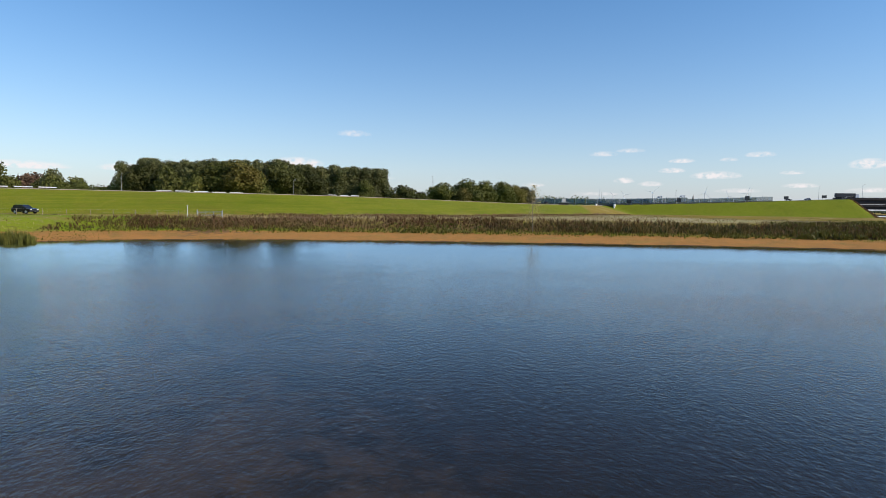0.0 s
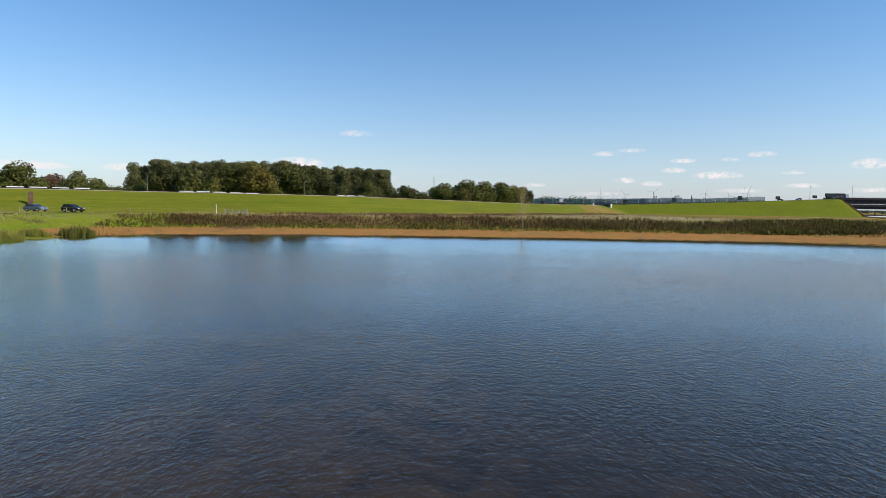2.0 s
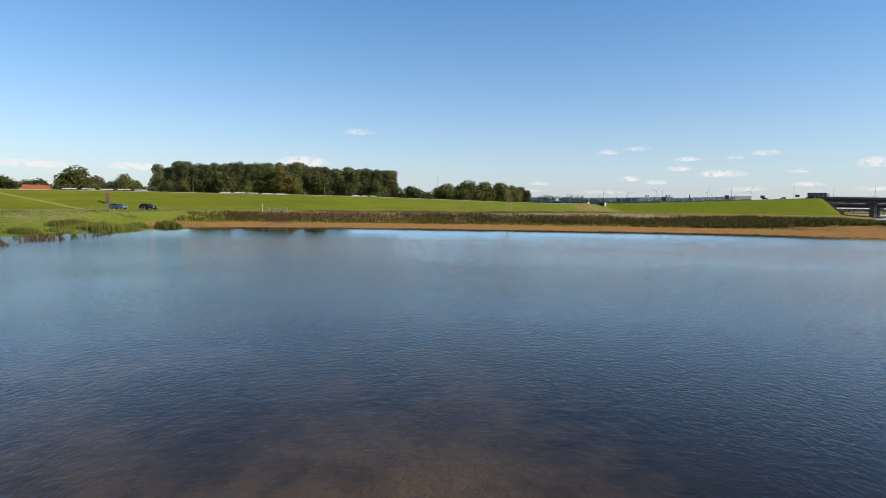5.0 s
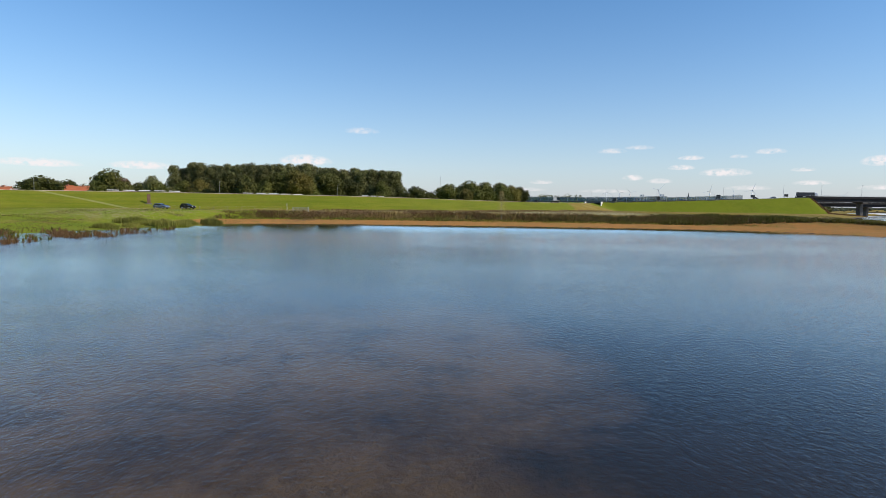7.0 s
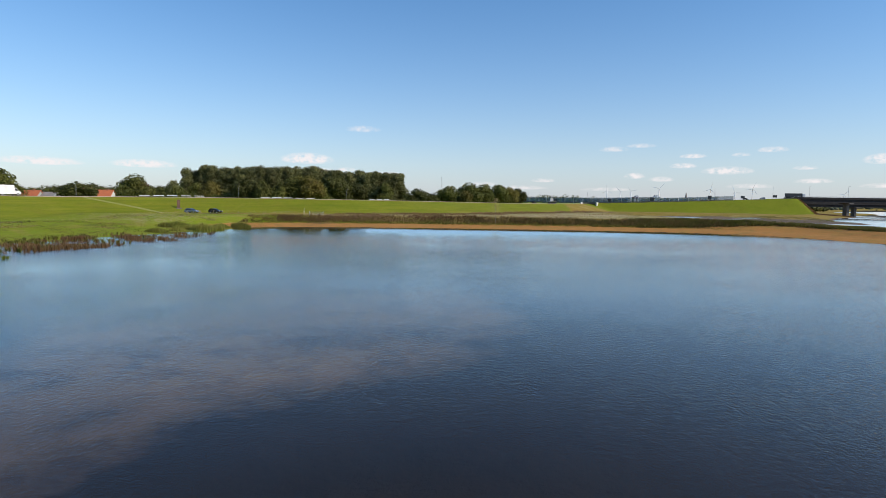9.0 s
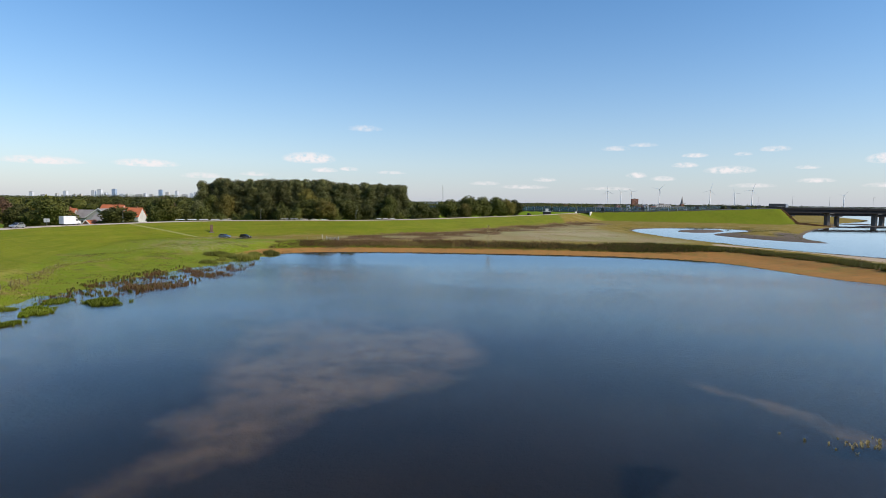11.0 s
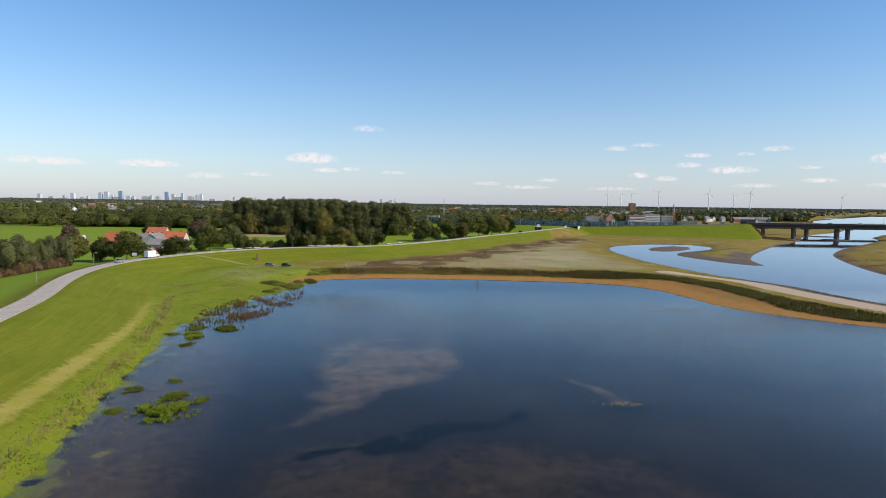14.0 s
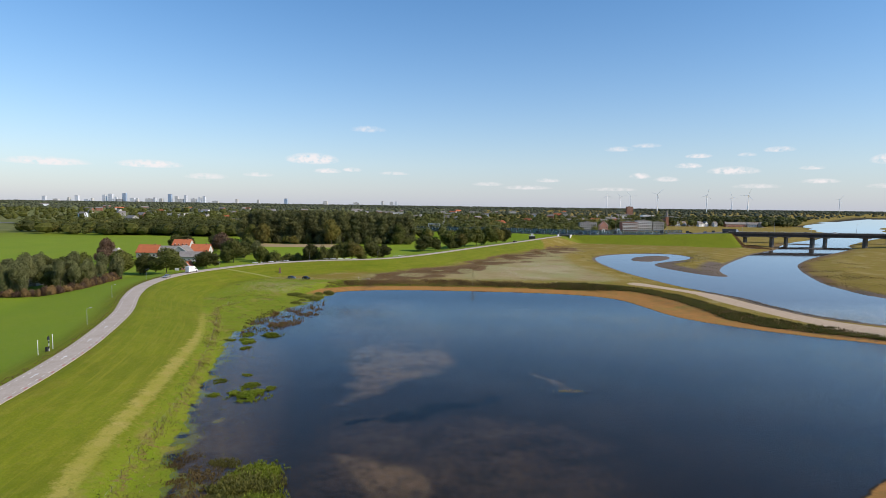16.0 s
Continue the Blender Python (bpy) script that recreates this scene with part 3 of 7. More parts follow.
    farland = ramp(np.hypot(px, py), 520, 900) * np.where((px < -230) & (py < 470), 0.0, 1.0)
    green = ramp(dd, 20, 27) * ramp(-py, -104, -92) * ramp(-px, 20, 34) * ramp(s, -9, -6) * 0.95
    zones["zone_b"] = (np.clip(oliv, 0, 1), np.clip(farland, 0, 1), green * 1.0)
    shoal = np.zeros(px.shape)
    ragged = 2.6 * (patchy(px, py, 5.0, 21) - 0.5) + 1.8 * (patchy(px, py, 2.0, 22) - 0.5)
    for ring, soft, power in SHOALS:
        deep_in = -ring_distance(px, py, ring) + ragged * 0.7
        shoal = np.maximum(shoal, power * ramp(deep_in, -1.0, soft))
    shoal = np.maximum(shoal, 0.30 * ramp(-py, 86, 98) * ramp(px, -30, -10) * (1 - ramp(px, 20, 44)) * (1 - ramp(-py, 118, 150)))
    shoal = shoal * (1 - 0.3 * ramp(py, -60, -30)) * (0.26 + 0.70 * patchy(px, py, 7.0, 23) + 0.48 * patchy(px, py, 2.6, 72))
    shoal = np.maximum(shoal, 0.50 * ramp(s, -26, -7) * west * ramp(-py, 10, 40) * (0.8 + 0.4 * patchy(px, py, 12.0, 90)))
    weedline = np.array([(-17, -97), (-11, -94.2), (-6.5, -92.6), (-3, -91.4), (0.5, -88.2), (3.6, -86.5), (8, -85.8), (11.3, -84.0), (13.2, -80.8)], float)
    wd = np.abs(nearest(px, py, weedline)[0])
    weed = np.clip(1.6 - wd / np.maximum(0.3, 1.25 + 0.4 * wob + 1.9 * np.exp(-((px + 4) / 5.5) ** 2) + 2.4 * (patchy(px, py, 2.6, 24) - 0.5) - 0.9 * ramp(-px, 8, 12)), 0, 1)
    weed = np.maximum(weed, np.clip(1.2 - np.hypot((px - 30.5) / 4.5, (py + 77) / 1.6), 0, 1))
    zones["zone_c"] = (shoal * (s < -1), weed * (s < 0), (ramp(px, -222, -212) * (1 - ramp(px, -108, -98)) * ramp(py, 316, 322) * (1 - ramp(py, 358, 362)) * behind) * 1.0)
    rust = (1 - ramp(np.abs(nearest(px, py, RUSTLINE)[0] + 22 * (patchy(px, py, 18, 31) - 0.5)), 9, 23)) * (0.42 + ramp(patchy(px, py, 9, 32), 0.30, 0.60)) * (dd > 21) * ramp(px, -46, -36)
    grav = (1 - ramp(np.abs(r), 6, 22)) * ramp(px, 138, 150) * ramp(py, 135, 150) * (1 - ramp(py, 236, 262)) * (1 - ramp(px, 196, 214)) * (r > -4)
    grav = np.maximum(grav, (bar > -0.1) * 1.0)
    grav = np.maximum(grav, 0.75 * (1 - ramp(np.abs(r - 0.5), 1.5, 4.0)) * (np.hypot(px, py) < 700))
    grav = np.maximum(grav, (1 - ramp(np.abs(r - 2.5), 3.5, 6.5)) * (px > 126) * (py < 92) * (py > -40))
    grav = np.maximum(grav, ramp(px, 298, 303) * (1 - ramp(px, 320, 328)) * (1 - ramp(np.abs(hd), 40, 46)) * (py < 470))
    pale = 1 - ramp(np.abs(nearest(px, py, SANDPATH)[0]), 4.6, 7.4)
    pale = np.maximum(pale, 0.42 * ramp(patchy(px, py, 16, 33), 0.3, 0.62) * plain * (1 - ramp(np.hypot((px - 62 - 0.1 * (py - 150)) / 36, (py - 150) / 62), 0.6, 1.25)))
    band = ramp(s, 10.0, 12.0) * (1 - ramp(s, 15, 18)) * (py > 40) * ramp(px, -52, -40) * (1 - is_east) * (1 - ramp(px, 60, 70)) * 0.62
    rust = np.maximum(rust, 0.28 * (1 - ramp(np.abs(nearest(px, py, FENCE)[0] - 0.3), 0.5, 2.1)) * (py < 14))
    rust = np.maximum(rust, 0.8 * (1 - ramp(r, 3, 16)) * (r > 0.5) * (px - 0.55 * py > 110) * (px < 420) * (0.4 + patchy(px, py, 14, 81)))
    rust = np.maximum(rust, np.maximum(band, 0.75 * (1 - ramp(hs, 3.8, 5.6)) * (s > 4) * (py < 96)))
    zones["zone_d"] = (np.clip(rust, 0, 1), np.clip(grav, 0, 1), np.clip(pale, 0, 1))
    zones["bed"] = np.where(west > 0.5, ramp(-z, 0.0, 0.13), 1 - ramp(s, 0.0, 2.0)) * (s < 3) + ((r < -0.5) & (bar <= 0)) * 1.0
    zones["field"] = np.maximum(ramp(-dd, 5, 11) * (1 - ramp(np.hypot(px, py), 520, 800)), (1 - ramp(np.abs(hd), 38, 52)) * (px > 100) * (px < 330) * 0.15)
    zones["lane"] = (dd, nearest(px, py, DIKE_RUN)[1], (1 - ramp(np.abs(dd), 36, 50)) * (1 - ramp(py, 330, 400)))
    return z, zones


def spread(parts, grow, end):
    """Grid lines: even steps in the given stretches, then ever wider ones out to the end."""
    v = [parts[0][0]]
    for a, b, step in parts:
        v += list(np.linspace(a, b, int(round((b - a) / step)) + 1)[1:])
    last = parts[-1][2]
    while v[-1] < end[1]:
        last *= grow
        v.append(v[-1] + last)
    first, low = parts[0][2], []
    at = v[0]
    while at > end[0]:
        first *= grow
        at -= first
        low.append(at)
    return np.array(low[::-1] + v)


def mesh_of(name, verts, faces, mat=None, smooth=False):
    """A mesh from corners and faces (lists, or arrays with one number of corners a face)."""
    me = bpy.data.meshes.new(name)
    if isinstance(faces, list):
        me.from_pydata([tuple(v) for v in verts], [], faces)
    else:
        n, k = faces.shape
        me.vertices.add(len(verts))
        me.vertices.foreach_set("co", np.asarray(verts, np.float32).ravel())
        me.loops.add(n * k)
        me.loops.foreach_set("vertex_index", faces.astype(np.int32).ravel())
        me.polygons.add(n)
        me.polygons.foreach_set("loop_start", np.arange(0, n * k, k, dtype=np.int32))
        me.update(calc_edges=True)
    if mat:
        me.materials.append(mat)
    me.polygons.foreach_set("use_smooth", [smooth] * len(me.polygons))
    me.update()
    return me


gx = spread([(-240, -140, 4), (-140, -50, 1.4), (-50, 40, 0.8), (40, 160, 1.4), (160, 330, 3)], 1.12, (-4700, 4700))
gy = spread([(-170, -132, 1.4), (-132, -48, 0.8), (-48, 128, 1.4), (128, 210, 2.5), (210, 480, 4)], 1.11, (-1800, 4800))
GX, GY = np.meshgrid(gx, gy)
gz, gzones = land(GX.ravel(), GY.ravel())
nx, ny = len(gx), len(gy)
gz2 = gz.reshape(ny, nx)


def heights_at(x, y):
    """The built ground's height at arrays of x and y."""
    i, j = np.clip(np.searchsorted(gx, x) - 1, 0, nx - 2), np.clip(np.searchsorted(gy, y) - 1, 0, ny - 2)
    u, v = (x - gx[i]) / (gx[i + 1] - gx[i]), (y - gy[j]) / (gy[j + 1] - gy[j])
    return (gz2[j, i] * (1 - u) + gz2[j, i + 1] * u) * (1 - v) + (gz2[j + 1, i] * (1 - u) + gz2[j + 1, i + 1] * u) * v


def ground_at(x, y):
    return float(heights_at(np.array([float(x)]), np.array([float(y)]))[0])


idx = np.arange(nx * ny).reshape(ny, nx)
quads = np.stack([idx[:-1, :-1], idx[:-1, 1:], idx[1:, 1:], idx[1:, :-1]], -1).reshape(-1, 4)
ground_mesh = mesh_of("ground", np.stack([GX.ravel(), GY.ravel(), gz], -1), quads, M_GROUND, True)
for key in ("zone_a", "zone_b", "zone_c", "zone_d"):
    at = ground_mesh.attributes.new(key, "FLOAT_COLOR", "POINT")
    at.data.foreach_set("color", np.stack([*gzones[key], np.ones(nx * ny)], -1).astype(np.float32).ravel())
at = ground_mesh.attributes.new("lane", "FLOAT_VECTOR", "POINT")
at.data.foreach_set("vector", np.stack(gzones["lane"], -1).astype(np.float32).ravel())
for key in ("bed", "field"):
    at = ground_mesh.attributes.new(key, "FLOAT", "POINT")
    at.data.foreach_set("value", np.clip(gzones[key], 0, 1).astype(np.float32))
tagged(new("ground", ground_mesh), "green dike slopes, meadows, orange sandy shore and dry floodplain", "ground", kind="structure")


def sheet(name, ring, grow, z, mat, label):
    """A level water sheet that reaches a little under the banks."""
    n = len(ring)
    nxt, prv = np.roll(ring, -1, 0), np.roll(ring, 1, 0)
    d = nxt - prv
    d /= np.linalg.norm(d, axis=1)[:, None]
    out = np.stack([d[:, 1], -d[:, 0]], -1)
    area = np.sum(ring[:, 0] * nxt[:, 1] - nxt[:, 0] * ring[:, 1])
    rim = ring + out * (grow if area > 0 else -grow)
    bm = bmesh.new()
    f = bm.faces.new([bm.verts.new((x, y, z)) for x, y in rim])
    if f.normal.z < 0:
        f.normal_flip()
    bmesh.ops.triangulate(bm, faces=[f])
    for face in bm.faces:
        face.normal_update()
        if face.normal.z < 0:
            face.normal_flip()
    me = bpy.data.meshes.new(name)
    bm.to_mesh(me)
    bm.free()
    me.materials.append(mat)
    ob = tagged(new(name, me), label, "water", kind="structure")
    ob.visible_shadow = False
    return ob


sheet("pond_water", POND, 2.0, POND_Z, M_POND, "calm shallow pond water, rippled by light wind")
sheet("river_water", RIVER, 3.0, RIVER_Z, M_RIVER, "wide pale river branch that bends towards the bridge")


def ribbon(name, line, width, lift, mat, label, z_of=None, kind="structure", category="road"):
    """A road laid on the ground along a line, with a little thickness at its edges."""
    p = np.array(line, float)
    d = np.gradient(p[:, :2], axis=0)
    d /= np.linalg.norm(d, axis=1)[:, None]
    side = np.stack([d[:, 1], -d[:, 0]], -1)
    verts, faces = [], []
    for k, (q, sd) in enumerate(zip(p, side)):
        for off, drop in ((-0.5, 0.25), (-0.5, 0), (0, -0.03), (0.5, 0), (0.5, 0.25)):
            x, y = q[:2] + sd * off * width
            base = ground_at(x, y) if z_of is None else z_of(k)
            verts.append((x, y, base + lift - drop))
        if k:
            a, b = 5 * k - 5, 5 * k
            faces += [(a + i, a + i + 1, b + i + 1, b + i) for i in range(4)]
    return tagged(new(name, mesh_of(name, verts, faces, mat)), label, category, kind=kind)


ribbon("dike_road", DIKE, 5.6, 0.12, M_ASPHALT, "pale asphalt road along the crest of the grass dike", lambda k: DIKE[k][2])
DOWN = curve_through([(-118, 90), (-108, 93), (-97, 95.5), (-86, 95.5), (-76, 93), (-66, 91)], 3.0)
ribbon("parking_track", DOWN, 1.5, 0.06, M_TRACK, "light gravel track running down the dike to two parked cars")
ribbon("motorway", HIGHWAY, 22.0, 0.15, M_HIGHWAY, "dark asphalt motorway on its grass embankment", lambda k: HIGHWAY[k][2])


# ---- makers of plants ----
def part(name, data, mat, parent, label=""):
    """One mesh object under a thing or a part. data: a bmesh or a mesh."""
    if isinstance(data, bmesh.types.BMesh):
        me = bpy.data.meshes.new(name)
        data.to_mesh(me)
        data.free()
        data = me
    if mat and not data.materials:
        data.materials.append(mat)
    ob = new(name, data)
    ob.parent = parent
    if label:
        ob["label"] = label
    return ob


def thing(name, m, label, category, group=""):
    ob = new(name)
    ob.empty_display_size = 0.5
    ob.matrix_world = m
    return tagged(ob, label, category, group)


def stuff(name, verts, faces, mat, label, category):
    return tagged(new(name, mesh_of(name, verts, faces, mat)), label, category, kind="stuff")


def leaf_cards(centres, outward, size, rng):
    """Small folded leaf clumps: two triangles each, set at random tilts about their outward way."""
    n = len(centres)
    way = outward + rng.normal(0, 0.55, (n, 3))
    way /= np.linalg.norm(way, axis=1)[:, None] + 1e-9
    a = np.cross(way, rng.normal(0, 1, (n, 3)))
    a /= np.linalg.norm(a, axis=1)[:, None] + 1e-9
    b = np.cross(way, a)
    s = (size * rng.uniform(0.6, 1.35, n))[:, None]
    v = np.stack([centres - a * s * 0.5, centres - b * s * 0.42 + way * s * 0.16, centres + a * s * 0.55, centres + b * s * 0.46 + way * s * 0.12], 1)
    f = np.arange(4 * n).reshape(n, 4)
    return v.reshape(-1, 3), np.concatenate([f[:, [0, 1, 2]], f[:, [0, 2, 3]]])


def ball(rings, around):
    """The corners and faces of a coarse unit ball."""
    verts, faces = [(0, 0, -1)], []
    for i in range(1, rings):
        el = -math.pi / 2 + math.pi * i / rings
        for j in range(around):
            az = 2 * math.pi * (j + 0.5 * (i % 2)) / around
            verts.append((math.cos(el) * math.cos(az), math.cos(el) * math.sin(az), math.sin(el)))
    verts.append((0, 0, 1))
    top = len(verts) - 1
    for j in range(around):
        k = (j + 1) % around
        faces.append((0, 1 + k, 1 + j))
        for i in range(rings - 2):
            p, q = 1 + i * around, 1 + (i + 1) * around
            faces += [(p + j, p + k, q + k), (p + j, q + k, q + j)]
        faces.append((top, top - around + j, top - around + k))
    return np.array(verts, float), np.array(faces)


BALLS = {key: ball(*key) for key in ((5, 8), (4, 6))}


def lumps(centres, radii, rng, key=(5, 8), rough=0.12):
    """Rough closed balls that fill the insides of crowns."""
    v, f = BALLS[key]
    n, m = len(centres), len(v)
    out = v[None] * rng.uniform(0.97 - rough, 0.99 + rough, (n, m, 1)) * radii[:, None] + centres[:, None]
    return out.reshape(-1, 3), (f[None] + m * np.arange(n)[:, None, None]).reshape(-1, 3)


def gather(pieces):
    vs, fs, n = [], [], 0
    for v, f in pieces:
        vs.append(v)
        fs.append(f + n)
        n += len(v)
    return np.concatenate(vs), np.concatenate(fs)


def crown_mesh(name, lobes, leaf, cover, mat, seed):
    """A crown of lobes (centre, radii), each a ragged shell of leaf clumps round a rough core."""
    rng = np.random.default_rng(seed)
    pieces = []
    for c, r in lobes:
        c, r = np.array(c, float), np.array(r, float)
        pieces.append(lumps(c[None], r[None] * 0.62, rng))
        area = 4 * math.pi * (((r[0] * r[1]) ** 1.6 + (r[0] * r[2]) ** 1.6 + (r[1] * r[2]) ** 1.6) / 3) ** (1 / 1.6)
        n = int(cover * area / leaf**2)
        d = rng.normal(0, 1, (n, 3))
        d /= np.linalg.norm(d, axis=1)[:, None]
        p = c + d * r * rng.uniform(0.66, 1.07, (n, 1))
        keep = np.ones(n, bool)
        for c2, r2 in lobes:
            if c2 is not c:
                keep &= (((p - np.array(c2)) / (np.array(r2) * 0.64)) ** 2).sum(1) > 1
        pieces.append(leaf_cards(p[keep], (d / r)[keep] * r.min(), leaf, rng))
    v, f = gather(pieces)
    return mesh_of(name, v, f, mat)


def trunk_mesh(name, height, radius, limbs, seed, mat):
    """A tapered trunk with limbs reaching into the crown."""
    rng = np.random.default_rng(seed)
    pieces = []

    def tube(a, b, ra, rb):
        a, b = np.array(a, float), np.array(b, float)
        w = (b - a) / np.linalg.norm(b - a)
        u = np.cross(w, (0.3, 0.9, 0.2))
        u /= np.linalg.norm(u)
        t = np.cross(w, u)
        ring = [(math.cos(k * math.pi / 3), math.sin(k * math.pi / 3)) for k in range(6)]
        v = np.array([a + ra * (u * x + t * y) for x, y in ring] + [b + rb * (u * x + t * y) for x, y in ring])
        f = []
        for k in range(6):
            m = (k + 1) % 6
            f += [(k, m, 6 + m), (k, 6 + m, 6 + k)]
        pieces.append((v, np.array(f)))

    mid = (rng.normal(0, 0.02) * height, rng.normal(0, 0.02) * height, height * 0.45)
    tube((0, 0, -0.4), mid, radius, radius * 0.72)
    tube(mid, (mid[0] * 1.5, mid[1] * 1.5, height), radius * 0.72, radius * 0.2)
    for k in range(limbs):
        az, up = rng.uniform(0, 6.28), rng.uniform(0.35, 0.7) * height
        out = rng.uniform(0.18, 0.3) * height
        tube((mid[0], mid[1], up), (out * math.cos(az), out * math.sin(az), up + out * rng.uniform(0.5, 1.1)), radius * 0.35, radius * 0.1)
    v, f = gather(pieces)
    return mesh_of(name, v, f, mat)


def tree_kind(style, height, width, leaf, seed, mat):
    """The trunk and crown meshes of one tree of that height and crown width."""
    rng = np.random.default_rng(seed)
    h, w = height, width / 2
    lobes = []
    if style == "poplar":
        for k in range(7):
            z = h * (0.16 + 0.77 * k / 6)
            r = w * rng.uniform(0.88, 1.12) * (0.50 + 0.52 * math.sin(math.pi * (0.16 + 0.74 * k / 6)))
            lobes.append(((rng.normal(0, 0.24) * w, rng.normal(0, 0.24) * w, z), (r, r, h * 0.12)))
    elif style == "willow":
        for k in range(9):
            az, far = rng.uniform(0, 6.28), rng.uniform(0.2, 0.62) * w
            lobes.append(((far * math.cos(az), far * math.sin(az), h * rng.uniform(0.30, 0.72)), (w * rng.uniform(0.36, 0.5), w * rng.uniform(0.36, 0.5), h * rng.uniform(0.2, 0.29))))
        lobes.append(((0, 0, h * 0.72), (w * 0.5, w * 0.5, h * 0.27)))
    elif style == "bush":
        for k in range(7):
            az, far = rng.uniform(0, 6.28), rng.uniform(0.25, 0.66) * w
            lobes.append(((far * math.cos(az), far * math.sin(az), h * rng.uniform(0.26, 0.5)), (w * rng.uniform(0.34, 0.5), w * rng.uniform(0.34, 0.5), h * rng.uniform(0.26, 0.4))))
        lobes.append(((0, 0, h * 0.6), (w * 0.48, w * 0.48, h * 0.4)))
    else:
        for k in range(10):
            az, far = rng.uniform(0, 6.28), rng.uniform(0.3, 0.64) * w
            lobes.append(((far * math.cos(az), far * math.sin(az), h * rng.uniform(0.24, 0.70)), (w * rng.uniform(0.34, 0.50), w * rng.uniform(0.34, 0.50), h * rng.uniform(0.16, 0.24))))
        lobes.append(((0, 0, h * 0.76), (w * 0.5, w * 0.5, h * 0.22)))
        lobes.append(((0, 0, h * 0.42), (w * 0.7, w * 0.7, h * 0.26)))
    low = 0.8 if style in ("bush", "willow") else 0.86
    return trunk_mesh("trunk", h * low, max(0.16, h * 0.016), 5, seed + 7, M_BARK), crown_mesh("crown", lobes, leaf, 1.75, mat, seed + 3)


def plant(kinds, x, y, scale, turn, name, label, category, group="", sink=0.0):
    """One tree of the given trunk and crown meshes, standing on the ground."""
    trunk, crown = kinds
    ob = thing(name, Matrix.LocRotScale((x, y, ground_at(x, y) - sink), Euler((0, 0, turn)), (scale[0], scale[0], scale[1])), label, category, group)
    part("trunk", trunk, None, ob)
    part("crown", crown, None, ob)
    return ob


rnd = random.Random(11)

# ---- the tall wood of poplars behind the dike ----
UNDER = [tree_kind("bush", 8, 9, 0.7, 150 + k, (M_GREEN, M_POPLAR)[k]) for k in range(2)]
POPLARS = [tree_kind("poplar", 26.2, 10.5, 0.88, 100 + k, M_POPLAR) for k in range(6)]
for row in range(5):
    for k in range(25):
        x = -201 + 6.6 * k + rnd.uniform(-1.3, 1.3) + 3.5 * (row % 2)
        y = 371 + 7 * row + rnd.uniform(-2, 2) + 0.16 * max(0, x + 110)
        tall = (1.145 if x < -98 else 1.09 if x < -62 else 1.07) * rnd.uniform(0.92, 1.06)
        if x < -193:
            tall *= 0.92
        plant(POPLARS[rnd.randrange(6)], x, y, (rnd.uniform(0.95, 1.2), tall), rnd.uniform(0, 6.28), "poplar_tree",
              "tall dark green poplar in a dense planted wood", "tree", "poplars of the wood")

for k in range(17):
    x = -196 + 9.9 * k + rnd.uniform(-3, 3)
    plant(UNDER[k % 2], x, 363 + rnd.uniform(-2, 2) + 0.16 * max(0, x + 110), (rnd.uniform(0.8, 1.3), rnd.uniform(0.7, 1.3)), k, "edge_bush",
          "green bush at the edge of the poplar wood", "bush", "bushes of the wood edge")

# ---- single trees and bushes along the dike and round the farm ----
K_ROUND = [tree_kind("round", 14, 16, 0.7, 200 + k, M_GREEN) for k in range(3)]
K_DARK = [tree_kind("round", 11, 11, 0.6, 220 + k, M_DARK) for k in range(3)]
K_OLD = [tree_kind("round", 14, 13, 0.65, 240 + k, M_YELLOW) for k in range(2)]
K_WILLOW = [tree_kind("willow", 12, 7.0, 0.42, 260 + k, M_WILLOW) for k in range(3)]
K_BUSH = [tree_kind("bush", 6, 8, 0.5, 280 + k, M_GREEN) for k in range(3)]
K_RED = [tree_kind("round", 11, 10, 0.6, 300 + k, M_RED) for k in range(2)]
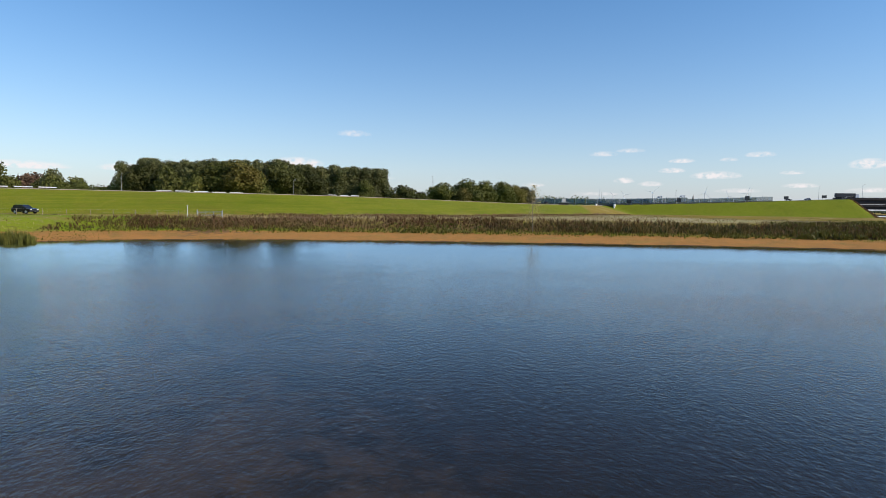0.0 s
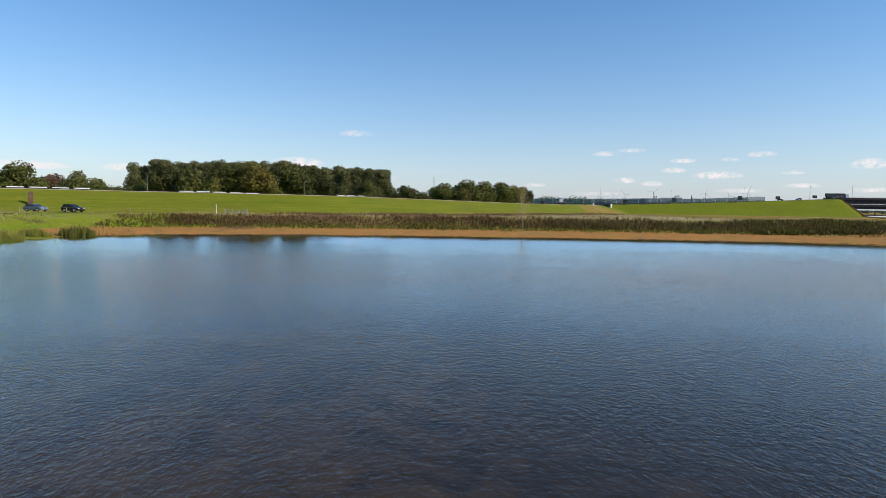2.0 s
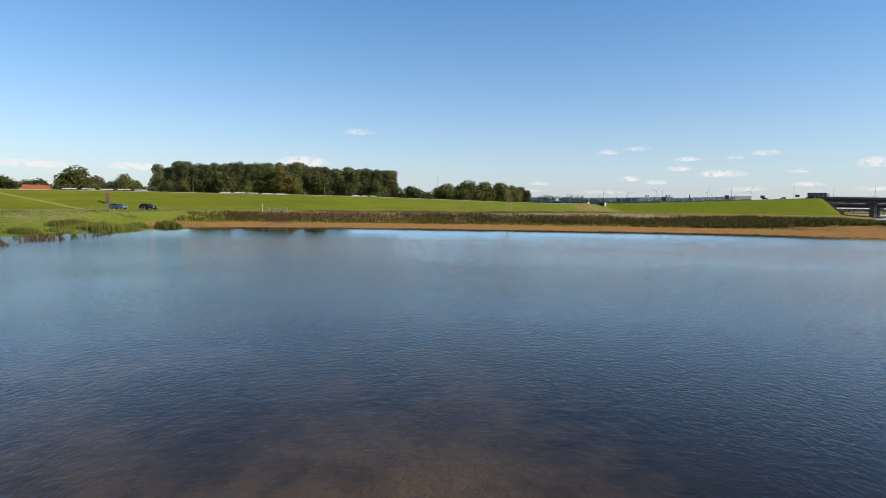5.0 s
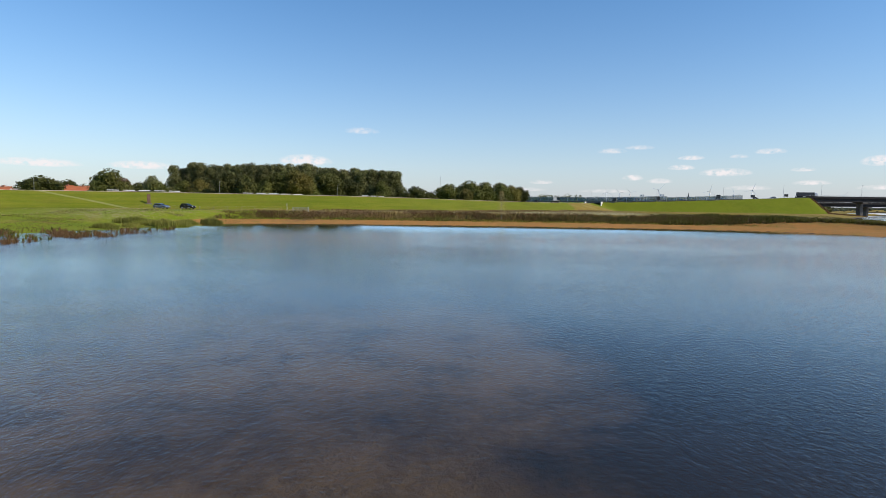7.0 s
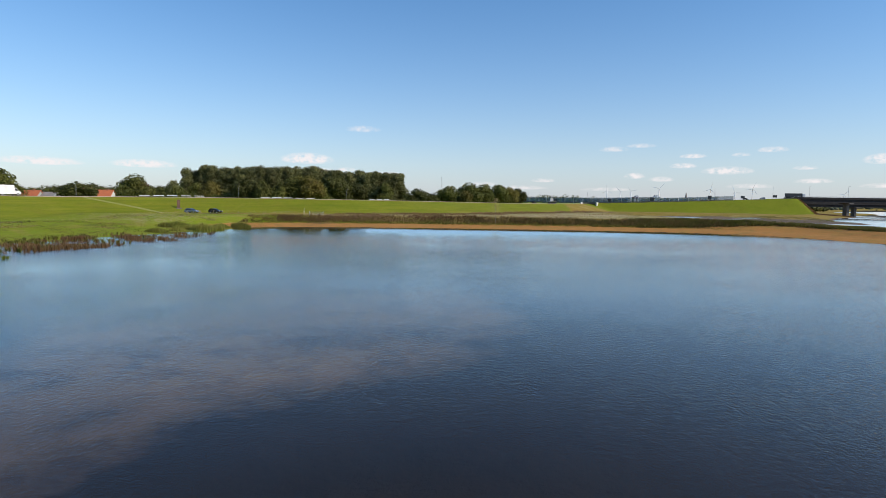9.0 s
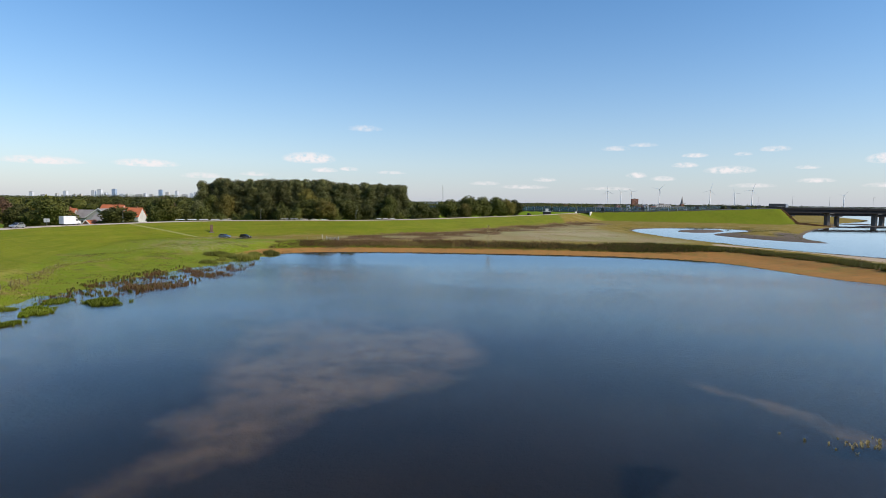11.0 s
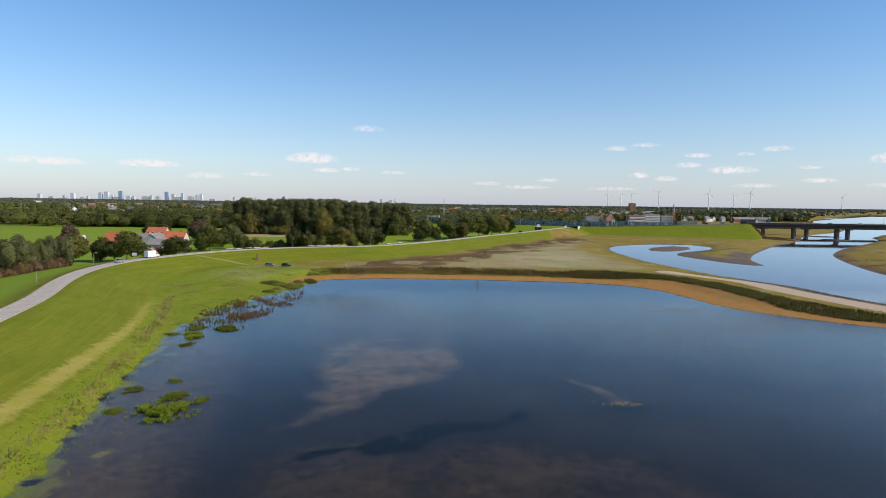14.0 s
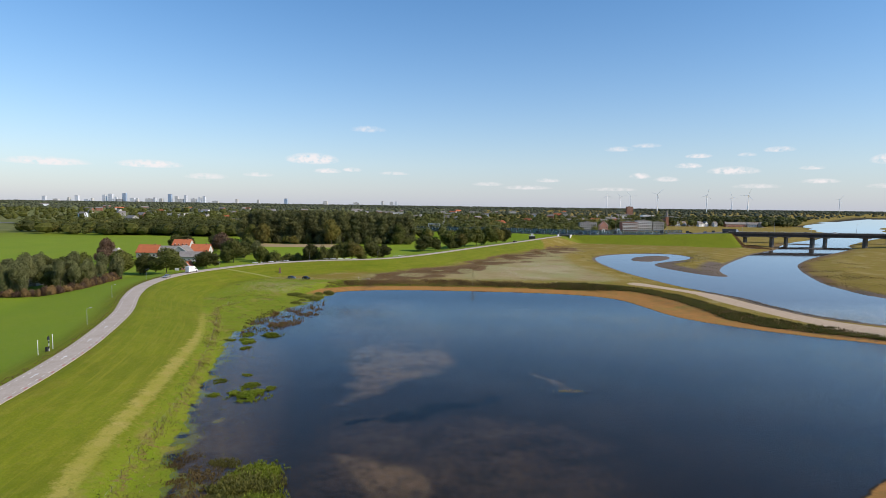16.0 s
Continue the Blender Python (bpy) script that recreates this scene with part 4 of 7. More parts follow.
SINGLE = [
    (K_ROUND, -139, 174, 1.12, 1.16, "broad round oak tree beside the dike road", "oak_tree"),
    (K_DARK, -140, 134, 1.5, 0.98, "dark green round tree beside the farmyard", "lime_tree"),
    (K_ROUND, -149, 103, 1.2, 1.0, "full green garden tree in front of the farm", "garden_tree"),
    (K_DARK, -161, 104, 1.1, 1.1, "dark narrow tree between garden trees", "garden_tree"),
    (K_ROUND, -171, 98, 1.0, 1.0, "full green garden tree beside the farm hedge", "garden_tree"),
    (K_RED, -163, 224, 1.3, 1.3, "copper-leaved tree behind the farmhouse", "copper_beech"),
    (K_RED, -176, 250, 1.6, 1.5, "brownish autumn tree behind the farmhouse", "beech_tree"),
    (K_DARK, -202, 246, 1.5, 1.3, "dark tree behind the farm roofs", "garden_tree"),
    (K_RED, -222, 166, 0.9, 0.8, "brown-leaved tree at the farm shed", "garden_tree"),
    (K_BUSH, -213, 172, 1.2, 1.3, "green bush by the farm shed", "garden_bush"),
    (K_BUSH, -228, 158, 1.2, 1.2, "green bush at the edge of the meadow", "garden_bush"),
    (K_BUSH, -122, 178, 1.5, 1.9, "green bush below the dike road", "roadside_bush"),
    (K_BUSH, -112, 174, 1.3, 1.45, "low green bush below the dike road", "roadside_bush"),
    (K_BUSH, -102, 169, 1.4, 1.1, "low green bush below the dike road", "roadside_bush"),
    (K_WILLOW, -128, 188, 1.3, 1.2, "grey-green willow bush below the dike road", "willow_bush"),
    (K_DARK, -85, 160, 1.1, 1.05, "dark green bushy tree below the dike road", "roadside_tree"),
    (K_BUSH, -77, 157, 1.3, 1.6, "green bushy tree below the dike road", "roadside_tree"),
    (K_BUSH, -69, 158, 1.1, 1.2, "small green bush below the dike road", "roadside_bush"),
    (K_OLD, -59, 161, 1.1, 0.84, "tall yellow-green tree below the dike road", "roadside_tree"),
    (K_ROUND, -65, 163, 1.0, 0.85, "yellow-green tree below the dike road", "roadside_tree"),
    (K_DARK, -48, 171, 1.2, 1.15, "dark round tree below the dike road", "roadside_tree"),
    (K_DARK, -41, 178, 0.9, 0.85, "small dark round tree below the dike road", "roadside_tree"),
    (K_BUSH, -93, 160, 1.2, 1.0, "low green bush below the dike road", "roadside_bush"),
    (K_BUSH, -88, 163, 1.2, 1.3, "green bush below the dike road", "roadside_bush"),
    (K_BUSH, -72, 163, 1.3, 1.5, "green bush below the dike road", "roadside_bush"),
    (K_BUSH, -54, 166, 1.2, 1.4, "green bush below the dike road", "roadside_bush"),
    (K_DARK, 9, 334, 1.3, 1.3, "dark tree in a small copse", "copse_tree"),
    (K_DARK, 33, 364, 1.4, 1.4, "dark tree in a small copse", "copse_tree"),
    (K_BUSH, 5, 314, 1.3, 1.2, "green bush at a small copse", "copse_bush"),
    (K_DARK, -19, 292, 1.6, 1.35, "dark round tree in the meadow", "meadow_tree"),
    (K_DARK, -10, 300, 1.1, 1.05, "dark tree in the meadow", "meadow_tree"),
    (K_ROUND, 2, 322, 1.3, 1.25, "dense green tree in a small copse", "copse_tree"),
    (K_OLD, 13, 318, 0.9, 0.95, "light yellow-green tree in a small copse", "copse_tree"),
    (K_ROUND, 16, 336, 1.4, 1.4, "dense green tree in a small copse", "copse_tree"),
    (K_ROUND, 27, 346, 1.35, 1.32, "dense green tree in a small copse", "copse_tree"),
    (K_ROUND, 39, 360, 1.4, 1.3, "dense green tree in a small copse", "copse_tree"),
    (K_OLD, 48, 366, 1.2, 1.15, "yellow-green tree in a small copse", "copse_tree"),
    (K_DARK, -186, 264, 1.5, 1.3, "dark tree behind the farmhouse", "garden_tree"),
    (K_ROUND, -150, 236, 1.0, 1.0, "green tree behind the farm wing", "garden_tree"),
    (K_DARK, -143, 206, 1.2, 1.1, "dark tree behind the roadside oak", "garden_tree"),
    (K_ROUND, -216, 258, 1.0, 1.0, "green tree behind the farm roofs", "garden_tree"),
    (K_RED, -232, 190, 1.2, 1.3, "brown-leaved tree beside the brick shed", "garden_tree"),
    (K_DARK, 56, 380, 1.4, 1.4, "dark tree at the end of a copse", "copse_tree"),
    (K_OLD, -178, 356, 1.35, 1.45, "olive-green tree at the edge of the poplar wood", "wood_edge_tree"),
    (K_ROUND, -190, 360, 1.1, 1.35, "green tree at the corner of the poplar wood", "wood_edge_tree"),
    (K_OLD, -112, 358, 1.40, 1.82, "tall yellow-green tree before the poplar wood", "wood_edge_tree"),
    (K_OLD, -148, 357, 0.75, 0.60, "small yellow-green tree before the poplar wood", "wood_edge_tree"),
    (K_ROUND, -48, 372, 1.0, 1.5, "light green tree at the end of the poplar wood", "wood_edge_tree"),
]
for n, (kinds, x, y, wide, tall, label, name) in enumerate(SINGLE):
    plant(kinds[n % len(kinds)], x, y, (wide, tall), 1.7 * n, name, label, "bush" if name.endswith("bush") else "tree")

# ---- the willow plot and its hedge below the road ----
for n in range(64):
    x, y = rnd.uniform(-216, -161), rnd.uniform(28, 92)
    if x > -172 and y < 42 or x < -200 and y < 44:
        continue
    plant(K_WILLOW[n % 3] if n % 9 else K_DARK[n % 3], x, y, (rnd.uniform(0.85, 1.2), rnd.uniform(0.85, 1.2) * (1.0 if n % 4 else 0.8)), n, "willow_tree",
          "grey-green willow in a dense farm plot", "tree", "willows of the farm plot")
HEDGEROW = curve_through([(-185, 22), (-172, 25), (-160, 32), (-156, 42), (-158, 62), (-163, 80)], 2.3)
K_HEDGE = [tree_kind("bush", 4.0, 5.0, 0.3, 320 + k, M_RED if k else M_BROWN) for k in range(2)]
for n, (x, y) in enumerate(HEDGEROW):
    plant(K_HEDGE[n % 2], x, y, (rnd.uniform(0.8, 1.1), rnd.uniform(0.65, 1.15)), n * 1.3, "hedge_bush", "reddish brown hedge bush beside the dike meadow", "bush", "hedge bushes")

# ---- a thin pale sapling on the far bank ----
sap = thing("birch_sapling", pose(14.5, 88, ground_at(14.5, 88)), "thin half-bare pale sapling on the pond bank", "tree")
part("trunk", trunk_mesh("trunk", 7.4, 0.06, 9, 401, M_WOODPOST), None, sap, "thin pale stem with bare twigs")
rng = np.random.default_rng(402)
tips = np.stack([rng.normal(0, 1.3, 520), rng.normal(0, 1.3, 520), rng.uniform(1.8, 7.8, 520)], -1)
tips[:, :2] *= (1.15 - tips[:, 2:] / 8.5)
v, f = leaf_cards(tips, rng.normal(0, 1, (520, 3)), 0.17, rng)
part("crown", mesh_of("crown", v, f, M_STRAW), None, sap, "sparse small leaves")


# ---- low growth, too many to count ----
def tufts(points, heights, mat, name, label, category, seed, blades=5, lean=0.45, thick=0.10):
    """Grass and herb tufts: slim bent blades fanning out from each point."""
    rng = np.random.default_rng(seed)
    p = np.repeat(np.array(points, float), blades, 0)
    h = np.repeat(np.array(heights, float), blades) * rng.uniform(0.55, 1.1, len(p))
    az = rng.uniform(0, 6.28, len(p))
    out = np.stack([np.cos(az), np.sin(az), 0 * az], -1)
    acr = np.stack([-np.sin(az), np.cos(az), 0 * az], -1)
    reach = (h * lean * rng.uniform(0.2, 1.0, len(p)))[:, None]
    w = (h * thick * rng.uniform(0.7, 1.3, len(p)))[:, None]
    up = np.array((0, 0, 1.0)) * h[:, None]
    p = p + out * (h * 0.10)[:, None]
    v = np.stack([p - acr * w, p + acr * w, p + out * reach * 0.4 + up * 0.6 + acr * w * 0.9, p + out * reach + up, p + out * reach * 0.4 + up * 0.6 - acr * w * 0.9], 1)
    base = 5 * np.arange(len(p))[:, None]
    f = np.concatenate([base + [0, 1, 2], base + [0, 2, 4], base + [4, 2, 3]])
    return stuff(name, v.reshape(-1, 3), f, mat, label, category)


def strewn(n, box, keep, seed):
    """n random places in a box (x0, y0, x1, y1), on the ground, where keep(x, y, shore distance, river distance) holds."""
    rng = np.random.default_rng(seed)
    x, y = rng.uniform(box[0], box[2], n), rng.uniform(box[1], box[3], n)
    s, r = ring_distance(x, y, POND), ring_distance(x, y, RIVER)
    ok = keep(x, y, s, r, rng.uniform(0, 1, n))
    x, y = x[ok], y[ok]
    return np.stack([x, y, np.maximum(heights_at(x, y), -0.15)], -1)


def waves(x, y, size, seed):
    """A smooth patchiness between 0 and 1."""
    a = np.sin(x / size * 2.1 + seed) + np.sin(y / size * 2.7 + 2 * seed) + np.sin((x + y) / size * 1.3 + 3 * seed) + np.sin((x - 1.7 * y) / size * 0.9)
    return 0.5 + a / 8


BANK = (-58, 66, 150, 112)
bank_brown = strewn(46000, BANK, lambda x, y, s, r, u: (s > 10.2) & (s < 17.0) & (y > 60) & (u < 1.2 * patchy(x, y, 6, 4) + 0.05) & (u < np.where(x > 12, 0.35, 1.0)) & (x < 70), 1)
tufts(bank_brown, 0.15 + 0.45 * patchy(bank_brown[:, 0], bank_brown[:, 1], 7, 76) + 0.4 * patchy(bank_brown[:, 0], bank_brown[:, 1], 1.4, 77), M_SEDGE, "bank_scrub", "brown withered herbs in a band on the pond bank", "scrub", 2, 6, 1.1, 0.055)
bank_rust = strewn(34000, BANK, lambda x, y, s, r, u: (s > 10.8) & (s < 18) & (y > 60) & (u < 2.6 * patchy(x, y, 13, 5) - 0.85) & (u < np.where(x > 12, 0.4, 1.0)) & (x < 70), 3)
tufts(bank_rust, 0.2 + 0.5 * patchy(bank_rust[:, 0], bank_rust[:, 1], 5, 78) + 0.4 * patchy(bank_rust[:, 0], bank_rust[:, 1], 1.2, 79), M_RUST, "dock_scrub", "rusty red dock stems on the pond bank", "scrub", 4, 6, 1.0, 0.055)
bank_rush = strewn(64000, (0, 60, 150, 112), lambda x, y, s, r, u: (s > 10.6) & (s < 15.5) & (x < 74) & (u < 0.9 * ramp(x, 2, 30) * (0.55 + 0.6 * patchy(x, y, 7, 25))), 51)
rush_tall = 0.30 + 0.5 * patchy(bank_rush[:, 0], bank_rush[:, 1], 6, 74) + 0.45 * patchy(bank_rush[:, 0], bank_rush[:, 1], 1.5, 75)
tufts(bank_rush[::2], rush_tall[::2], M_DARK, "rush_band", "dark green upright rushes in a band on the pond bank", "scrub", 52, 8, 0.8, 0.03)
tufts(bank_rush[1::2], rush_tall[1::2] * 1.1, M_SEDGE, "brown_rushes", "brown withered rushes in a band on the pond bank", "scrub", 55, 8, 0.8, 0.03)
bank_straw = strewn(22000, BANK, lambda x, y, s, r, u: (s > 16.0) & (s < 20.5) & (y > 60) & (x < 84) & (x > -44) & (u < 2.2 * patchy(x, y, 10, 88) - 0.45), 56)
tufts(bank_straw, 0.2 + 0.55 * patchy(bank_straw[:, 0], bank_straw[:, 1], 4, 89), M_STRAW, "bank_straw", "pale dry grass along the top of the pond bank", "grass", 57, 7, 0.9, 0.035)
bank_green = strewn(52000, BANK, lambda x, y, s, r, u: (s > 8.6) & (s < 14.5) & (y > 56) & (x < 76) & (u < np.where(s < 11.4, 0.95, 0.5) * (0.15 + 1.2 * patchy(x, y, 5, 3))), 5)
tufts(bank_green, 0.18 + 0.4 * waves(bank_green[:, 0], bank_green[:, 1], 8, 2.0), M_HERB, "bank_herbs", "dark green herbs in a band above the sandy shore", "scrub", 6, 6, 1.0, 0.10)
bank_bright = strewn(16000, BANK, lambda x, y, s, r, u: (s > 6.4 + 2.5 * patchy(x, y, 3, 71)) & (s < 11.5) & (y > 56) & (x < 80) & (u < 1.9 * patchy(x, y, 6, 26) - 0.2), 53)
tufts(bank_bright, 0.12 + 0.25 * waves(bank_bright[:, 0], bank_bright[:, 1], 8, 5.0), M_LUSH, "shore_plants", "low yellow-green plants at the edge of the sandy shore", "scrub", 54, 6, 1.1, 0.12)
hedge_pts = strewn(170000, (55, -60, 175, 100), lambda x, y, s, r, u: (np.abs(nearest(x, y, HEDGE)[0]) < 5.4) & (s > 6) & (nearest(x, y, SANDPATH)[0] ** 2 > 20) & (u < 0.45 + 0.6 * patchy(x, y, 4, 6)), 7)
tufts(hedge_pts[::2], 0.4 + 0.6 * waves(hedge_pts[::2, 0], hedge_pts[::2, 1], 4, 2.0), M_HERB, "dam_herbs", "dense dark green herbs on the low dam between pond and river", "scrub", 8, 7, 0.9, 0.11)
tufts(hedge_pts[1::5], 0.4 + 0.6 * waves(hedge_pts[1::5, 0], hedge_pts[1::5, 1], 5, 6.0), M_SEDGE, "dam_scrub", "brown withered scrub on the low dam between pond and river", "scrub", 9, 7, 0.8, 0.07)
plain_pts = strewn(20000, (-35, 100, 125, 330), lambda x, y, s, r, u: (r > 12) & (nearest(x, y, DIKE)[0] > 24) & (u < 1.5 * patchy(x, y, 12, 13) - 0.3), 10)
tufts(plain_pts[::2], 0.2 + 0.45 * waves(plain_pts[::2, 0], plain_pts[::2, 1], 14, 3.0), M_STRAW, "plain_straw", "pale dry grass tufts on the floodplain", "grass", 11, 7, 0.9, 0.05)
rusty = strewn(30000, (-45, 92, 125, 350), lambda x, y, s, r, u: (s > 17) & (np.abs(nearest(x, y, RUSTLINE)[0] + 16 * (patchy(x, y, 18, 31) - 0.5)) < 9) & (u < 1.6 * patchy(x, y, 9, 32) - 0.1) & (nearest(x, y, DIKE)[0] > 21), 44)
tufts(rusty, 0.3 + 0.5 * waves(rusty[:, 0], rusty[:, 1], 9, 3.0), M_BROWN, "plain_scrub", "brown scrub along the foot of the dike", "scrub", 12, 7, 0.8, 0.06)
# the marshy west shore
marsh_pts = strewn(80000, (-104, -150, -26, 78), lambda x, y, s, r, u: (s > -6) & (s < 34) & (land(x, y)[0] > -0.04) & (nearest(x, y, DIKE)[0] > 24) & (u < 0.1 + 1.1 * patchy(x, y, 5, 7)), 13)
herb_pts = marsh_pts[1::3]
herb_pts = herb_pts[patchy(herb_pts[:, 0], herb_pts[:, 1], 7, 27) > 0.56]
bare_pts = patchy(marsh_pts[:, 0], marsh_pts[:, 1], 11, 45) * 0.6 + patchy(marsh_pts[:, 0], marsh_pts[:, 1], 4, 46) * 0.4
sedge_pts, lush_pts = marsh_pts[bare_pts > 0.60], marsh_pts[(bare_pts < 0.60) & (bare_pts > 0.36)][::2]
tufts(sedge_pts, 0.06 + 0.22 * waves(sedge_pts[:, 0], sedge_pts[:, 1], 6, 3.0), M_SEDGE, "marsh_sedge", "brownish withered patches in the marsh grass", "grass", 47, 6, 1.2, 0.06)
tufts(lush_pts, 0.06 + 0.18 * waves(lush_pts[:, 0], lush_pts[:, 1], 6, 1.0), M_LUSH, "marsh_grass", "bright yellow-green marsh grass along the pond", "grass", 14, 6, 1.2, 0.09)
tufts(herb_pts, 0.1 + 0.25 * waves(herb_pts[:, 0], herb_pts[:, 1], 6, 2.0), M_HERB, "marsh_herbs", "darker herbs in patches of the marsh grass", "grass", 15, 6, 0.9, 0.08)
dry_pts = strewn(5000, (-100, 48, -44, 92), lambda x, y, s, r, u: (s > 9) & (nearest(x, y, DIKE)[0] > 22) & (u < waves(x, y, 9, 2.5) + 0.1), 16)
tufts(dry_pts[::2], 0.12 + 0.22 * waves(dry_pts[::2, 0], dry_pts[::2, 1], 9, 3.0), M_STRAW, "marsh_straw", "pale dry grass between marsh and dike", "grass", 17, 5, 0.9, 0.05)
SWAMP = np.array([(-66, 22), (-52, 32), (-48, 12), (-52, -6), (-58, -20), (-66, -24), (-70, -6)], float)
swamp_pts = strewn(11000, (-76, -40, -40, 40), lambda x, y, s, r, u: inside(x, y, SWAMP * (0.96, 1.2)) & (u < 2.2 * patchy(x, y, 2.0, 8) * (0.35 + patchy(x, y, 8, 28)) - 0.80), 18)
tufts(swamp_pts, 0.25 + 0.45 * patchy(swamp_pts[:, 0], swamp_pts[:, 1], 3, 85) + 0.35 * patchy(swamp_pts[:, 0], swamp_pts[:, 1], 0.9, 86), M_RUST, "dead_reed_stems", "brown dead plant stems standing in the shallow water", "reeds", 19, 14, 0.8, 0.032)
swamp_green = strewn(2600, (-72, -32, -46, 38), lambda x, y, s, r, u: inside(x, y, SWAMP * (1, 1.12)) & (u < 1.7 * patchy(x, y, 4.5, 9) - 0.8), 20)
tufts(swamp_green, 0.4 + 0.4 * waves(swamp_green[:, 0], swamp_green[:, 1], 3, 2.0), M_HERB, "swamp_herbs", "green swamp plants among dead stems", "reeds", 21, 6, 0.6, 0.16)
thistle = [(x + dx, y + dy) for (x, y), k in zip(FENCE, range(999)) for dx, dy in [(rnd.gauss(0.4, 0.8), rnd.gauss(0, 1.6)) for _ in range(80)]]
thistle = np.array(thistle)
thistle = np.column_stack([thistle, heights_at(thistle[:, 0], thistle[:, 1])])
tufts(thistle[::2], 0.05 + 0.38 * patchy(thistle[::2, 0], thistle[::2, 1], 3.0, 73), M_SEDGE, "fence_weeds", "withered weeds along the wire fence of the dike", "scrub", 22, 5, 0.8, 0.06)


tufts(thistle[1::2], 0.05 + 0.30 * patchy(thistle[1::2, 0], thistle[1::2, 1], 3.0, 87), M_STRAW, "fence_straw", "greyish dry stems along the wire fence of the dike", "scrub", 35, 5, 1.0, 0.05)


def clump(name, x, y, rx, ry, count, tall, mat, label, category, seed, blades=6, lean=0.4, thick=0.07):
    """One stand of reeds, an object of its own."""
    rng = np.random.default_rng(seed)
    a, d = rng.uniform(0, 6.28, count), np.sqrt(rng.uniform(0, 1, count)) * rng.uniform(0.8, 1.15, count)
    px, py = x + rx * d * np.cos(a), y + ry * d * np.sin(a)
    pts = np.stack([px, py, np.maximum(heights_at(px, py), -0.12)], -1)
    ob = tufts(pts, tall * (1.15 - 0.55 * d) * rng.uniform(0.8, 1.1, count), mat, name, label, category, seed, blades, lean, thick)
    del ob["kind"]


for n, (x, y, rx, ry, tall) in enumerate([(-57.2, 48.5, 3.0, 2.4, 1.8), (-55.6, 52, 2.4, 2.0, 1.4), (-66, 54, 4.6, 2.2, 1.5), (-62, 51, 3.2, 2.0, 1.2), (-53.6, 63.5, 2.6, 1.8, 1.7), (-57.5, 60, 2.2, 1.8, 1.2),
                                          (-61.5, 35, 2.4, 2.0, 1.1), (-60.5, 42, 2.0, 1.6, 1.0)]):
    clump("reed_clump", x, y, rx, ry, int(150 * rx * ry / 4) + 20, tall, M_REED, "green reed clump standing at the water's edge", "reeds", 500 + n, lean=0.3, thick=0.018, blades=12)


def plant_patch(x, y, rx, ry, count, tall, mat, label, seed, gap=0.50):
    """A ragged patch of water plants: tufts gathered in small clusters with open water between."""
    rng = np.random.default_rng(seed)
    a, d = rng.uniform(0, 6.28, count), np.sqrt(rng.uniform(0, 1, count)) * rng.uniform(0.7, 1.3, count)
    px, py = x + rx * d * np.cos(a), y + ry * d * np.sin(a)
    close = 0.55 * patchy(px, py, 1.9, seed % 37) + 0.45 * patchy(px, py, 0.8, seed % 23) - 0.22 * d
    px, py, d = px[close > gap - 0.22], py[close > gap - 0.22], d[close > gap - 0.22]
    pts = np.stack([px, py, np.maximum(heights_at(px, py), -0.05)], -1)
    ob = tufts(pts, tall * (1.1 - 0.4 * d) * rng.uniform(0.6, 1.2, len(px)), mat, "water_plant_patch", label, "water plants", seed, 8, 0.9, 0.11)
    del ob["kind"]


FLOATING = "low bright green water plants in a ragged floating patch"
for n, (x, y, rx, ry, tall) in enumerate([(-41, -83.4, 3.4, 3.6, 0.55), (-42.5, -76.5, 1.8, 1.5, 0.4), (-38.0, -78.6, 1.2, 1.4, 0.45), (-46.6, -68.6, 1.3, 1.0, 0.3), (-57.6, -34.6, 1.5, 2.0, 0.5), (-59.6, -31, 1.4, 1.7, 0.5),
                                          (-64.2, -32.7, 1.5, 1.2, 0.4), (-55.4, -42.4, 1.4, 1.3, 0.5), (-53.4, -24.5, 2.2, 2.6, 0.7), (-61.5, -25, 1.6, 2.2, 0.4), (-48.5, -84, 1.2, 1.2, 0.3), (-51, -74, 1.4, 1.6, 0.3)]):
    plant_patch(x, y, 1.3 * rx, 1.3 * ry, int(190 * rx * ry) + 50, tall, M_LUSH, FLOATING, 540 + n)
for n, (x, y, rx, ry, tall, mat) in enumerate([(-26.5, -122.5, 4.2, 5.0, 0.7, M_LUSH), (-27, -129, 4.6, 5.0, 0.6, M_HERB), (-24, -131, 4.0, 5.0, 0.8, M_LUSH), (-27, -126, 5.0, 6.0, 0.9, M_HERB), (-33, -117.5, 3.0, 1.8, 0.4, M_HERB)]):
    plant_patch(x, y, rx, ry, int(60 * rx * ry), tall, mat, "dense green swamp plants standing in shallow water", 560 + n, 0.42)
for n, (x, y, rx, ry) in enumerate([(-36, -123, 4.5, 4.5), (-34, -130, 5.0, 4.0), (-40, -117, 3.0, 3.5)]):
    plant_patch(x, y, rx, ry, int(40 * rx * ry), 0.35, M_SEDGE, "brown withered stems standing in shallow water", 570 + n, 0.56)
tufts(np.array([(30.4 + rnd.gauss(0, 2.4), -76.9 + rnd.gauss(0, 0.6), -0.08) for _ in range(50)]), np.full(50, 0.25), M_STRAW, "reed_litter", "pale floating plant litter on a shallow islet", "reeds", 23, 4, 1.0, 0.2)
tufts(np.array([(-4 + rnd.gauss(0, 2.4), -91.8 + rnd.gauss(0, 1.1), -0.1) for _ in range(34)]), np.full(34, 0.14), M_STRAW, "weed_stubble", "pale plant stubble breaking the pond surface", "reeds", 24, 4, 1.0, 0.16)


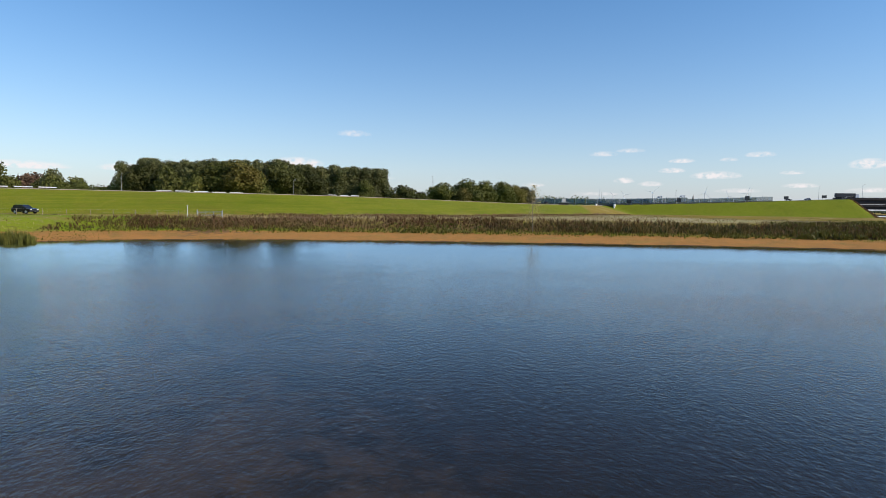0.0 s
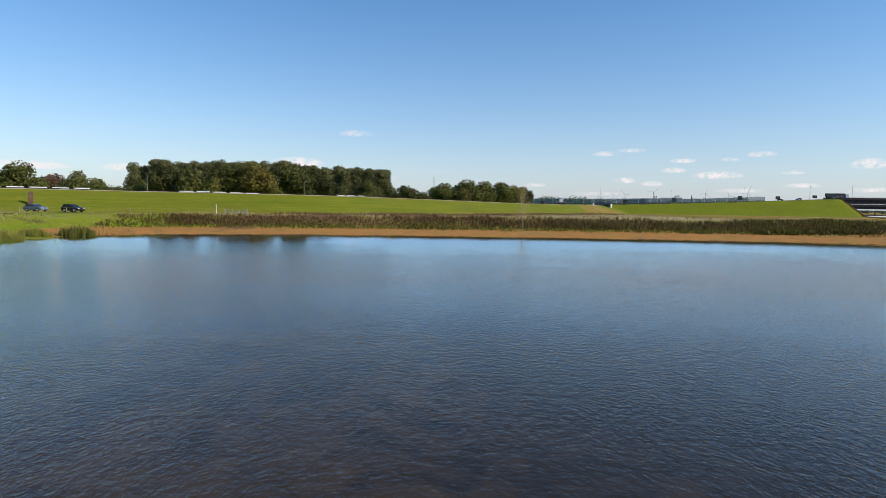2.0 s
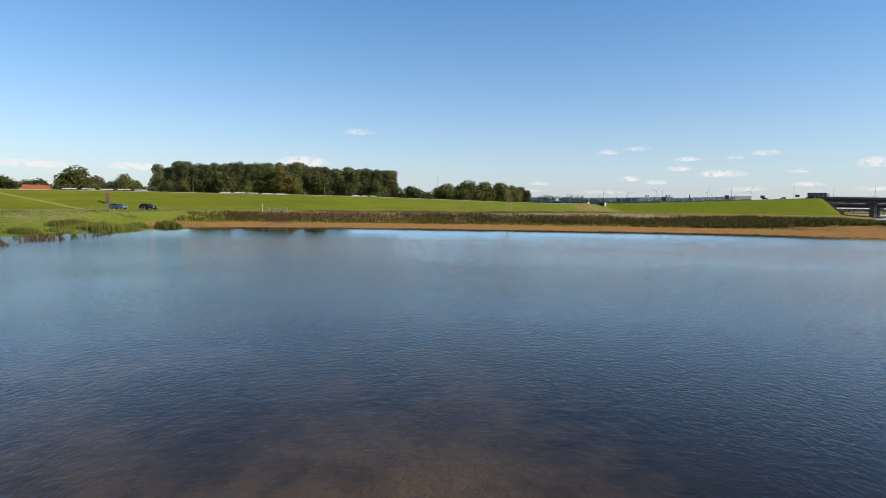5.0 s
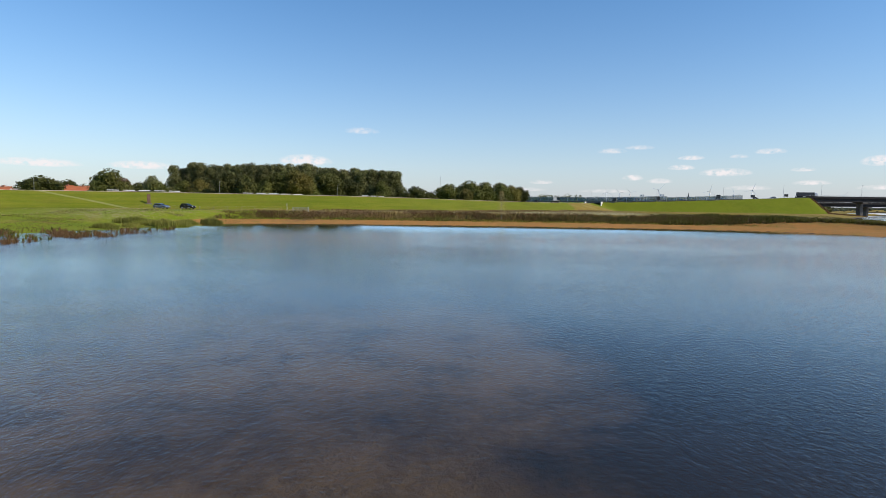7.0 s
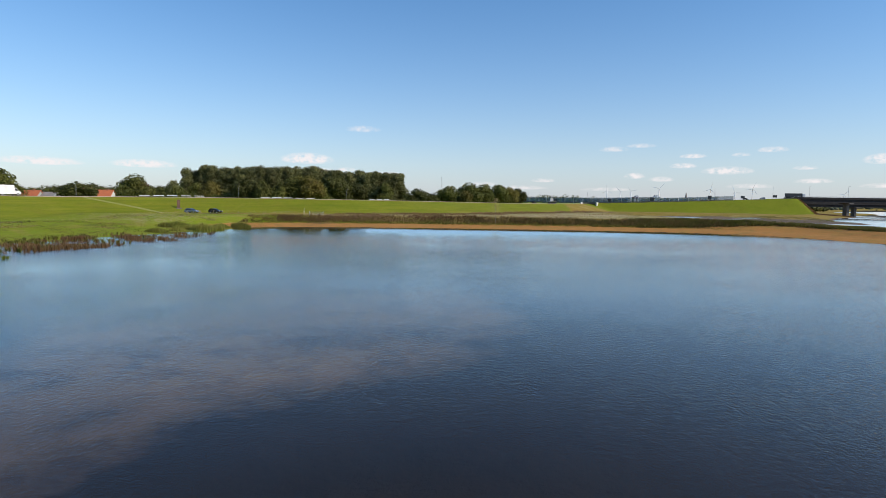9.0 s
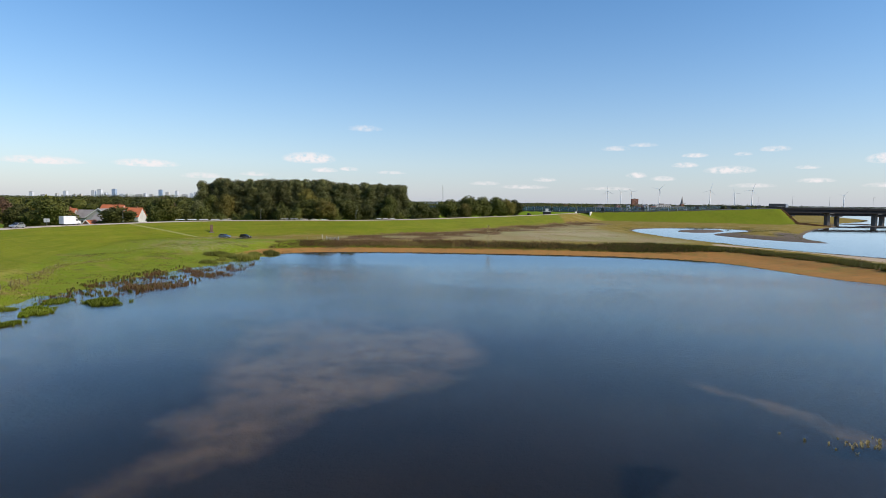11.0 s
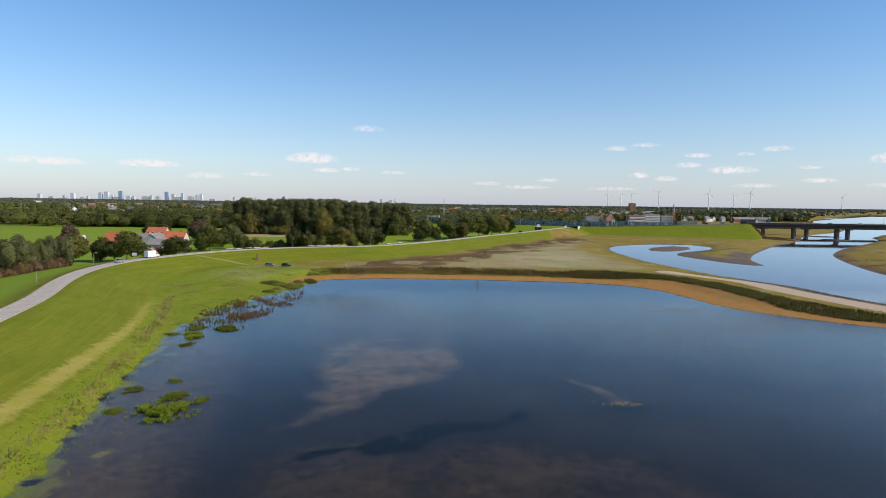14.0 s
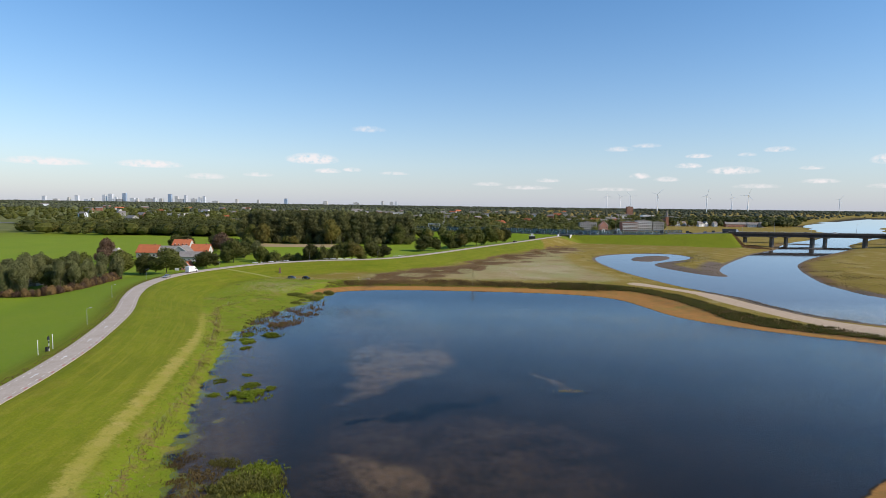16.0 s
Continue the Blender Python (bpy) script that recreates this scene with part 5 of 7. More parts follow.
# ---- distant woods ----
def woods(name, n, keep, size, mat, label, seed, box):
    rng = np.random.default_rng(seed)
    x, y = rng.uniform(box[0], box[2], n), rng.uniform(box[1], box[3], n)
    ok = keep(x, y, rng.uniform(0, 1, n)) & (ring_distance(x, y, RIVER) > 14) & ~((y < 1070) & (x > 0.36 * (y + 210)) & (x < 0.8 * (y + 210))) & ~((y > 615) & (y < 750) & (x < -430)) & ~((y > 1240) & (y < 1480) & (x < -880))
    x, y = x[ok], y[ok]
    n, far = len(x), np.hypot(x, y)
    h = size * rng.uniform(0.5, 1.4, n)
    w = h * rng.uniform(0.42, 0.68, n) * np.where(far > 1900, 1.35, 1.0)
    mid = np.stack([x, y, heights_at(x, y) + h * 0.5], -1)
    radii = np.stack([w, w * rng.uniform(0.8, 1.2, n), h * 0.52], -1)
    pieces = [lumps(mid, radii * np.where(far < 1900, 0.8, 1.0)[:, None], rng, (4, 6), 0.16)]
    for near_end, far_end, m, leaf in ((0, 900, 130, 1.25), (900, 1900, 30, 2.4)):
        some = np.repeat(np.flatnonzero((far >= near_end) & (far < far_end)), m)
        if len(some):
            q = rng.normal(0, 1, (len(some), 3))
            q[:, 2] = np.abs(q[:, 2]) * 1.1 - 0.2
            q /= np.linalg.norm(q, axis=1)[:, None]
            pieces.append(leaf_cards(mid[some] + q * radii[some] * rng.uniform(0.86, 1.15, (len(some), 1)), q, leaf, rng))
    v, f = gather(pieces)
    return stuff(name, v, f, mat, label, "woodland")


def country(x, y):
    return waves(x, y, 160, 1.0) * 0.6 + waves(x, y, 60, 2.0) * 0.4


def off_road(x, y, d=24):
    return np.abs(nearest(x, y, HIGHWAY)[0]) > d


woods("near_woods", 3400, lambda x, y, u: (y > 480 + 0.05 * x) & (off_road(x, y)) & ((x < -255) | (y > 440)) & (u < 1.15 * country(x, y) + np.where(x < -210, 0.25, 0.0)) & ~((x > 120) & (y < 560)) & ~((x > 205) & (y < 800)), 12, M_GREEN,
      "dense mixed green woodland behind the meadows", 61, (-520, 420, 560, 900))
woods("belt_woods", 900, lambda x, y, u: (u < 0.9) & (y > 462 + 12 * np.sin(x * 0.05)) & off_road(x, y), 13, M_DARK, "dark green belt of trees beyond the meadow", 62, (-400, 455, -150, 560))
woods("middle_woods", 3400, lambda x, y, u: (u < country(x, y) * 1.05) & off_road(x, y, 30) & (np.abs(x) < 0.95 * y + 60), 12, M_GREEN, "patchwork of distant green woods and gardens", 63, (-1700, 860, 1900, 1900))
woods("far_woods", 11000, lambda x, y, u: (u < country(x / 2, y / 2) * 1.1) & (np.abs(x) < 0.95 * y), 9, M_FAR, "far woods towards the horizon, greyed by haze in the leaf colour", 64, (-3600, 1850, 3600, 3900))
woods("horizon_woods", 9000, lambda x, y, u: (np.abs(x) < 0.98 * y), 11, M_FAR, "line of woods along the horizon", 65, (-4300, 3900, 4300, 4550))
woods("autumn_woods", 800, lambda x, y, u: (off_road(x, y)) & (u < 0.9 * country(x, y)) & ~((x > 120) & (y < 815)), 12, M_YELLOW, "yellow-green trees scattered in the woodland", 66, (-520, 475, 560, 1200))
woods("town_trees", 420, lambda x, y, u: u < 1.2 * patchy(x, y, 40, 41), 15, M_DARK, "dark trees between the houses of the town", 68, (470, 1105, 800, 1290))
woods("shady_woods", 900, lambda x, y, u: (off_road(x, y)) & (u < 0.9 * country(x, y)) & ~((x > 120) & (y < 815)), 13, M_DARK, "dark trees scattered in the woodland", 67, (-700, 475, 700, 1500))
far_bank = strewn(26000, (196, 40, 330, 330), lambda x, y, s, r, u: (r > 0.6) & (r < 40) & (x - 0.55 * y > 110) & (u < 3.0 * patchy(x, y, 16, 11) - 1.75), 25)
tufts(far_bank, 0.25 + 0.5 * waves(far_bank[:, 0], far_bank[:, 1], 9, 3.0), M_SEDGE, "river_scrub", "brown scrub on the far river bank", "scrub", 26, 7, 1.1, 0.07)
near_bank = strewn(30000, (105, -20, 215, 330), lambda x, y, s, r, u: (r > 1.2) & (r < 26) & (s > 18) & (nearest(x, y, SANDPATH)[0] ** 2 > 30) & (u < 1.2 * patchy(x, y, 7, 12) - 0.3), 27)
tufts(near_bank, 0.15 + 0.4 * waves(near_bank[:, 0], near_bank[:, 1], 9, 3.0), M_HERB, "river_herbs", "low olive herbs along the near river bank", "scrub", 28, 7, 1.1, 0.08)
verge_k = np.repeat(DIKE[(DIKE[:, 1] > -150) & (DIKE[:, 1] < 84)], 26, 0)
vr = np.random.default_rng(29)
verge = verge_k[:, :2] + vr.uniform(-2.6, 2.6, (len(verge_k), 1)) * (0.0, 1.0) + np.stack([vr.normal(-3.7, 0.45, len(verge_k)), vr.normal(0, 1.0, len(verge_k))], -1)
verge = np.column_stack([verge, heights_at(verge[:, 0], verge[:, 1])])
tufts(verge, np.full(len(verge), 0.22), M_BROWN, "verge_weeds", "low brown weeds on the verge of the dike road", "scrub", 30, 4, 1.1, 0.22)
fringe = strewn(46000, (-72, -160, -16, 52), lambda x, y, s, r, u: (s > -11) & (s < 2.5) & (u < 1.5 * patchy(x, y, 3.0, 14) * patchy(x, y, 9.0, 15) * np.exp(np.minimum(s, 0) / 3.2)), 31)
fringe[:, 2] = np.maximum(fringe[:, 2], -0.05)
tufts(fringe, 0.12 + 0.2 * patchy(fringe[:, 0], fringe[:, 1], 4, 16), M_LUSH, "floating_fringe", "thin fringe of green plants floating along the marsh", "water plants", 32, 6, 1.3, 0.11)
bare = strewn(9000, (-92, -150, -34, 10), lambda x, y, s, r, u: (np.abs(nearest(x, y, FENCE)[0] - 2.0) < 2.6) & (u < 1.4 * patchy(x, y, 4, 17) - 0.2), 33)
tufts(bare, 0.12 + 0.16 * patchy(bare[:, 0], bare[:, 1], 4, 18), M_STRAW, "withered_grass", "greyish withered grass beside the wire fence", "grass", 34, 5, 1.2, 0.2)
stone_pts = strewn(52000, (126, -45, 215, 100), lambda x, y, s, r, u: (r > -1.2) & (r < 5.5) & (x - 0.55 * y < 150) & (u < 0.55 * (1.0 - r / 7.5) * (0.4 + patchy(x, y, 5, 82))), 83)
sr = np.random.default_rng(84)
stone_r = sr.uniform(0.14, 0.42, (len(stone_pts), 1)) * sr.uniform(0.7, 1.3, (len(stone_pts), 3)) * (1, 1, 0.7)
v, f = lumps(stone_pts, stone_r, sr, (4, 6), 0.2)
stuff("riprap", v, f, worn("dark_bank_stones", (0.075, 0.062, 0.052), (0.17, 0.145, 0.12), 0.8, 0.95), "dark rough stones along the river side of the dam", "stones")
ramp_pts = strewn(9000, (299, 392, 330, 428), lambda x, y, s, r, u: (r > 3) & (u < 0.3 + patchy(x, y, 5, 61)), 62)
tufts(ramp_pts, 0.35 + 0.5 * waves(ramp_pts[:, 0], ramp_pts[:, 1], 5, 2.0), M_RUST, "abutment_scrub", "dark brown scrub on the slope at the bridge end", "scrub", 63, 6, 1.0, 0.12)


# ---- makers of built things ----
def box(bm, x0, x1, y0, y1, z0, z1, bevel=0.0):
    """A box added to a bmesh, its edges rounded off if bevel is given."""
    v = [bm.verts.new(p) for p in ((x0, y0, z0), (x1, y0, z0), (x1, y1, z0), (x0, y1, z0), (x0, y0, z1), (x1, y0, z1), (x1, y1, z1), (x0, y1, z1))]
    f = [bm.faces.new([v[i] for i in q]) for q in ((3, 2, 1, 0), (4, 5, 6, 7), (0, 1, 5, 4), (1, 2, 6, 5), (2, 3, 7, 6), (3, 0, 4, 7))]
    if bevel:
        bmesh.ops.bevel(bm, geom=list({e for q in f for e in q.edges}), offset=bevel, segments=2, profile=0.6, affect="EDGES")
    return bm


def boxes(*rows, bevel=0.0):
    bm = bmesh.new()
    for r in rows:
        box(bm, *r, bevel=bevel)
    return bm


def prism(outline, y0, y1, bevel=0.0):
    """An x-z outline drawn out along y."""
    bm = bmesh.new()
    a, b = [bm.verts.new((x, y0, z)) for x, z in outline], [bm.verts.new((x, y1, z)) for x, z in outline]
    bm.faces.new(a)
    bm.faces.new(b[::-1])
    n = len(outline)
    for k in range(n):
        bm.faces.new((a[k], b[k], b[(k + 1) % n], a[(k + 1) % n]))
    bmesh.ops.recalc_face_normals(bm, faces=bm.faces)
    if bevel:
        bmesh.ops.bevel(bm, geom=list(bm.edges), offset=bevel, segments=2, profile=0.6, affect="EDGES")
    return bm


def rod(a, b, ra, rb=None, sides=8, bm=None):
    """A tapered round bar from a to b."""
    bm = bm or bmesh.new()
    a, b = Vector(a), Vector(b)
    q = (b - a).to_track_quat("Z", "Y").to_matrix()
    rb = ra if rb is None else rb
    ring = [Vector((math.cos(2 * math.pi * k / sides), math.sin(2 * math.pi * k / sides), 0)) for k in range(sides)]
    lo, hi = [bm.verts.new(a + q @ (p * ra)) for p in ring], [bm.verts.new(b + q @ (p * rb)) for p in ring]
    for k in range(sides):
        m = (k + 1) % sides
        bm.faces.new((lo[k], lo[m], hi[m], hi[k]))
    bm.faces.new(lo[::-1])
    bm.faces.new(hi)
    return bm


def on_ground(x, y, turn=0.0, lift=0.0):
    return pose(x, y, ground_at(x, y) + lift, 0, 0, turn)


def made(name, bm, mat):
    me = bpy.data.meshes.new(name)
    bm.to_mesh(me)
    bm.free()
    me.materials.append(mat)
    return me


# ---- the motorway bridge and the lower bridge behind it ----
def bridge(y, depth, top, beam, x0, x1, piers, label, name):
    ob = thing(name, pose(x0, y, top), label, "bridge")
    n = x1 - x0
    part("deck", boxes((0, n, 0, depth, -0.9, 0)), M_HIGHWAY, ob, "asphalt deck slab")
    part("girder", boxes((0, n, 0.8, 2.0, -beam, -0.9), (0, n, depth * 0.5 - 0.6, depth * 0.5 + 0.6, -beam, -0.9), (0, n, depth - 2.0, depth - 0.8, -beam, -0.9)), M_GIRDER, ob, "dark steel girders")
    for side in (0.0, depth - 0.35):
        part("parapet", boxes((0, n, side - 0.12, side + 0.35, -1.15, 0.55)), M_GIRDER, ob, "dark edge beam")
        rail = boxes((0, n, side + 0.05, side + 0.13, 1.25, 1.33), (0, n, side + 0.06, side + 0.12, 0.85, 0.91))
        for k in range(0, int(n), 4):
            box(rail, k, k + 0.09, side + 0.04, side + 0.14, 0.55, 1.3)
        part("railing", rail, M_STEEL, ob)
    part("abutment", boxes((-3, 4, 0.3, depth - 0.3, -beam - 2.5, -beam), (-3, 1.0, 0.3, depth - 0.3, -beam, -0.9)), M_CONCRETE, ob)
    for px, w in piers:
        foot = ground_at(px, y + depth / 2) - 0.8
        bm = boxes((px - x0 - w / 2, px - x0 + w / 2, depth / 2 - 2.6, depth / 2 + 2.6, foot - top, -beam - 0.9), bevel=0.25)
        box(bm, px - x0 - w * 0.8, px - x0 + w * 0.8, 0.6, depth - 0.6, -beam - 0.95, -beam - 0.02)
        part("pier", bm, M_CONCRETE, ob, "concrete bridge pier")
    return ob


bridge(418, 15, 16.9, 3.9, 296, 820, [(346, 2.4), (389, 2.4), (445, 2.4), (510, 2.6), (580, 2.6), (660, 2.6), (740, 2.6)], "long dark steel motorway bridge on concrete piers", "motorway_bridge")
bridge(488, 13, 13.2, 3.4, 318, 900, [(352, 2.4), (400, 2.4), (446, 2.4), (520, 2.4), (590, 2.4), (680, 2.4), (790, 2.4)], "lower dark bridge behind the motorway bridge", "road_bridge")
for x, y, w, d in ((389, 426, 13, 14), (420, 494, 17, 11)):
    rng = np.random.default_rng(int(x))
    v, f = BALLS[(5, 8)]
    v = v * (w, d, 1.1) * rng.uniform(0.85, 1.15, (len(v), 1))
    isle = tagged(new("pier_islet", mesh_of("pier_islet", v, f, worn("dark_riprap", (0.05, 0.046, 0.042), (0.09, 0.08, 0.07), 0.8, 0.95, relief=0.1))), "dark stone islet round a bridge pier", "islet")
    isle.matrix_world = pose(x, y, RIVER_Z - 0.1)


# ---- noise screens, lamps, portals and a mast along the motorway ----
def line_at(line, x):
    k = int(np.argmin(np.abs(line[:, 0] - x)))
    d = line[min(k + 1, len(line) - 1)][:2] - line[max(k - 1, 0)][:2]
    d = d / np.linalg.norm(d)
    y, z = np.interp(x, line[:, 0], line[:, 1]), np.interp(x, line[:, 0], line[:, 2])
    return y, z, math.degrees(math.atan2(d[1], d[0])), np.array([d[1], -d[0]])


bpy_post = made("post", boxes((-0.12, 0.12, -0.12, 0.12, -0.6, 4.3)), M_STEEL)
pane_mesh = made("panel", boxes((0.14, 7.6, -0.03, 0.03, 0.9, 4.1)), M_SCREEN)
foot_mesh = made("plinth", boxes((0.14, 7.6, -0.1, 0.1, -0.5, 0.9)), M_CONCRETE)
for off, x0, x1, tall in ((11.6, -70, 236, 1.0), (-11.6, -90, 250, 1.25)):
    for x in np.arange(x0, x1, 7.72):
        y, z, turn, side = line_at(HIGHWAY, x)
        low = 1.0 if x < 190 else 0.75
        ob = thing("noise_screen", Matrix.LocRotScale((x + side[0] * off, y + side[1] * off, z + 0.1), Euler((0, 0, radians(turn))), (1, 1, tall * low)),
                   "greenish glass noise screen bay beside the motorway", "noise screen", "motorway noise screens")
        part("post", bpy_post, None, ob)
        part("panel", pane_mesh, None, ob, "tinted glass panel")
        part("plinth", foot_mesh, None, ob)
mast_mesh = made("pole", rod((0, 0, -0.5), (0, 0, 10.5), 0.13, 0.08), M_STEEL)
arm_mesh = made("arm", rod((0, 0, 10.4), (0, 1.8, 10.7), 0.06, 0.05), M_STEEL)
head_mesh = made("lantern", boxes((-0.18, 0.18, 1.5, 2.3, 10.62, 10.8), bevel=0.06), M_LAMP)
for x in (-108, -58, -8, 33, 82, 135, 190, 244, 292):
    y, z, turn, side = line_at(HIGHWAY, x)
    ob = thing("street_lamp", pose(x, y + 12.5, z, 0, 0, turn + 180), "tall grey motorway lamp post", "street lamp", "motorway lamps")
    for nm, me in (("pole", mast_mesh), ("arm", arm_mesh), ("lantern", head_mesh)):
        part(nm, me, None, ob)
for x in (318, 352, 392, 440, 500):
    ob = thing("street_lamp", pose(x, 432.5, 16.9, 0, 0, 180), "tall grey lamp post on the bridge", "street lamp", "motorway lamps")
    for nm, me in (("pole", mast_mesh), ("arm", arm_mesh), ("lantern", head_mesh)):
        part(nm, me, None, ob)
for x, wide, mat in ((174, 9, M_WHITE), (190, 9, M_WHITE), (-18, 26, M_WHITE)):
    y, z, turn, side = line_at(HIGHWAY, x)
    ob = thing("sign_gantry", Matrix.LocRotScale((x, y, z), Euler((0, 0, radians(turn + 90 + (60 if wide == 26 else 25)))), (1, 1, 1.0 if wide == 26 else 0.72)), "pale steel sign gantry over the motorway", "gantry")
    for s in (-1, 1):
        bm = rod((s * wide / 2, 0, -0.4), (s * (wide / 2 - 1.6), 0, 8.6), 0.28, 0.22)
        rod((s * wide / 2 - s * 3.2, 0, -0.4), (s * (wide / 2 - 1.6), 0, 8.6), 0.2, 0.18, bm=bm)
        part("leg", bm, mat, ob)
    bm = bmesh.new()
    for zz in (7.2, 8.8):
        rod((-wide / 2 + 1.4, 0, zz), (wide / 2 - 1.4, 0, zz), 0.16, bm=bm)
    for k in range(8):
        u = -wide / 2 + 1.5 + (wide - 3) * k / 8
        rod((u, 0, 7.2), (u + (wide - 3) / 8, 0, 8.8), 0.1, bm=bm)
    part("truss", bm, mat, ob)
    for u in (-0.25, 0.2):
        part("sign", boxes((u * wide - 0.8, u * wide + 0.8, -0.35, -0.15, 7.2, 8.7)), M_SIGNBLUE, ob, "dark matrix sign")
for x, h in ((108, 2.6), (152, 2.6), (186, 3.0), (232, 3.2), (258, 2.2), (283, 2.0)):
    y, z, turn, side = line_at(HIGHWAY, x)
    ob = thing("road_sign", pose(x + side[0] * 12.6, y + side[1] * 12.6, z - 0.2, 0, 0, turn), "dark back of a motorway sign on two legs", "road sign", "motorway signs")
    part("board", boxes((-1.6, 1.6, -0.05, 0.05, 1.4, 1.4 + h)), M_SIGNBLUE, ob)
    for u in (-1.1, 1.1):
        part("leg", rod((u, 0.1, -0.5), (u, 0.1, 1.6), 0.06), M_STEEL, ob)
# lattice mast beyond the motorway
ob = thing("lattice_mast", pose(-6, 590, 2.5), "tall pale lattice radio mast among trees", "mast")
for sx, sy in ((-1, -1), (1, -1), (1, 1), (-1, 1)):
    part("leg", rod((sx * 1.1, sy * 1.1, 0), (sx * 0.35, sy * 0.35, 36), 0.14, 0.08, 6), M_STEEL, ob)
bm = bmesh.new()
for k in range(14):
    a, b = 1.1 - 0.75 * k / 14, 1.1 - 0.75 * (k + 1) / 14
    z0, z1 = 36 * k / 14, 36 * (k + 1) / 14
    for p, q in (((-a, -a), (b, -b)), ((a, -a), (b, b)), ((a, a), (-b, b)), ((-a, a), (-b, -b))):
        rod((*p, z0), (*q, z1), 0.05, sides=4, bm=bm)
part("bracing", bm, M_STEEL, ob)
# underpass of the dike road
ob = thing("underpass", pose(131, 453, 4.6, 0, 0, -22), "concrete underpass portal in the motorway embankment", "underpass")
part("lintel", boxes((-7, 7, -1.4, 3, 5.0, 6.4)), M_CONCRETE, ob)
for s in (-1, 1):
    part("wing_wall", prism([(s * 6.4, 0), (s * 7.2, 0), (s * 7.2, 6.3), (s * 6.4, 6.3)], -9, 3), M_PALEWALL, ob, "pale concrete wing wall")
# Dark panel closes the mouth, standing in for the shade inside.
part("passage", boxes((-6.3, 6.3, 1.2, 2.4, 0, 5.0)), M_SIGNBLUE, ob, "dark panel in place of the shade inside the underpass")
ob = thing("pump_house", on_ground(88, 408), "small dark pump house with a pale top", "pump house")
part("wall", boxes((-3, 3, -2.5, 2.5, -1, 3.0), bevel=0.1), M_GIRDER, ob)
part("roof", boxes((-3.3, 3.3, -2.8, 2.8, 3.0, 3.35), (-1.2, 1.2, -1, 1, 3.35, 5.6), bevel=0.06), M_PALEWALL, ob)


# ---- houses ----
def window_row(parent, n, x0, x1, y, z, w, h, mat=None):
    """n windows along a wall that faces -y: a pale frame and a dark pane each."""
    for k in range(n):
        c = x0 + (x1 - x0) * (k + 0.5) / n
        win = part("window", boxes((c - w / 2, c + w / 2, y - 0.06, y + 0.05, z, z + h)), mat or M_WHITE, parent, "white framed window")
        part("pane", boxes((c - w / 2 + 0.09, c + w / 2 - 0.09, y - 0.09, y - 0.061, z + 0.09, z + h - 0.09)), M_GLASS, win)


def house(name, m, w, d, wall_h, roof_h, wall, roof, label, along=True, windows=((1.0, 1.2, 1.3, 4),), chimney=True, trim=None, category="house"):
    """A gabled house: ridge along x, or across it; roof slabs with an overhang; windows on the front."""
    ob = thing(name, m, label, category)
    if along:
        body = prism([(-d / 2, -1.5), (d / 2, -1.5), (d / 2, wall_h), (0, wall_h + roof_h), (-d / 2, wall_h)], -w / 2, w / 2)
        bmesh.ops.rotate(body, verts=body.verts, matrix=Matrix.Rotation(radians(90), 3, "Z"))
    else:
        body = prism([(-w / 2, -1.5), (w / 2, -1.5), (w / 2, wall_h), (0, wall_h + roof_h), (-w / 2, wall_h)], -d / 2, d / 2)
    part("wall", body, wall, ob)
    half, long_ = (d / 2, w / 2) if along else (w / 2, d / 2)
    run = math.hypot(half, roof_h)
    nx_, nz_ = roof_h / run, half / run
    for s in (-1, 1):
        a = (s * (half + 0.5 * nz_), wall_h - 0.5 * nx_ * 1.0)
        t = 0.28
        slab = prism([(a[0], a[1] + 0.03), (0, wall_h + roof_h + 0.03), (0, wall_h + roof_h + 0.03 + t), (a[0] + s * nx_ * t, a[1] + 0.03 + nz_ * t)], -long_ - 0.35, long_ + 0.35)
        if along:
            bmesh.ops.rotate(slab, verts=slab.verts, matrix=Matrix.Rotation(radians(90), 3, "Z"))
        part("roof", slab, roof, ob)
    if trim and not along:
        for s in (-1, 1):
            part("bargeboard", prism([(s * (half + 0.5), wall_h - 0.45), (0, wall_h + roof_h + 0.06), (0, wall_h + roof_h + 0.5), (s * (half + 0.5), wall_h)], -long_ - 0.50, -long_ - 0.36), trim, ob, "white gable trim")
    if chimney:
        cz = wall_h + roof_h
        part("chimney", boxes((w * 0.28 - 0.4, w * 0.28 + 0.4, -0.4, 0.4, cz - 1.2, cz + 0.9) if along else (-0.4, 0.4, d * 0.2 - 0.4, d * 0.2 + 0.4, cz - 1.2, cz + 0.9)), M_BRICK, ob)
    for z, ww, hh, n in windows:
        window_row(ob, n, -w / 2 + 0.6, w / 2 - 0.6, -d / 2, z, ww, hh)
    return ob


house("farm_barn", on_ground(-210, 205), 14.5, 10, 3.6, 5.0, M_GREYWALL, M_TILE, "low farm barn with an orange tiled roof", windows=((1.2, 1.3, 1.2, 5),))
house("farm_stable", on_ground(-196.5, 207), 12.5, 9, 3.8, 4.0, M_GREYWALL, M_SLATE, "farm stable with a grey sheet roof", windows=((1.2, 1.2, 1.2, 4),), chimney=False)
house("farmhouse", on_ground(-202, 240), 13, 9, 6.4, 4.0, M_PALEWALL, M_TILE, "tall farmhouse with pale walls and orange roof", windows=((1.2, 1.2, 1.6, 4), (5.8, 1.2, 1.7, 4)))
house("farm_wing", on_ground(-174.5, 208), 13, 9, 4.6, 4.6, M_PALEWALL, M_TILE, "farmhouse wing with a bright orange tiled roof", windows=((1.0, 1.2, 1.5, 4),))
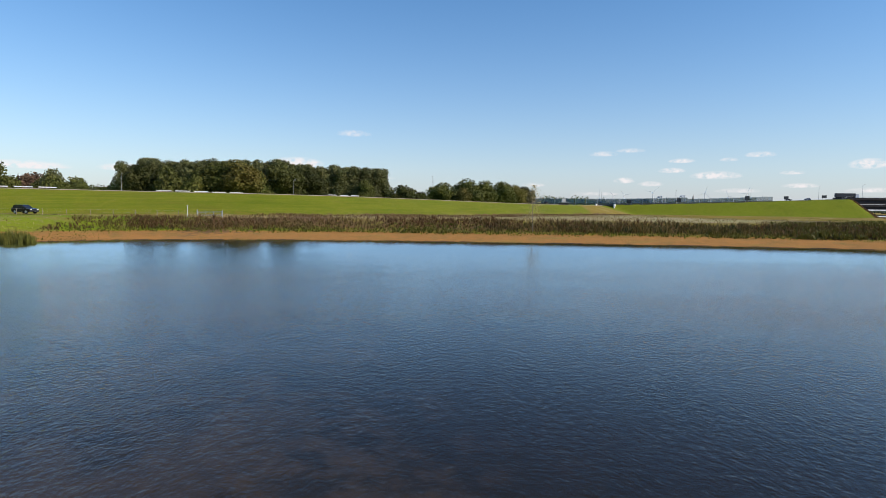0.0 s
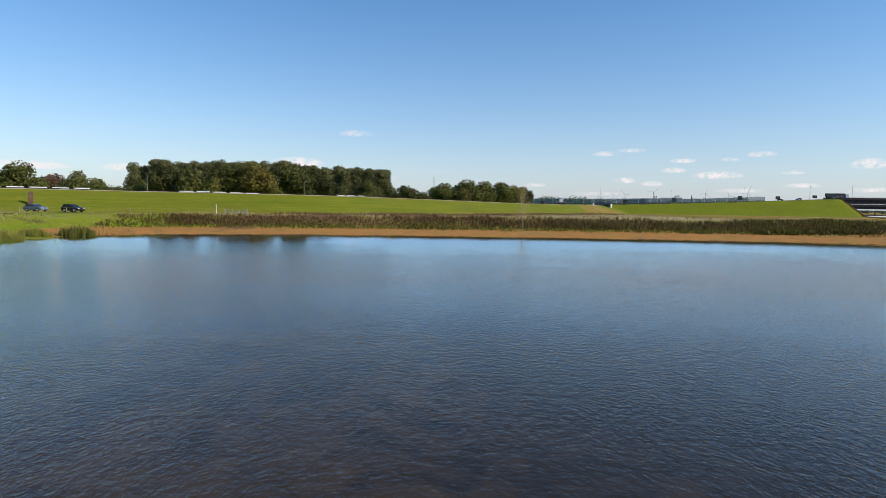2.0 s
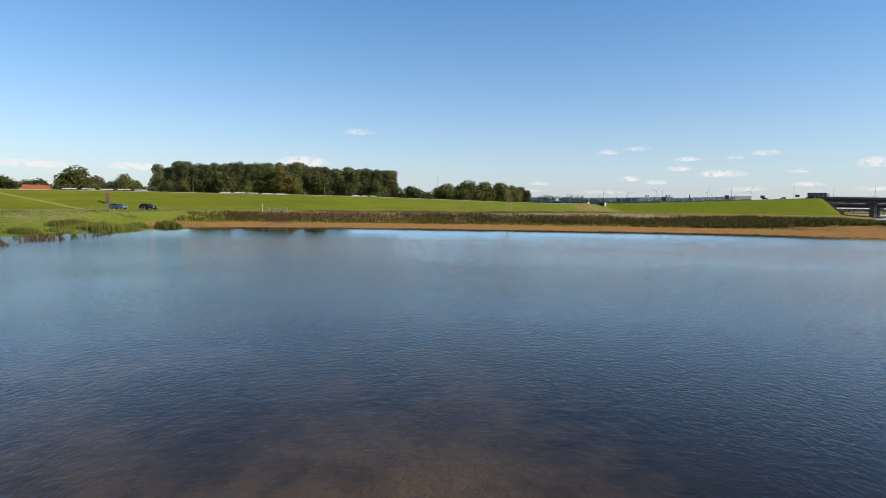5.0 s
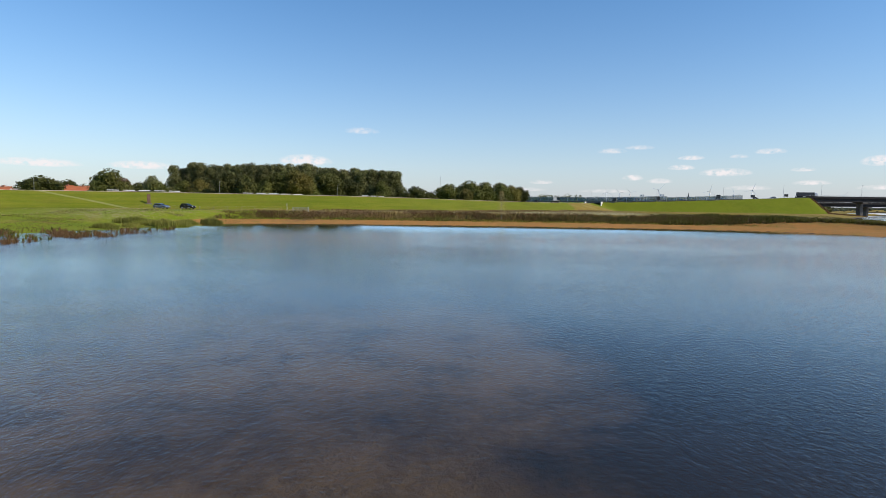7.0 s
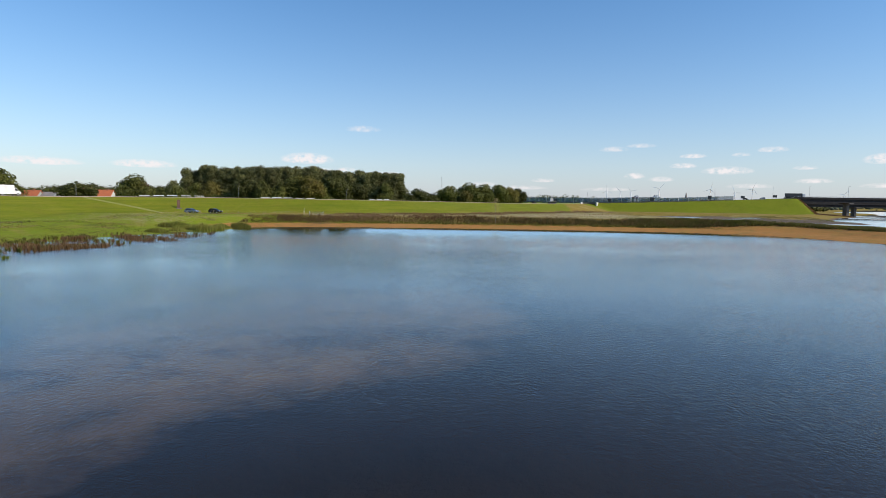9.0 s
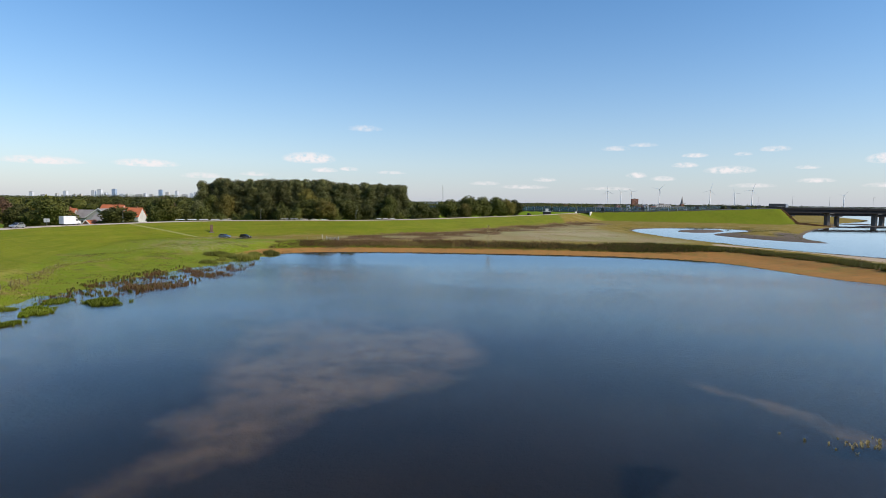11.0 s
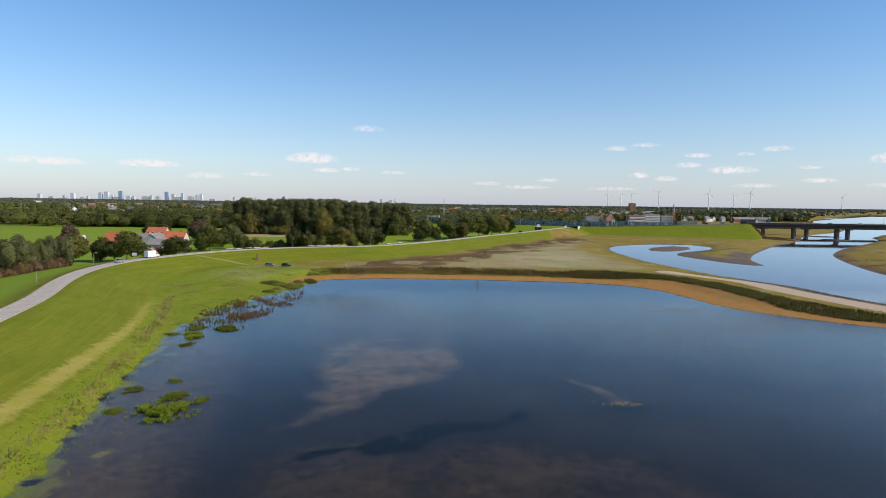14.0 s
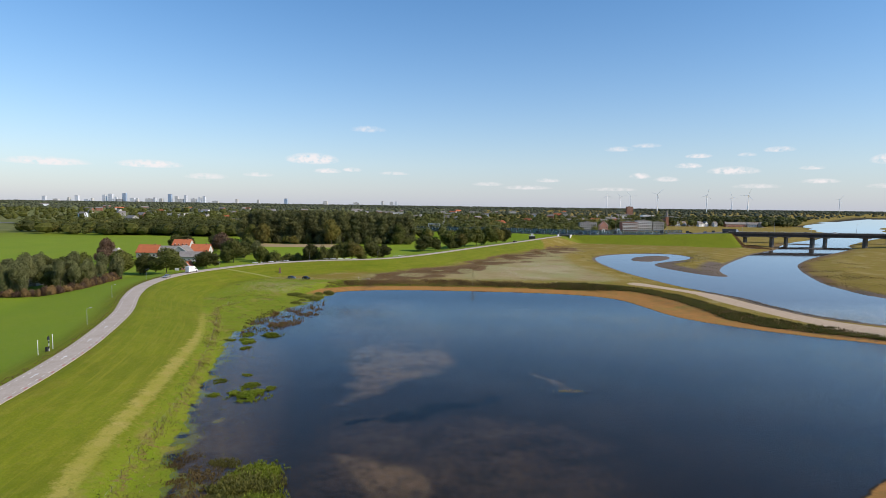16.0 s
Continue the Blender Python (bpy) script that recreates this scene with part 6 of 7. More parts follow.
house("gabled_barn", on_ground(-184, 200), 13, 12, 4.2, 4.4, M_GREYWALL, M_SLATE, "grey gabled barn with white gable trim", along=False, windows=((1.2, 1.4, 1.4, 3), (4.6, 1.0, 1.0, 1)), chimney=False, trim=M_WHITE)
house("front_barn", on_ground(-169.5, 181), 16, 9, 3.1, 3.0, M_GREYWALL, M_SLATE, "long low barn with a dark grey roof", windows=((0.9, 1.2, 1.2, 5),), chimney=False)
house("roadside_house", on_ground(-150, 131), 5.0, 6.5, 2.4, 2.5, M_PINK, M_TILE, "small pale red house with a white front beside the road", along=False, windows=((0.8, 1.0, 1.2, 2),), chimney=False, trim=M_WHITE)
house("brick_shed", on_ground(-237, 205), 11, 8, 3.0, 2.6, M_BRICK, M_SLATE, "brick shed with a grey roof at the meadow", windows=((1.0, 1.0, 0.9, 3),), chimney=False)
house("garden_shed", on_ground(-190, 58), 8, 5, 2.4, 1.8, M_GREYWALL, M_SLATE, "grey shed roof among the willows", windows=((0.9, 0.9, 0.8, 2),), chimney=False)
ob = thing("feed_silo", on_ground(-229, 199), "small white farm silo", "silo")
part("tank", rod((0, 0, 1.4), (0, 0, 6.0), 1.1, 1.1, 14), M_WHITE, ob)
part("cone", rod((0, 0, 6.0), (0, 0, 6.8), 1.1, 0.25, 14), M_WHITE, ob)
for k in range(4):
    part("leg", rod((0.9 * math.cos(k * 1.57 + 0.8), 0.9 * math.sin(k * 1.57 + 0.8), -0.3), (0.9 * math.cos(k * 1.57 + 0.8), 0.9 * math.sin(k * 1.57 + 0.8), 1.5), 0.07), M_STEEL, ob)


def block(name, x, y, w, d, h, wall, label, floors, cols, balconies=False, turn=0.0, category="building"):
    """A flat-roofed block with a parapet and rows of windows."""
    ob = thing(name, on_ground(x, y, turn), label, category)
    part("wall", boxes((-w / 2, w / 2, -d / 2, d / 2, -2, h)), wall, ob)
    part("roof", boxes((-w / 2 - 0.2, w / 2 + 0.2, -d / 2 - 0.2, d / 2 + 0.2, h, h + 0.5), (-w * 0.15, w * 0.1, -d * 0.2, d * 0.2, h + 0.5, h + 2.2)), M_SLATE, ob)
    for k in range(floors):
        z = 1.0 + (h - 1.2) * k / floors
        window_row(ob, cols, -w / 2 + 0.5, w / 2 - 0.5, -d / 2, z, min(1.9, w / cols * 0.62), min(1.8, h / floors * 0.6))
        if balconies and k:
            part("balcony", boxes((-w * 0.46, w * 0.46, -d / 2 - 1.5, -d / 2 - 0.1, z - 0.75, z - 0.55), (-w * 0.46, w * 0.46, -d / 2 - 1.55, -d / 2 - 1.45, z - 0.55, z + 0.3)), M_WHITE, ob, "white balcony")
    return ob


block("apartment_building", 302, 790, 26, 14, 15, M_BRICK, "brick apartment block with white balconies", 6, 8, True)
block("apartment_building", 330, 800, 24, 14, 17, M_PALEWALL, "pale apartment block with white balconies", 6, 7, True)
block("apartment_building", 356, 805, 18, 13, 15, M_GREYWALL, "grey apartment block behind the motorway", 5, 5)
block("office_building", 236, 800, 28, 14, 13, M_GREYWALL, "low dark grey office block", 4, 8)
house("town_house", on_ground(257, 780), 14, 11, 9, 7, M_PINK, M_TILE, "tall town house with a red roof", along=False, windows=((1, 1.3, 1.7, 4), (4.6, 1.3, 1.7, 4)), trim=M_WHITE)
block("tower_block", 690, 2080, 22, 18, 40, M_BRICK, "brown tower block far behind the town", 9, 5)
block("industrial_hall", 560, 1760, 44, 30, 12, M_WHITE, "long white industrial hall", 2, 10)
block("industrial_hall", 660, 1780, 38, 30, 14, M_WHITE, "white industrial hall behind the town", 2, 8)
block("industrial_hall", 730, 1750, 60, 30, 9, M_PALEWALL, "pale industrial hall behind the town", 1, 12)
block("industrial_hall", -220, 1500, 46, 24, 9, M_PALEWALL, "pale hall among trees", 1, 9)
block("industrial_hall", -160, 1620, 30, 24, 14, M_WHITE, "white hall among trees", 2, 6)
block("greenhouse", -620, 1150, 40, 20, 5, M_HAZEWALL, "pale greenhouse beyond the meadows", 1, 12)
block("greenhouse", -760, 1420, 60, 24, 6, M_PALEWALL, "pale greenhouse beyond the woods", 1, 14)
ob = thing("church", on_ground(470, 1080), "church with a pointed spire", "church")
part("nave", prism([(-6, -1), (6, -1), (6, 9), (0, 16), (-6, 9)], 0, 24), M_BRICK, ob)
part("tower", boxes((-3, 3, -6, 0, -1, 20)), M_BRICK, ob)
part("spire", rod((0, -3, 20), (0, -3, 36), 3.4, 0.1, 8), M_SLATE, ob)
for k in range(11):
    house("row_house", on_ground(604 + 8.4 * k, 1088 + 1.2 * k, 4), 8.2, 9, 6.0, 4.2, M_BRICK, M_SLATE, "dark brick row house with a grey roof", windows=((1, 1.2, 1.4, 3), (3.7, 1.2, 1.3, 3)))
for k in range(7):
    house("gabled_house", on_ground(478 + 17 * k, 1092 + 8 * (k % 2), 12), 8, 9, 6.5, 4.5, M_WHITE if k % 3 else M_PALEWALL, M_SLATE, "pale gabled town house before dark trees", along=k % 2 == 0, windows=((1, 1.2, 1.4, 3), (3.7, 1.2, 1.3, 3)))
tr = random.Random(5)
for k in range(46):
    x, y = tr.uniform(215, 700), tr.uniform(820, 1320)
    if k > 30:
        x, y = tr.uniform(430, 640), tr.uniform(1000, 1200)
    if y < 1085 and x > 0.36 * (y + 210):
        y += 260
    if float(ring_distance(np.array([x]), np.array([y]), RIVER)[0]) < 30:
        continue
    house("town_house", on_ground(x, y, tr.uniform(-30, 30)), tr.uniform(9, 20), 9, tr.uniform(5, 7), tr.uniform(3, 4.5), tr.choice((M_BRICK, M_PALEWALL, M_WHITE, M_GREYWALL)),
          tr.choice((M_TILE, M_SLATE, M_SLATE)), "terraced town house among trees", along=tr.random() < 0.7, windows=((1, 1.2, 1.4, 3), (3.7, 1.2, 1.3, 3)))

# ---- the city on the horizon ----
SKYLINE = [(74, 9, 347, 0), (133, 10, 346, 0), (118, 6, 350, 1), (160, 5, 351, 1), (182, 9, 345, 0), (193, 11, 343.5, 0), (203, 6, 349, 0), (218, 10, 342.5, 2), (232, 12, 351, 0), (241, 5, 351, 1),
           (262, 20, 352, 1), (272, 6, 350, 0), (283, 9, 352, 1), (299, 9, 344, 2), (311, 9, 348, 1), (327, 6, 346, 0), (341, 14, 352, 1), (352, 6, 350, 0), (360, 7, 348, 0), (418, 6, 353, 1), (456, 5, 354, 1),
           (505, 8, 352, 2), (676, 6, 357, 1), (692, 9, 358, 1), (700, 6, 357.5, 0), (25, 12, 353, 1), (95, 14, 352, 1), (150, 12, 353, 0), (210, 22, 353, 1), (318, 14, 353, 1), (380, 16, 356, 1), (575, 12, 357, 1), (630, 16, 359, 1)]
for px, wide, top, kind in SKYLINE:
    x = 2.8 + (px - 797) * 4.41
    level = 42 + (363 + (px - 784) * 0.0136 - top) * 4.41
    base = ground_at(x, 4400)
    w = wide * 4.41 * 0.62
    block("city_tower", x, 4400, w, 24, max(12, level - base), (M_HAZEWALL, M_PALEWALL, M_BLUEWALL)[kind], ("city tower on the horizon, paled by haze in its wall colour", "light city block on the horizon", "blue glass city tower on the horizon")[kind],
          max(2, int((level - base) / 14)), max(2, int(w / 9)), category="tower")

# ---- wind turbines ----
blade = []
for k in range(3):
    bm = prism([(-0.6, 1.5), (0.6, 1.5), (0.8, 9), (0.2, 40), (-0.15, 40), (-0.7, 8)], -0.3, 0.3)
    bmesh.ops.rotate(bm, verts=bm.verts, matrix=Matrix.Rotation(k * 2.0944, 3, "Y"))
    blade.append(made("blade", bm, M_TURBINE))
tower_mesh = made("tower", rod((0, 0, -3), (0, 0, 92), 3.0, 2.0, 12), M_TURBINE)
nac_mesh = made("nacelle", boxes((-1.9, 1.9, -3.0, 7.5, 90.6, 94.2), bevel=0.6), M_TURBINE)
hub_mesh = made("hub", rod((0, -5.2, 92.4), (0, -3.0, 92.4), 0.9, 1.9, 12), M_TURBINE)
for px, top, dist in ((1077, 347, 4300), (1100, 349, 4300), (1118, 348, 4200), (1165, 344.5, 3900), (1251, 347, 3600), (1295, 350, 4300), (1323, 346, 3700), (1482, 354, 4400)):
    k = (dist + 210) / 1045
    x = 2.8 + (px - 803) * k
    base = ground_at(x, dist)
    hub = 42 + (363 + (px - 784) * 0.0136 - top) * k
    sc = (hub - base) / 92
    ob = thing("wind_turbine", Matrix.LocRotScale((x, dist, base), Euler((0, 0, radians(-20))), (sc, sc, sc)), "white three-bladed wind turbine on the horizon", "wind turbine", "wind turbines")
    part("tower", tower_mesh, None, ob)
    part("nacelle", nac_mesh, None, ob)
    rotor = part("hub", hub_mesh, None, ob)
    turn = Matrix.Translation((0, -4.0, 92.4)) @ Matrix.Rotation(px * 0.7, 4, "Y")
    for me in blade:
        b = part("blade", me, None, ob)
        b.matrix_local = turn


# ---- vehicles ----
def car(name, m, paint, label, length=4.3, tall=1.5, estate=False):
    ob = thing(name, m, label, "car")
    h = length / 2
    low = prism([(-h, 0.35), (-h + 0.1, 0.28), (h - 0.15, 0.28), (h, 0.45), (h - 0.03, 0.72), (h - 0.25, 0.86), (h - 1.15, 0.98), (-h + 0.1, 1.0), (-h, 0.8)], -0.87, 0.87, 0.05)
    part("body", low, paint, ob)
    back = -h + (0.12 if estate else 0.35)
    cab = prism([(back, 0.96), (back + 0.25, tall - 0.08), (back + 0.5, tall), (h - 2.1, tall), (h - 1.9, tall - 0.05), (h - 1.05, 0.96)], -0.74, 0.74, 0.06)
    part("cabin", cab, paint, ob)
    part("windscreen", prism([(h - 1.86, tall - 0.1), (h - 1.16, 1.0), (h - 1.10, 1.0), (h - 1.80, tall - 0.08)], -0.66, 0.66), M_GLASS, ob)
    part("rear_window", prism([(back + 0.04, 1.06), (back + 0.22, tall - 0.12), (back + 0.18, tall - 0.12), (back, 1.06)], -0.62, 0.62), M_GLASS, ob)
    for s in (-1, 1):
        part("side_window", prism([(back + 0.3, 1.02), (back + 0.45, tall - 0.1), (h - 2.0, tall - 0.1), (h - 1.35, 1.02)], s * 0.742 - 0.012, s * 0.742 + 0.012), M_GLASS, ob)
        part("headlight", boxes((h - 0.14, h - 0.02, s * 0.62 - 0.18, s * 0.62 + 0.18, 0.62, 0.76), bevel=0.02), M_LAMP, ob)
        part("tail_light", boxes((-h - 0.02, -h + 0.06, s * 0.7 - 0.12, s * 0.7 + 0.12, 0.7, 0.95), bevel=0.02), M_TAIL, ob)
        for u in (-h + 0.8, h - 0.85):
            tyre = part("wheel", rod((u, s * 0.9, 0.32), (u, s * 0.70, 0.32), 0.32, 0.32, 18), M_BLACK, ob)
            part("rim", rod((u, s * 0.915, 0.32), (u, s * 0.88, 0.32), 0.2, 0.2, 12), M_STEEL, tyre)
    return ob


def van(name, m, label):
    ob = thing(name, m, label, "van")
    part("body", boxes((-3.2, 1.2, -1.05, 1.05, 0.45, 3.0), bevel=0.07), M_WHITE, ob, "white box body")
    part("cab", prism([(1.2, 0.45), (3.1, 0.45), (3.15, 1.1), (2.5, 1.35), (1.75, 2.2), (1.2, 2.3)], -0.98, 0.98, 0.06), M_WHITE, ob)
    part("windscreen", prism([(2.46, 1.42), (1.80, 2.16), (1.86, 2.2), (2.52, 1.44)], -0.85, 0.85), M_GLASS, ob)
    for s in (-1, 1):
        part("side_window", prism([(1.35, 1.4), (1.35, 2.05), (1.72, 2.05), (2.25, 1.4)], s * 0.985 - 0.012, s * 0.985 + 0.012), M_GLASS, ob)
        part("headlight", boxes((3.06, 3.17, s * 0.72 - 0.15, s * 0.72 + 0.15, 0.8, 1.02), bevel=0.02), M_LAMP, ob)
        for u in (-2.2, 2.2):
            tyre = part("wheel", rod((u, s * 1.0, 0.38), (u, s * 0.76, 0.38), 0.38, 0.38, 18), M_BLACK, ob)
            part("rim", rod((u, s * 1.012, 0.38), (u, s * 0.98, 0.38), 0.22, 0.22, 12), M_STEEL, tyre)
    return ob


def lorry(name, m, paint, label):
    ob = thing(name, m, label, "lorry")
    part("trailer", boxes((-8.0, 5.2, -1.25, 1.25, 1.1, 4.0), bevel=0.06), paint, ob)
    part("cab", prism([(5.5, 0.6), (7.7, 0.6), (7.75, 2.0), (7.4, 3.5), (5.5, 3.7)], -1.2, 1.2, 0.08), M_WHITE, ob)
    part("windscreen", prism([(7.74, 2.1), (7.45, 3.3), (7.5, 3.3), (7.79, 2.1)], -1.05, 1.05), M_GLASS, ob)
    part("chassis", boxes((-7.6, 7.2, -0.5, 0.5, 0.7, 1.1)), M_BLACK, ob)
    for u in (-6.8, -5.5, -4.2, 4.6, 6.6):
        for s in (-1, 1):
            part("wheel", rod((u, s * 1.2, 0.5), (u, s * 0.85, 0.5), 0.5, 0.5, 14), M_BLACK, ob)
    return ob


car("parked_car", on_ground(-78.5, 91.6, -12, 0.14), M_CARBLUE, "blue-grey estate car parked on the gravel track", 4.0, 1.42, True)
car("parked_car", on_ground(-70.8, 90.6, -14, 0.14), M_CARDARK, "dark brown off-road car parked on the gravel track", 3.9, 1.5, True)
van("delivery_van", pose(-123.4, 76.0, 7.66, 0, 0, 73), "white box van driving on the dike road")
car("silver_car", pose(-125.6, 55, 7.54, 0, 0, -92), M_CARSILVER, "silver car driving on the dike road", 4.3, 1.5)
car("dark_car", pose(62, 333, 8.68, 0, 0, 60), M_CARDARK, "dark car driving on the dike road", 4.4, 1.6, True)
for x, off, kind, paint in ((302, 4, "lorry", M_SIGNBLUE), (262, 4, "car", M_CARDARK), (226, -4, "car", M_WHITE), (160, 4, "lorry", M_CARBLUE), (110, -4, "car", M_CARSILVER), (280, -5, "car", M_CARBLUE), (205, 4, "car", M_CARSILVER)):
    y, z, turn, side = line_at(HIGHWAY, min(x, 296))
    z = z if x < 297 else 16.6
    m = pose(x, y - off, z + 0.17, 0, 0, turn + (180 if off < 0 else 0))
    if kind == "lorry":
        lorry("lorry", m, paint, "dark lorry on the motorway embankment")
    else:
        car("motorway_car", m, paint, "small car on the motorway embankment")
for x, yy, paint in ((380, 422, M_CARDARK), (470, 422, M_CARDARK), (505, 429, M_CARBLUE), (415, 429, M_WHITE)):
    car("motorway_car", pose(x, yy, 16.92, 0, 0, 0), paint, "small car crossing the motorway bridge", 4.4, 1.6)

# ---- the slab by the track, fences, rails and posts ----
ob = thing("steel_slab", on_ground(-88.6, 105, 30), "upright rusty steel memorial slab on the dike slope", "memorial")
part("slab", boxes((-0.45, 0.45, -0.3, 0.3, -0.3, 2.85), bevel=0.03), M_CORTEN, ob)
part("base", boxes((-0.9, 0.9, -0.6, 0.6, -0.4, 0.12), bevel=0.02), M_CONCRETE, ob)
rail_mesh = made("rail", boxes((-1.75, 1.75, -0.05, 0.05, 0.50, 0.70), bevel=0.02), M_WHITE)
post_mesh = made("post", boxes((-0.09, 0.09, -0.09, 0.09, -0.4, 0.62)), M_GIRDER)
for a, b in (((-107.5, 115.2), (-90, 130.2)), ((-74, 143.2), (-54, 153.0)), ((-34.5, 168), (-26, 180))):
    a, b = Vector(a), Vector(b)
    n = int((b - a).length / 4.1)
    turn = math.degrees(math.atan2((b - a).y, (b - a).x))
    for k in range(n):
        p = a + (b - a) * ((k + 0.5) / n)
        ob = thing("guard_rail", pose(p.x, p.y, max(ground_at(p.x, p.y), 7.6), 0, 0, turn), "short white guard rail on dark posts beside the dike road", "guard rail", "white guard rails")
        part("rail", rail_mesh, None, ob)
        for u in (-1.3, 1.3):
            part("post", post_mesh, None, ob).location = (u, 0.09, 0)
stake = made("post", rod((0, 0, -0.4), (0, 0, 1.05), 0.045, 0.04, 6), M_WOODPOST)
old_stake = made("post", rod((0, 0, -0.4), (0, 0, 1.0), 0.04, 0.035, 6), M_BARK)


def wire_fence(name, line, gap, label, stake):
    """Wooden posts with two wires along a line."""
    p = np.array(line)
    ob = thing(name, pose(0, 0, 0), label, "fence")
    run = np.r_[0, np.cumsum(np.linalg.norm(np.diff(p, axis=0), axis=1))]
    tops = []
    for q in np.arange(0, run[-1], gap):
        x, y = np.interp(q, run, p[:, 0]), np.interp(q, run, p[:, 1])
        z = ground_at(x, y)
        part("post", stake, None, ob).location = (x, y, z)
        tops.append((x, y, z))
    for h in (0.55, 1.0):
        bm = bmesh.new()
        for a, b in zip(tops, tops[1:]):
            rod((a[0], a[1], a[2] + h), (b[0], b[1], b[2] + h), 0.004, sides=4, bm=bm)
        part("wire", bm, M_STEEL, ob)


wire_fence("bank_fence", curve_through([(-80, 83), (-68, 89), (-55, 91.5), (-43, 92)], 5)[:, :2], 3.6, "post and wire fence along the pond bank", stake)
wire_fence("dike_fence", FENCE[:, :2], 4.5, "overgrown post and wire fence at the foot of the dike", old_stake)
ob = thing("field_gate", on_ground(-42.3, 91.8, 3), "low galvanised steel field gate beside a white post", "gate")
bm = bmesh.new()
for h in (0.3, 0.55, 0.8, 1.05):
    rod((0, 0, h), (3.9, 0, h), 0.03, sides=6, bm=bm)
for u in (0, 1.3, 2.6, 3.9):
    rod((u, 0, 0.25), (u, 0, 1.1), 0.035, sides=6, bm=bm)
part("gate_leaf", bm, M_STEEL, ob)
for u in (-0.15, 4.05):
    part("post", rod((u, 0, -0.4), (u, 0, 1.3), 0.08), M_STEEL, ob)
ob = thing("marker_post", on_ground(-44.0, 91.6), "white marker post by the field gate", "post")
part("pole", rod((0, 0, -0.3), (0, 0, 1.9), 0.06), M_WHITE, ob)
part("cap", boxes((-0.1, 0.1, -0.1, 0.1, 1.9, 2.02), bevel=0.02), M_WHITE, ob)
for x, y in ((-90.0, -79.5), (-90.2, -74.2)):
    ob = thing("marker_post", pose(x, y, ground_at(x, y)), "tall white marker post beside the dike road", "post")
    part("pole", rod((0, 0, -0.3), (0, 0, 3.3), 0.07), M_WHITE, ob)
    part("cap", boxes((-0.1, 0.1, -0.1, 0.1, 3.3, 3.42), bevel=0.02), M_WHITE, ob)
ob = thing("banded_sign_post", pose(-89.6, -76.4, ground_at(-89.6, -76.4)), "black and white banded sign post with a small bin", "sign post")
for k in range(6):
    part("band", rod((0, 0, 0.6 * k - (0.3 if not k else 0)), (0, 0, 0.6 * k + 0.6), 0.09), M_WHITE if k % 2 == 0 else M_BLACK, ob)
part("board", boxes((-0.28, 0.28, -0.14, -0.10, 2.6, 3.4), bevel=0.01), M_SIGNBLUE, ob)
part("bin", boxes((-0.75, -0.25, -0.25, 0.25, -0.1, 0.95), bevel=0.05), M_BLACK, ob, "black litter bin")
ob = thing("info_sign", pose(-129.8, 74, ground_at(-129.8, 74)), "white sign board on a post at the road bend", "sign")
part("post", rod((0, 0, -0.3), (0, 0, 2.2), 0.06), M_STEEL, ob)
part("board", boxes((-0.95, 0.95, -0.04, 0.04, 1.3, 2.5), bevel=0.02), M_WHITE, ob)
small_pole, small_arm = made("pole", rod((0, 0, -0.3), (0, 0, 4.6), 0.055, 0.04), M_STEEL), made("arm", rod((0, 0, 4.55), (0.9, 0, 4.75), 0.04), M_STEEL)
small_head = made("lantern", boxes((0.7, 1.35, -0.14, 0.14, 4.7, 4.82), bevel=0.04), M_HEAD)
for k in range(14, len(DIKE) - 60, 9):
    x, y, z = DIKE[k]
    d = DIKE[k + 1][:2] - DIKE[k - 1][:2]
    d /= np.linalg.norm(d)
    p = np.array((x, y)) + np.array((-d[1], d[0])) * 6.2
    if p[1] < -50:
        continue
    ob = thing("road_lamp", pose(p[0], p[1], ground_at(*p), 0, 0, math.degrees(math.atan2(d[1], d[0])) - 90), "slim grey road lamp with a white head beside the dike road", "street lamp", "dike road lamps")
    part("pole", small_pole, None, ob)
    part("arm", small_arm, None, ob)
    part("lantern", small_head, None, ob)

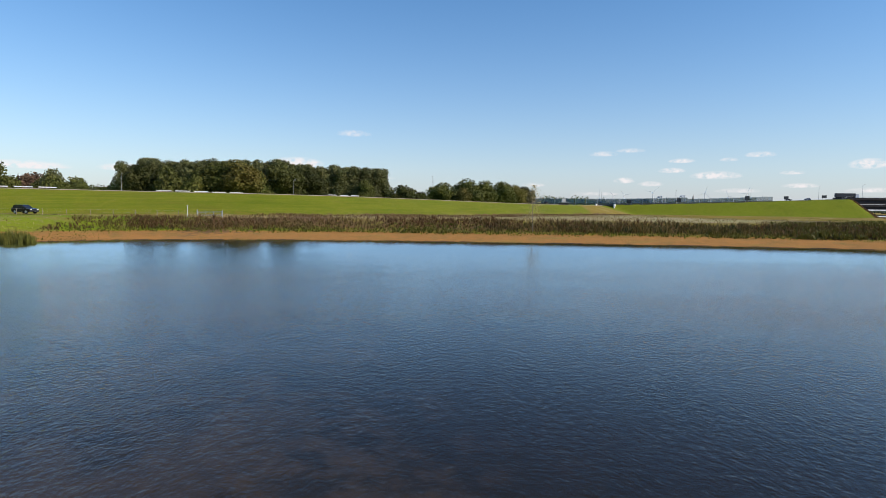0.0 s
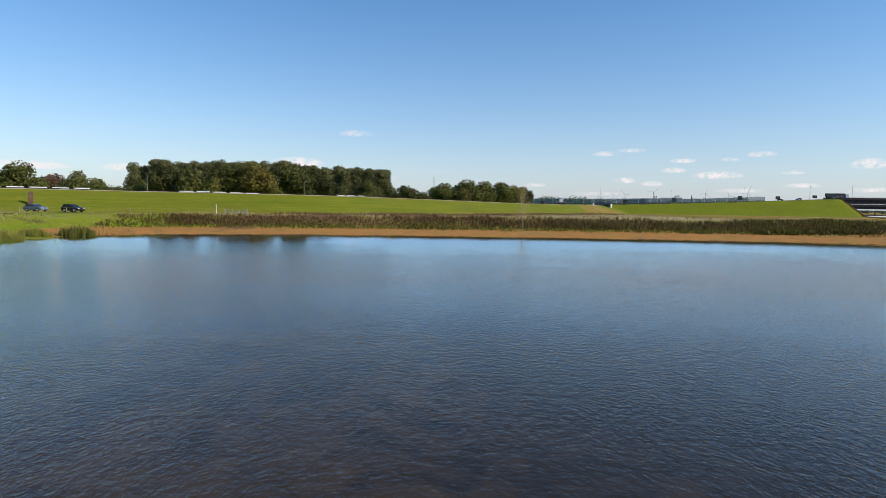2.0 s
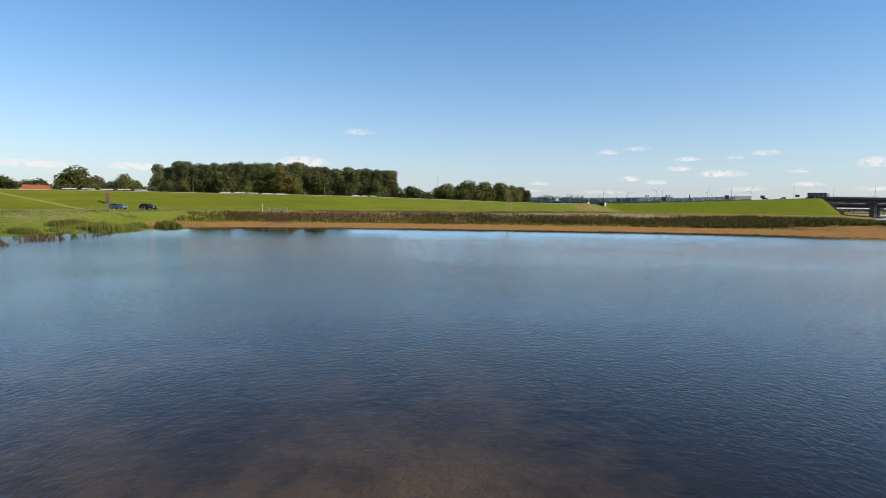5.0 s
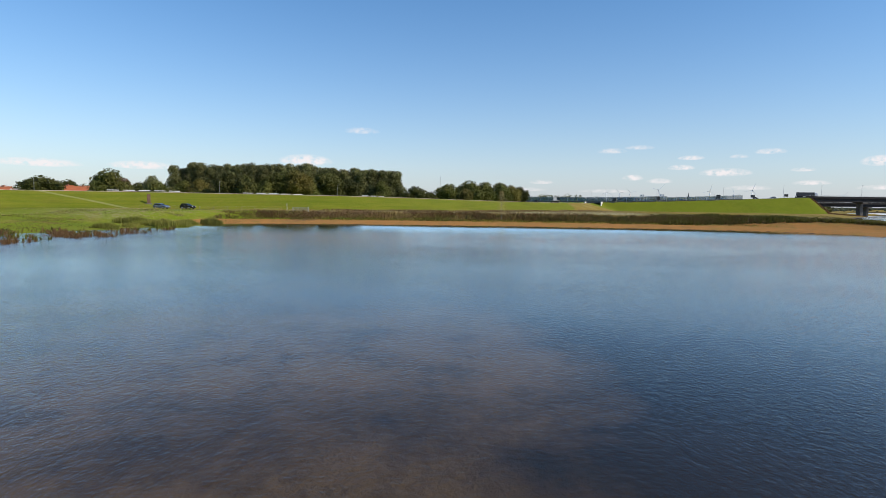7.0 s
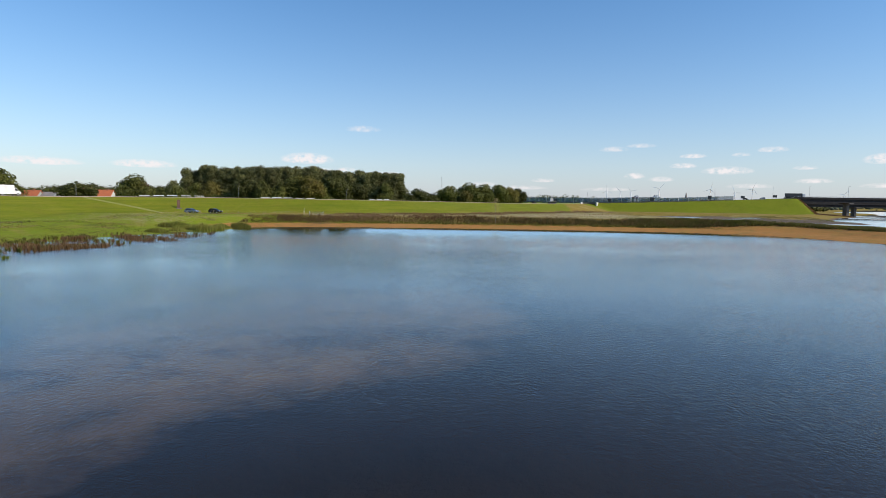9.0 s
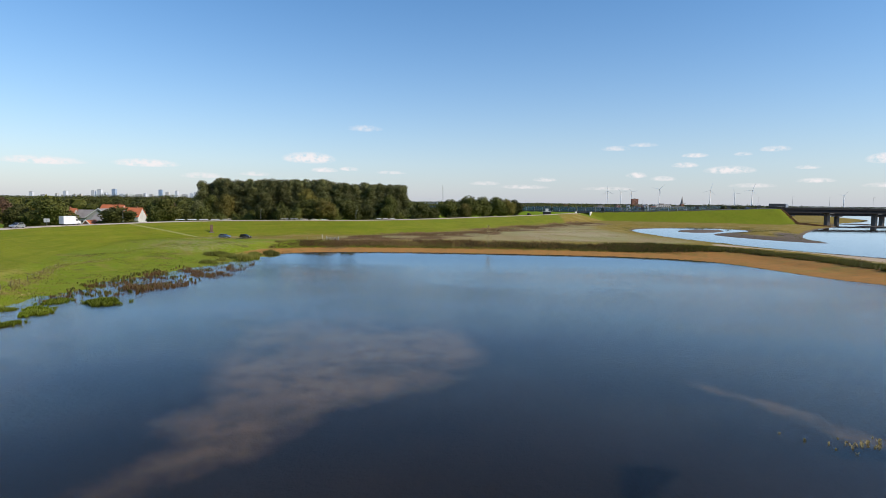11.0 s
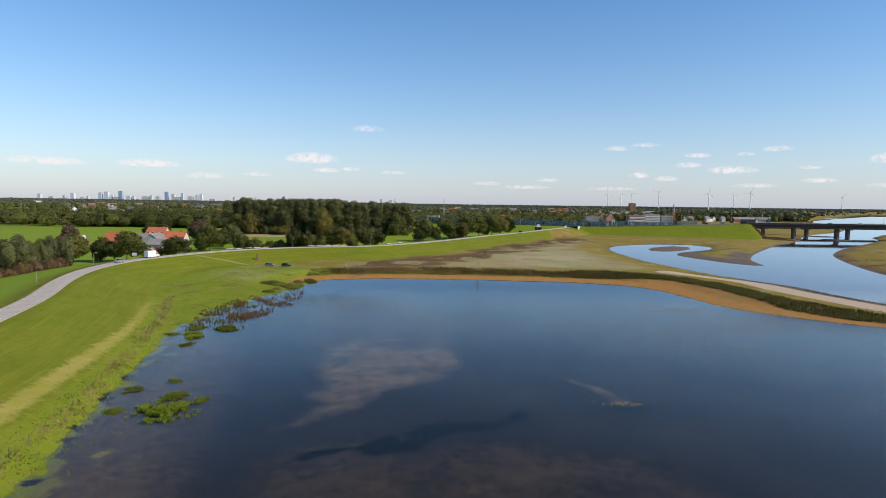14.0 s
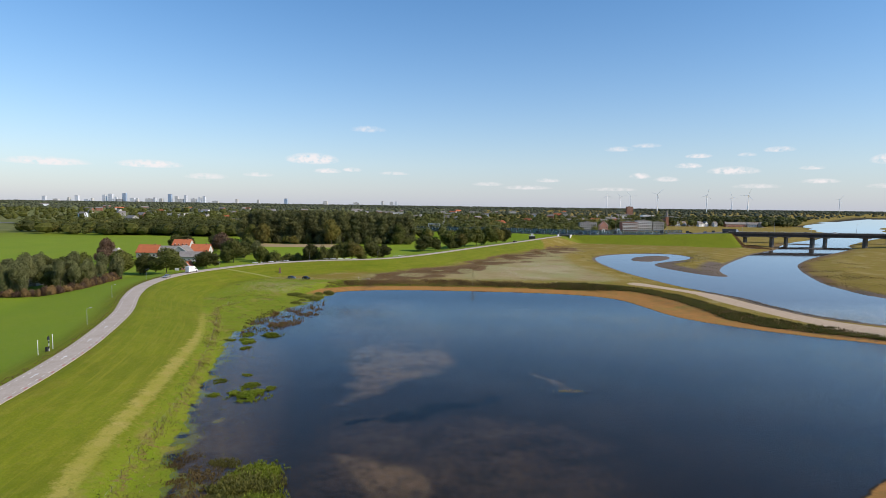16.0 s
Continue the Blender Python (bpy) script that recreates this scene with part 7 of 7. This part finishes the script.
# ---- paint on the dike road ----
road = bpy.data.objects["dike_road"]
dash, edge = made("dash", boxes((-0.55, 0.55, -0.07, 0.07, 0, 0.012)), M_PAINT), made("red_mark", boxes((-0.6, 0.6, -0.16, 0.16, 0, 0.012)), M_REDPAINT)
run = np.r_[0, np.cumsum(np.linalg.norm(np.diff(DIKE[:, :2], axis=0), axis=1))]
for q in np.arange(150, 330, 2.6):
    x, y, z = (np.interp(q, run, DIKE[:, c]) for c in range(3))
    x2, y2 = (np.interp(q + 1, run, DIKE[:, c]) for c in range(2))
    turn = math.atan2(y2 - y, x2 - x)
    for off, me in ((-1.75, dash), (1.75, dash)):
        b = part("dash" if me is dash else "red_mark", me, None, road)
        b.matrix_local = Matrix.Translation((x + math.sin(turn) * off, y - math.cos(turn) * off, z + 0.142)) @ Matrix.Rotation(turn, 4, "Z")
    if q < 240 and int(q / 2.6) % 2:
        b = part("red_mark", edge, None, road)
        b.matrix_local = Matrix.Translation((x + math.sin(turn) * 2.35, y - math.cos(turn) * 2.35, z + 0.136)) @ Matrix.Rotation(turn, 4, "Z")
arrow = made("arrow", prism([(-1.6, -0.12), (0.6, -0.12), (0.6, -0.4), (1.8, 0), (0.6, 0.4), (0.6, 0.12), (-1.6, 0.12)], 0, 0.012), M_PAINT)
for q in (205, 219, 236, 252):
    x, y, z = (np.interp(q, run, DIKE[:, c]) for c in range(3))
    x2, y2 = (np.interp(q + 1, run, DIKE[:, c]) for c in range(2))
    turn = math.atan2(y2 - y, x2 - x)
    b = part("arrow", arrow, None, road, "white painted road mark")
    b.matrix_local = Matrix.Translation((x, y, z + 0.17)) @ Matrix.Rotation(turn, 4, "Z") @ Matrix.Rotation(radians(90), 4, "X")

# ---- scattered roofs between the distant woods ----
fr = random.Random(8)
for k in range(90):
    y = fr.uniform(700, 2600)
    x = fr.uniform(-0.75, 0.35) * y
    if float(ring_distance(np.array([x]), np.array([y]), RIVER)[0]) < 40 or abs(float(nearest(np.array([x]), np.array([y]), HIGHWAY)[0][0])) < 40:
        continue
    w = fr.uniform(12, 34)
    house("far_house", on_ground(x, y, fr.uniform(-40, 40)), w, fr.uniform(9, 14), fr.uniform(6, 10), fr.uniform(3, 5), fr.choice((M_PALEWALL, M_GREYWALL, M_BRICK, M_HAZEWALL)), fr.choice((M_TILE, M_SLATE, M_SLATE, M_SLATE)),
          "far house between the distant woods", windows=((1, 1.6, 1.6, 3),), chimney=False)
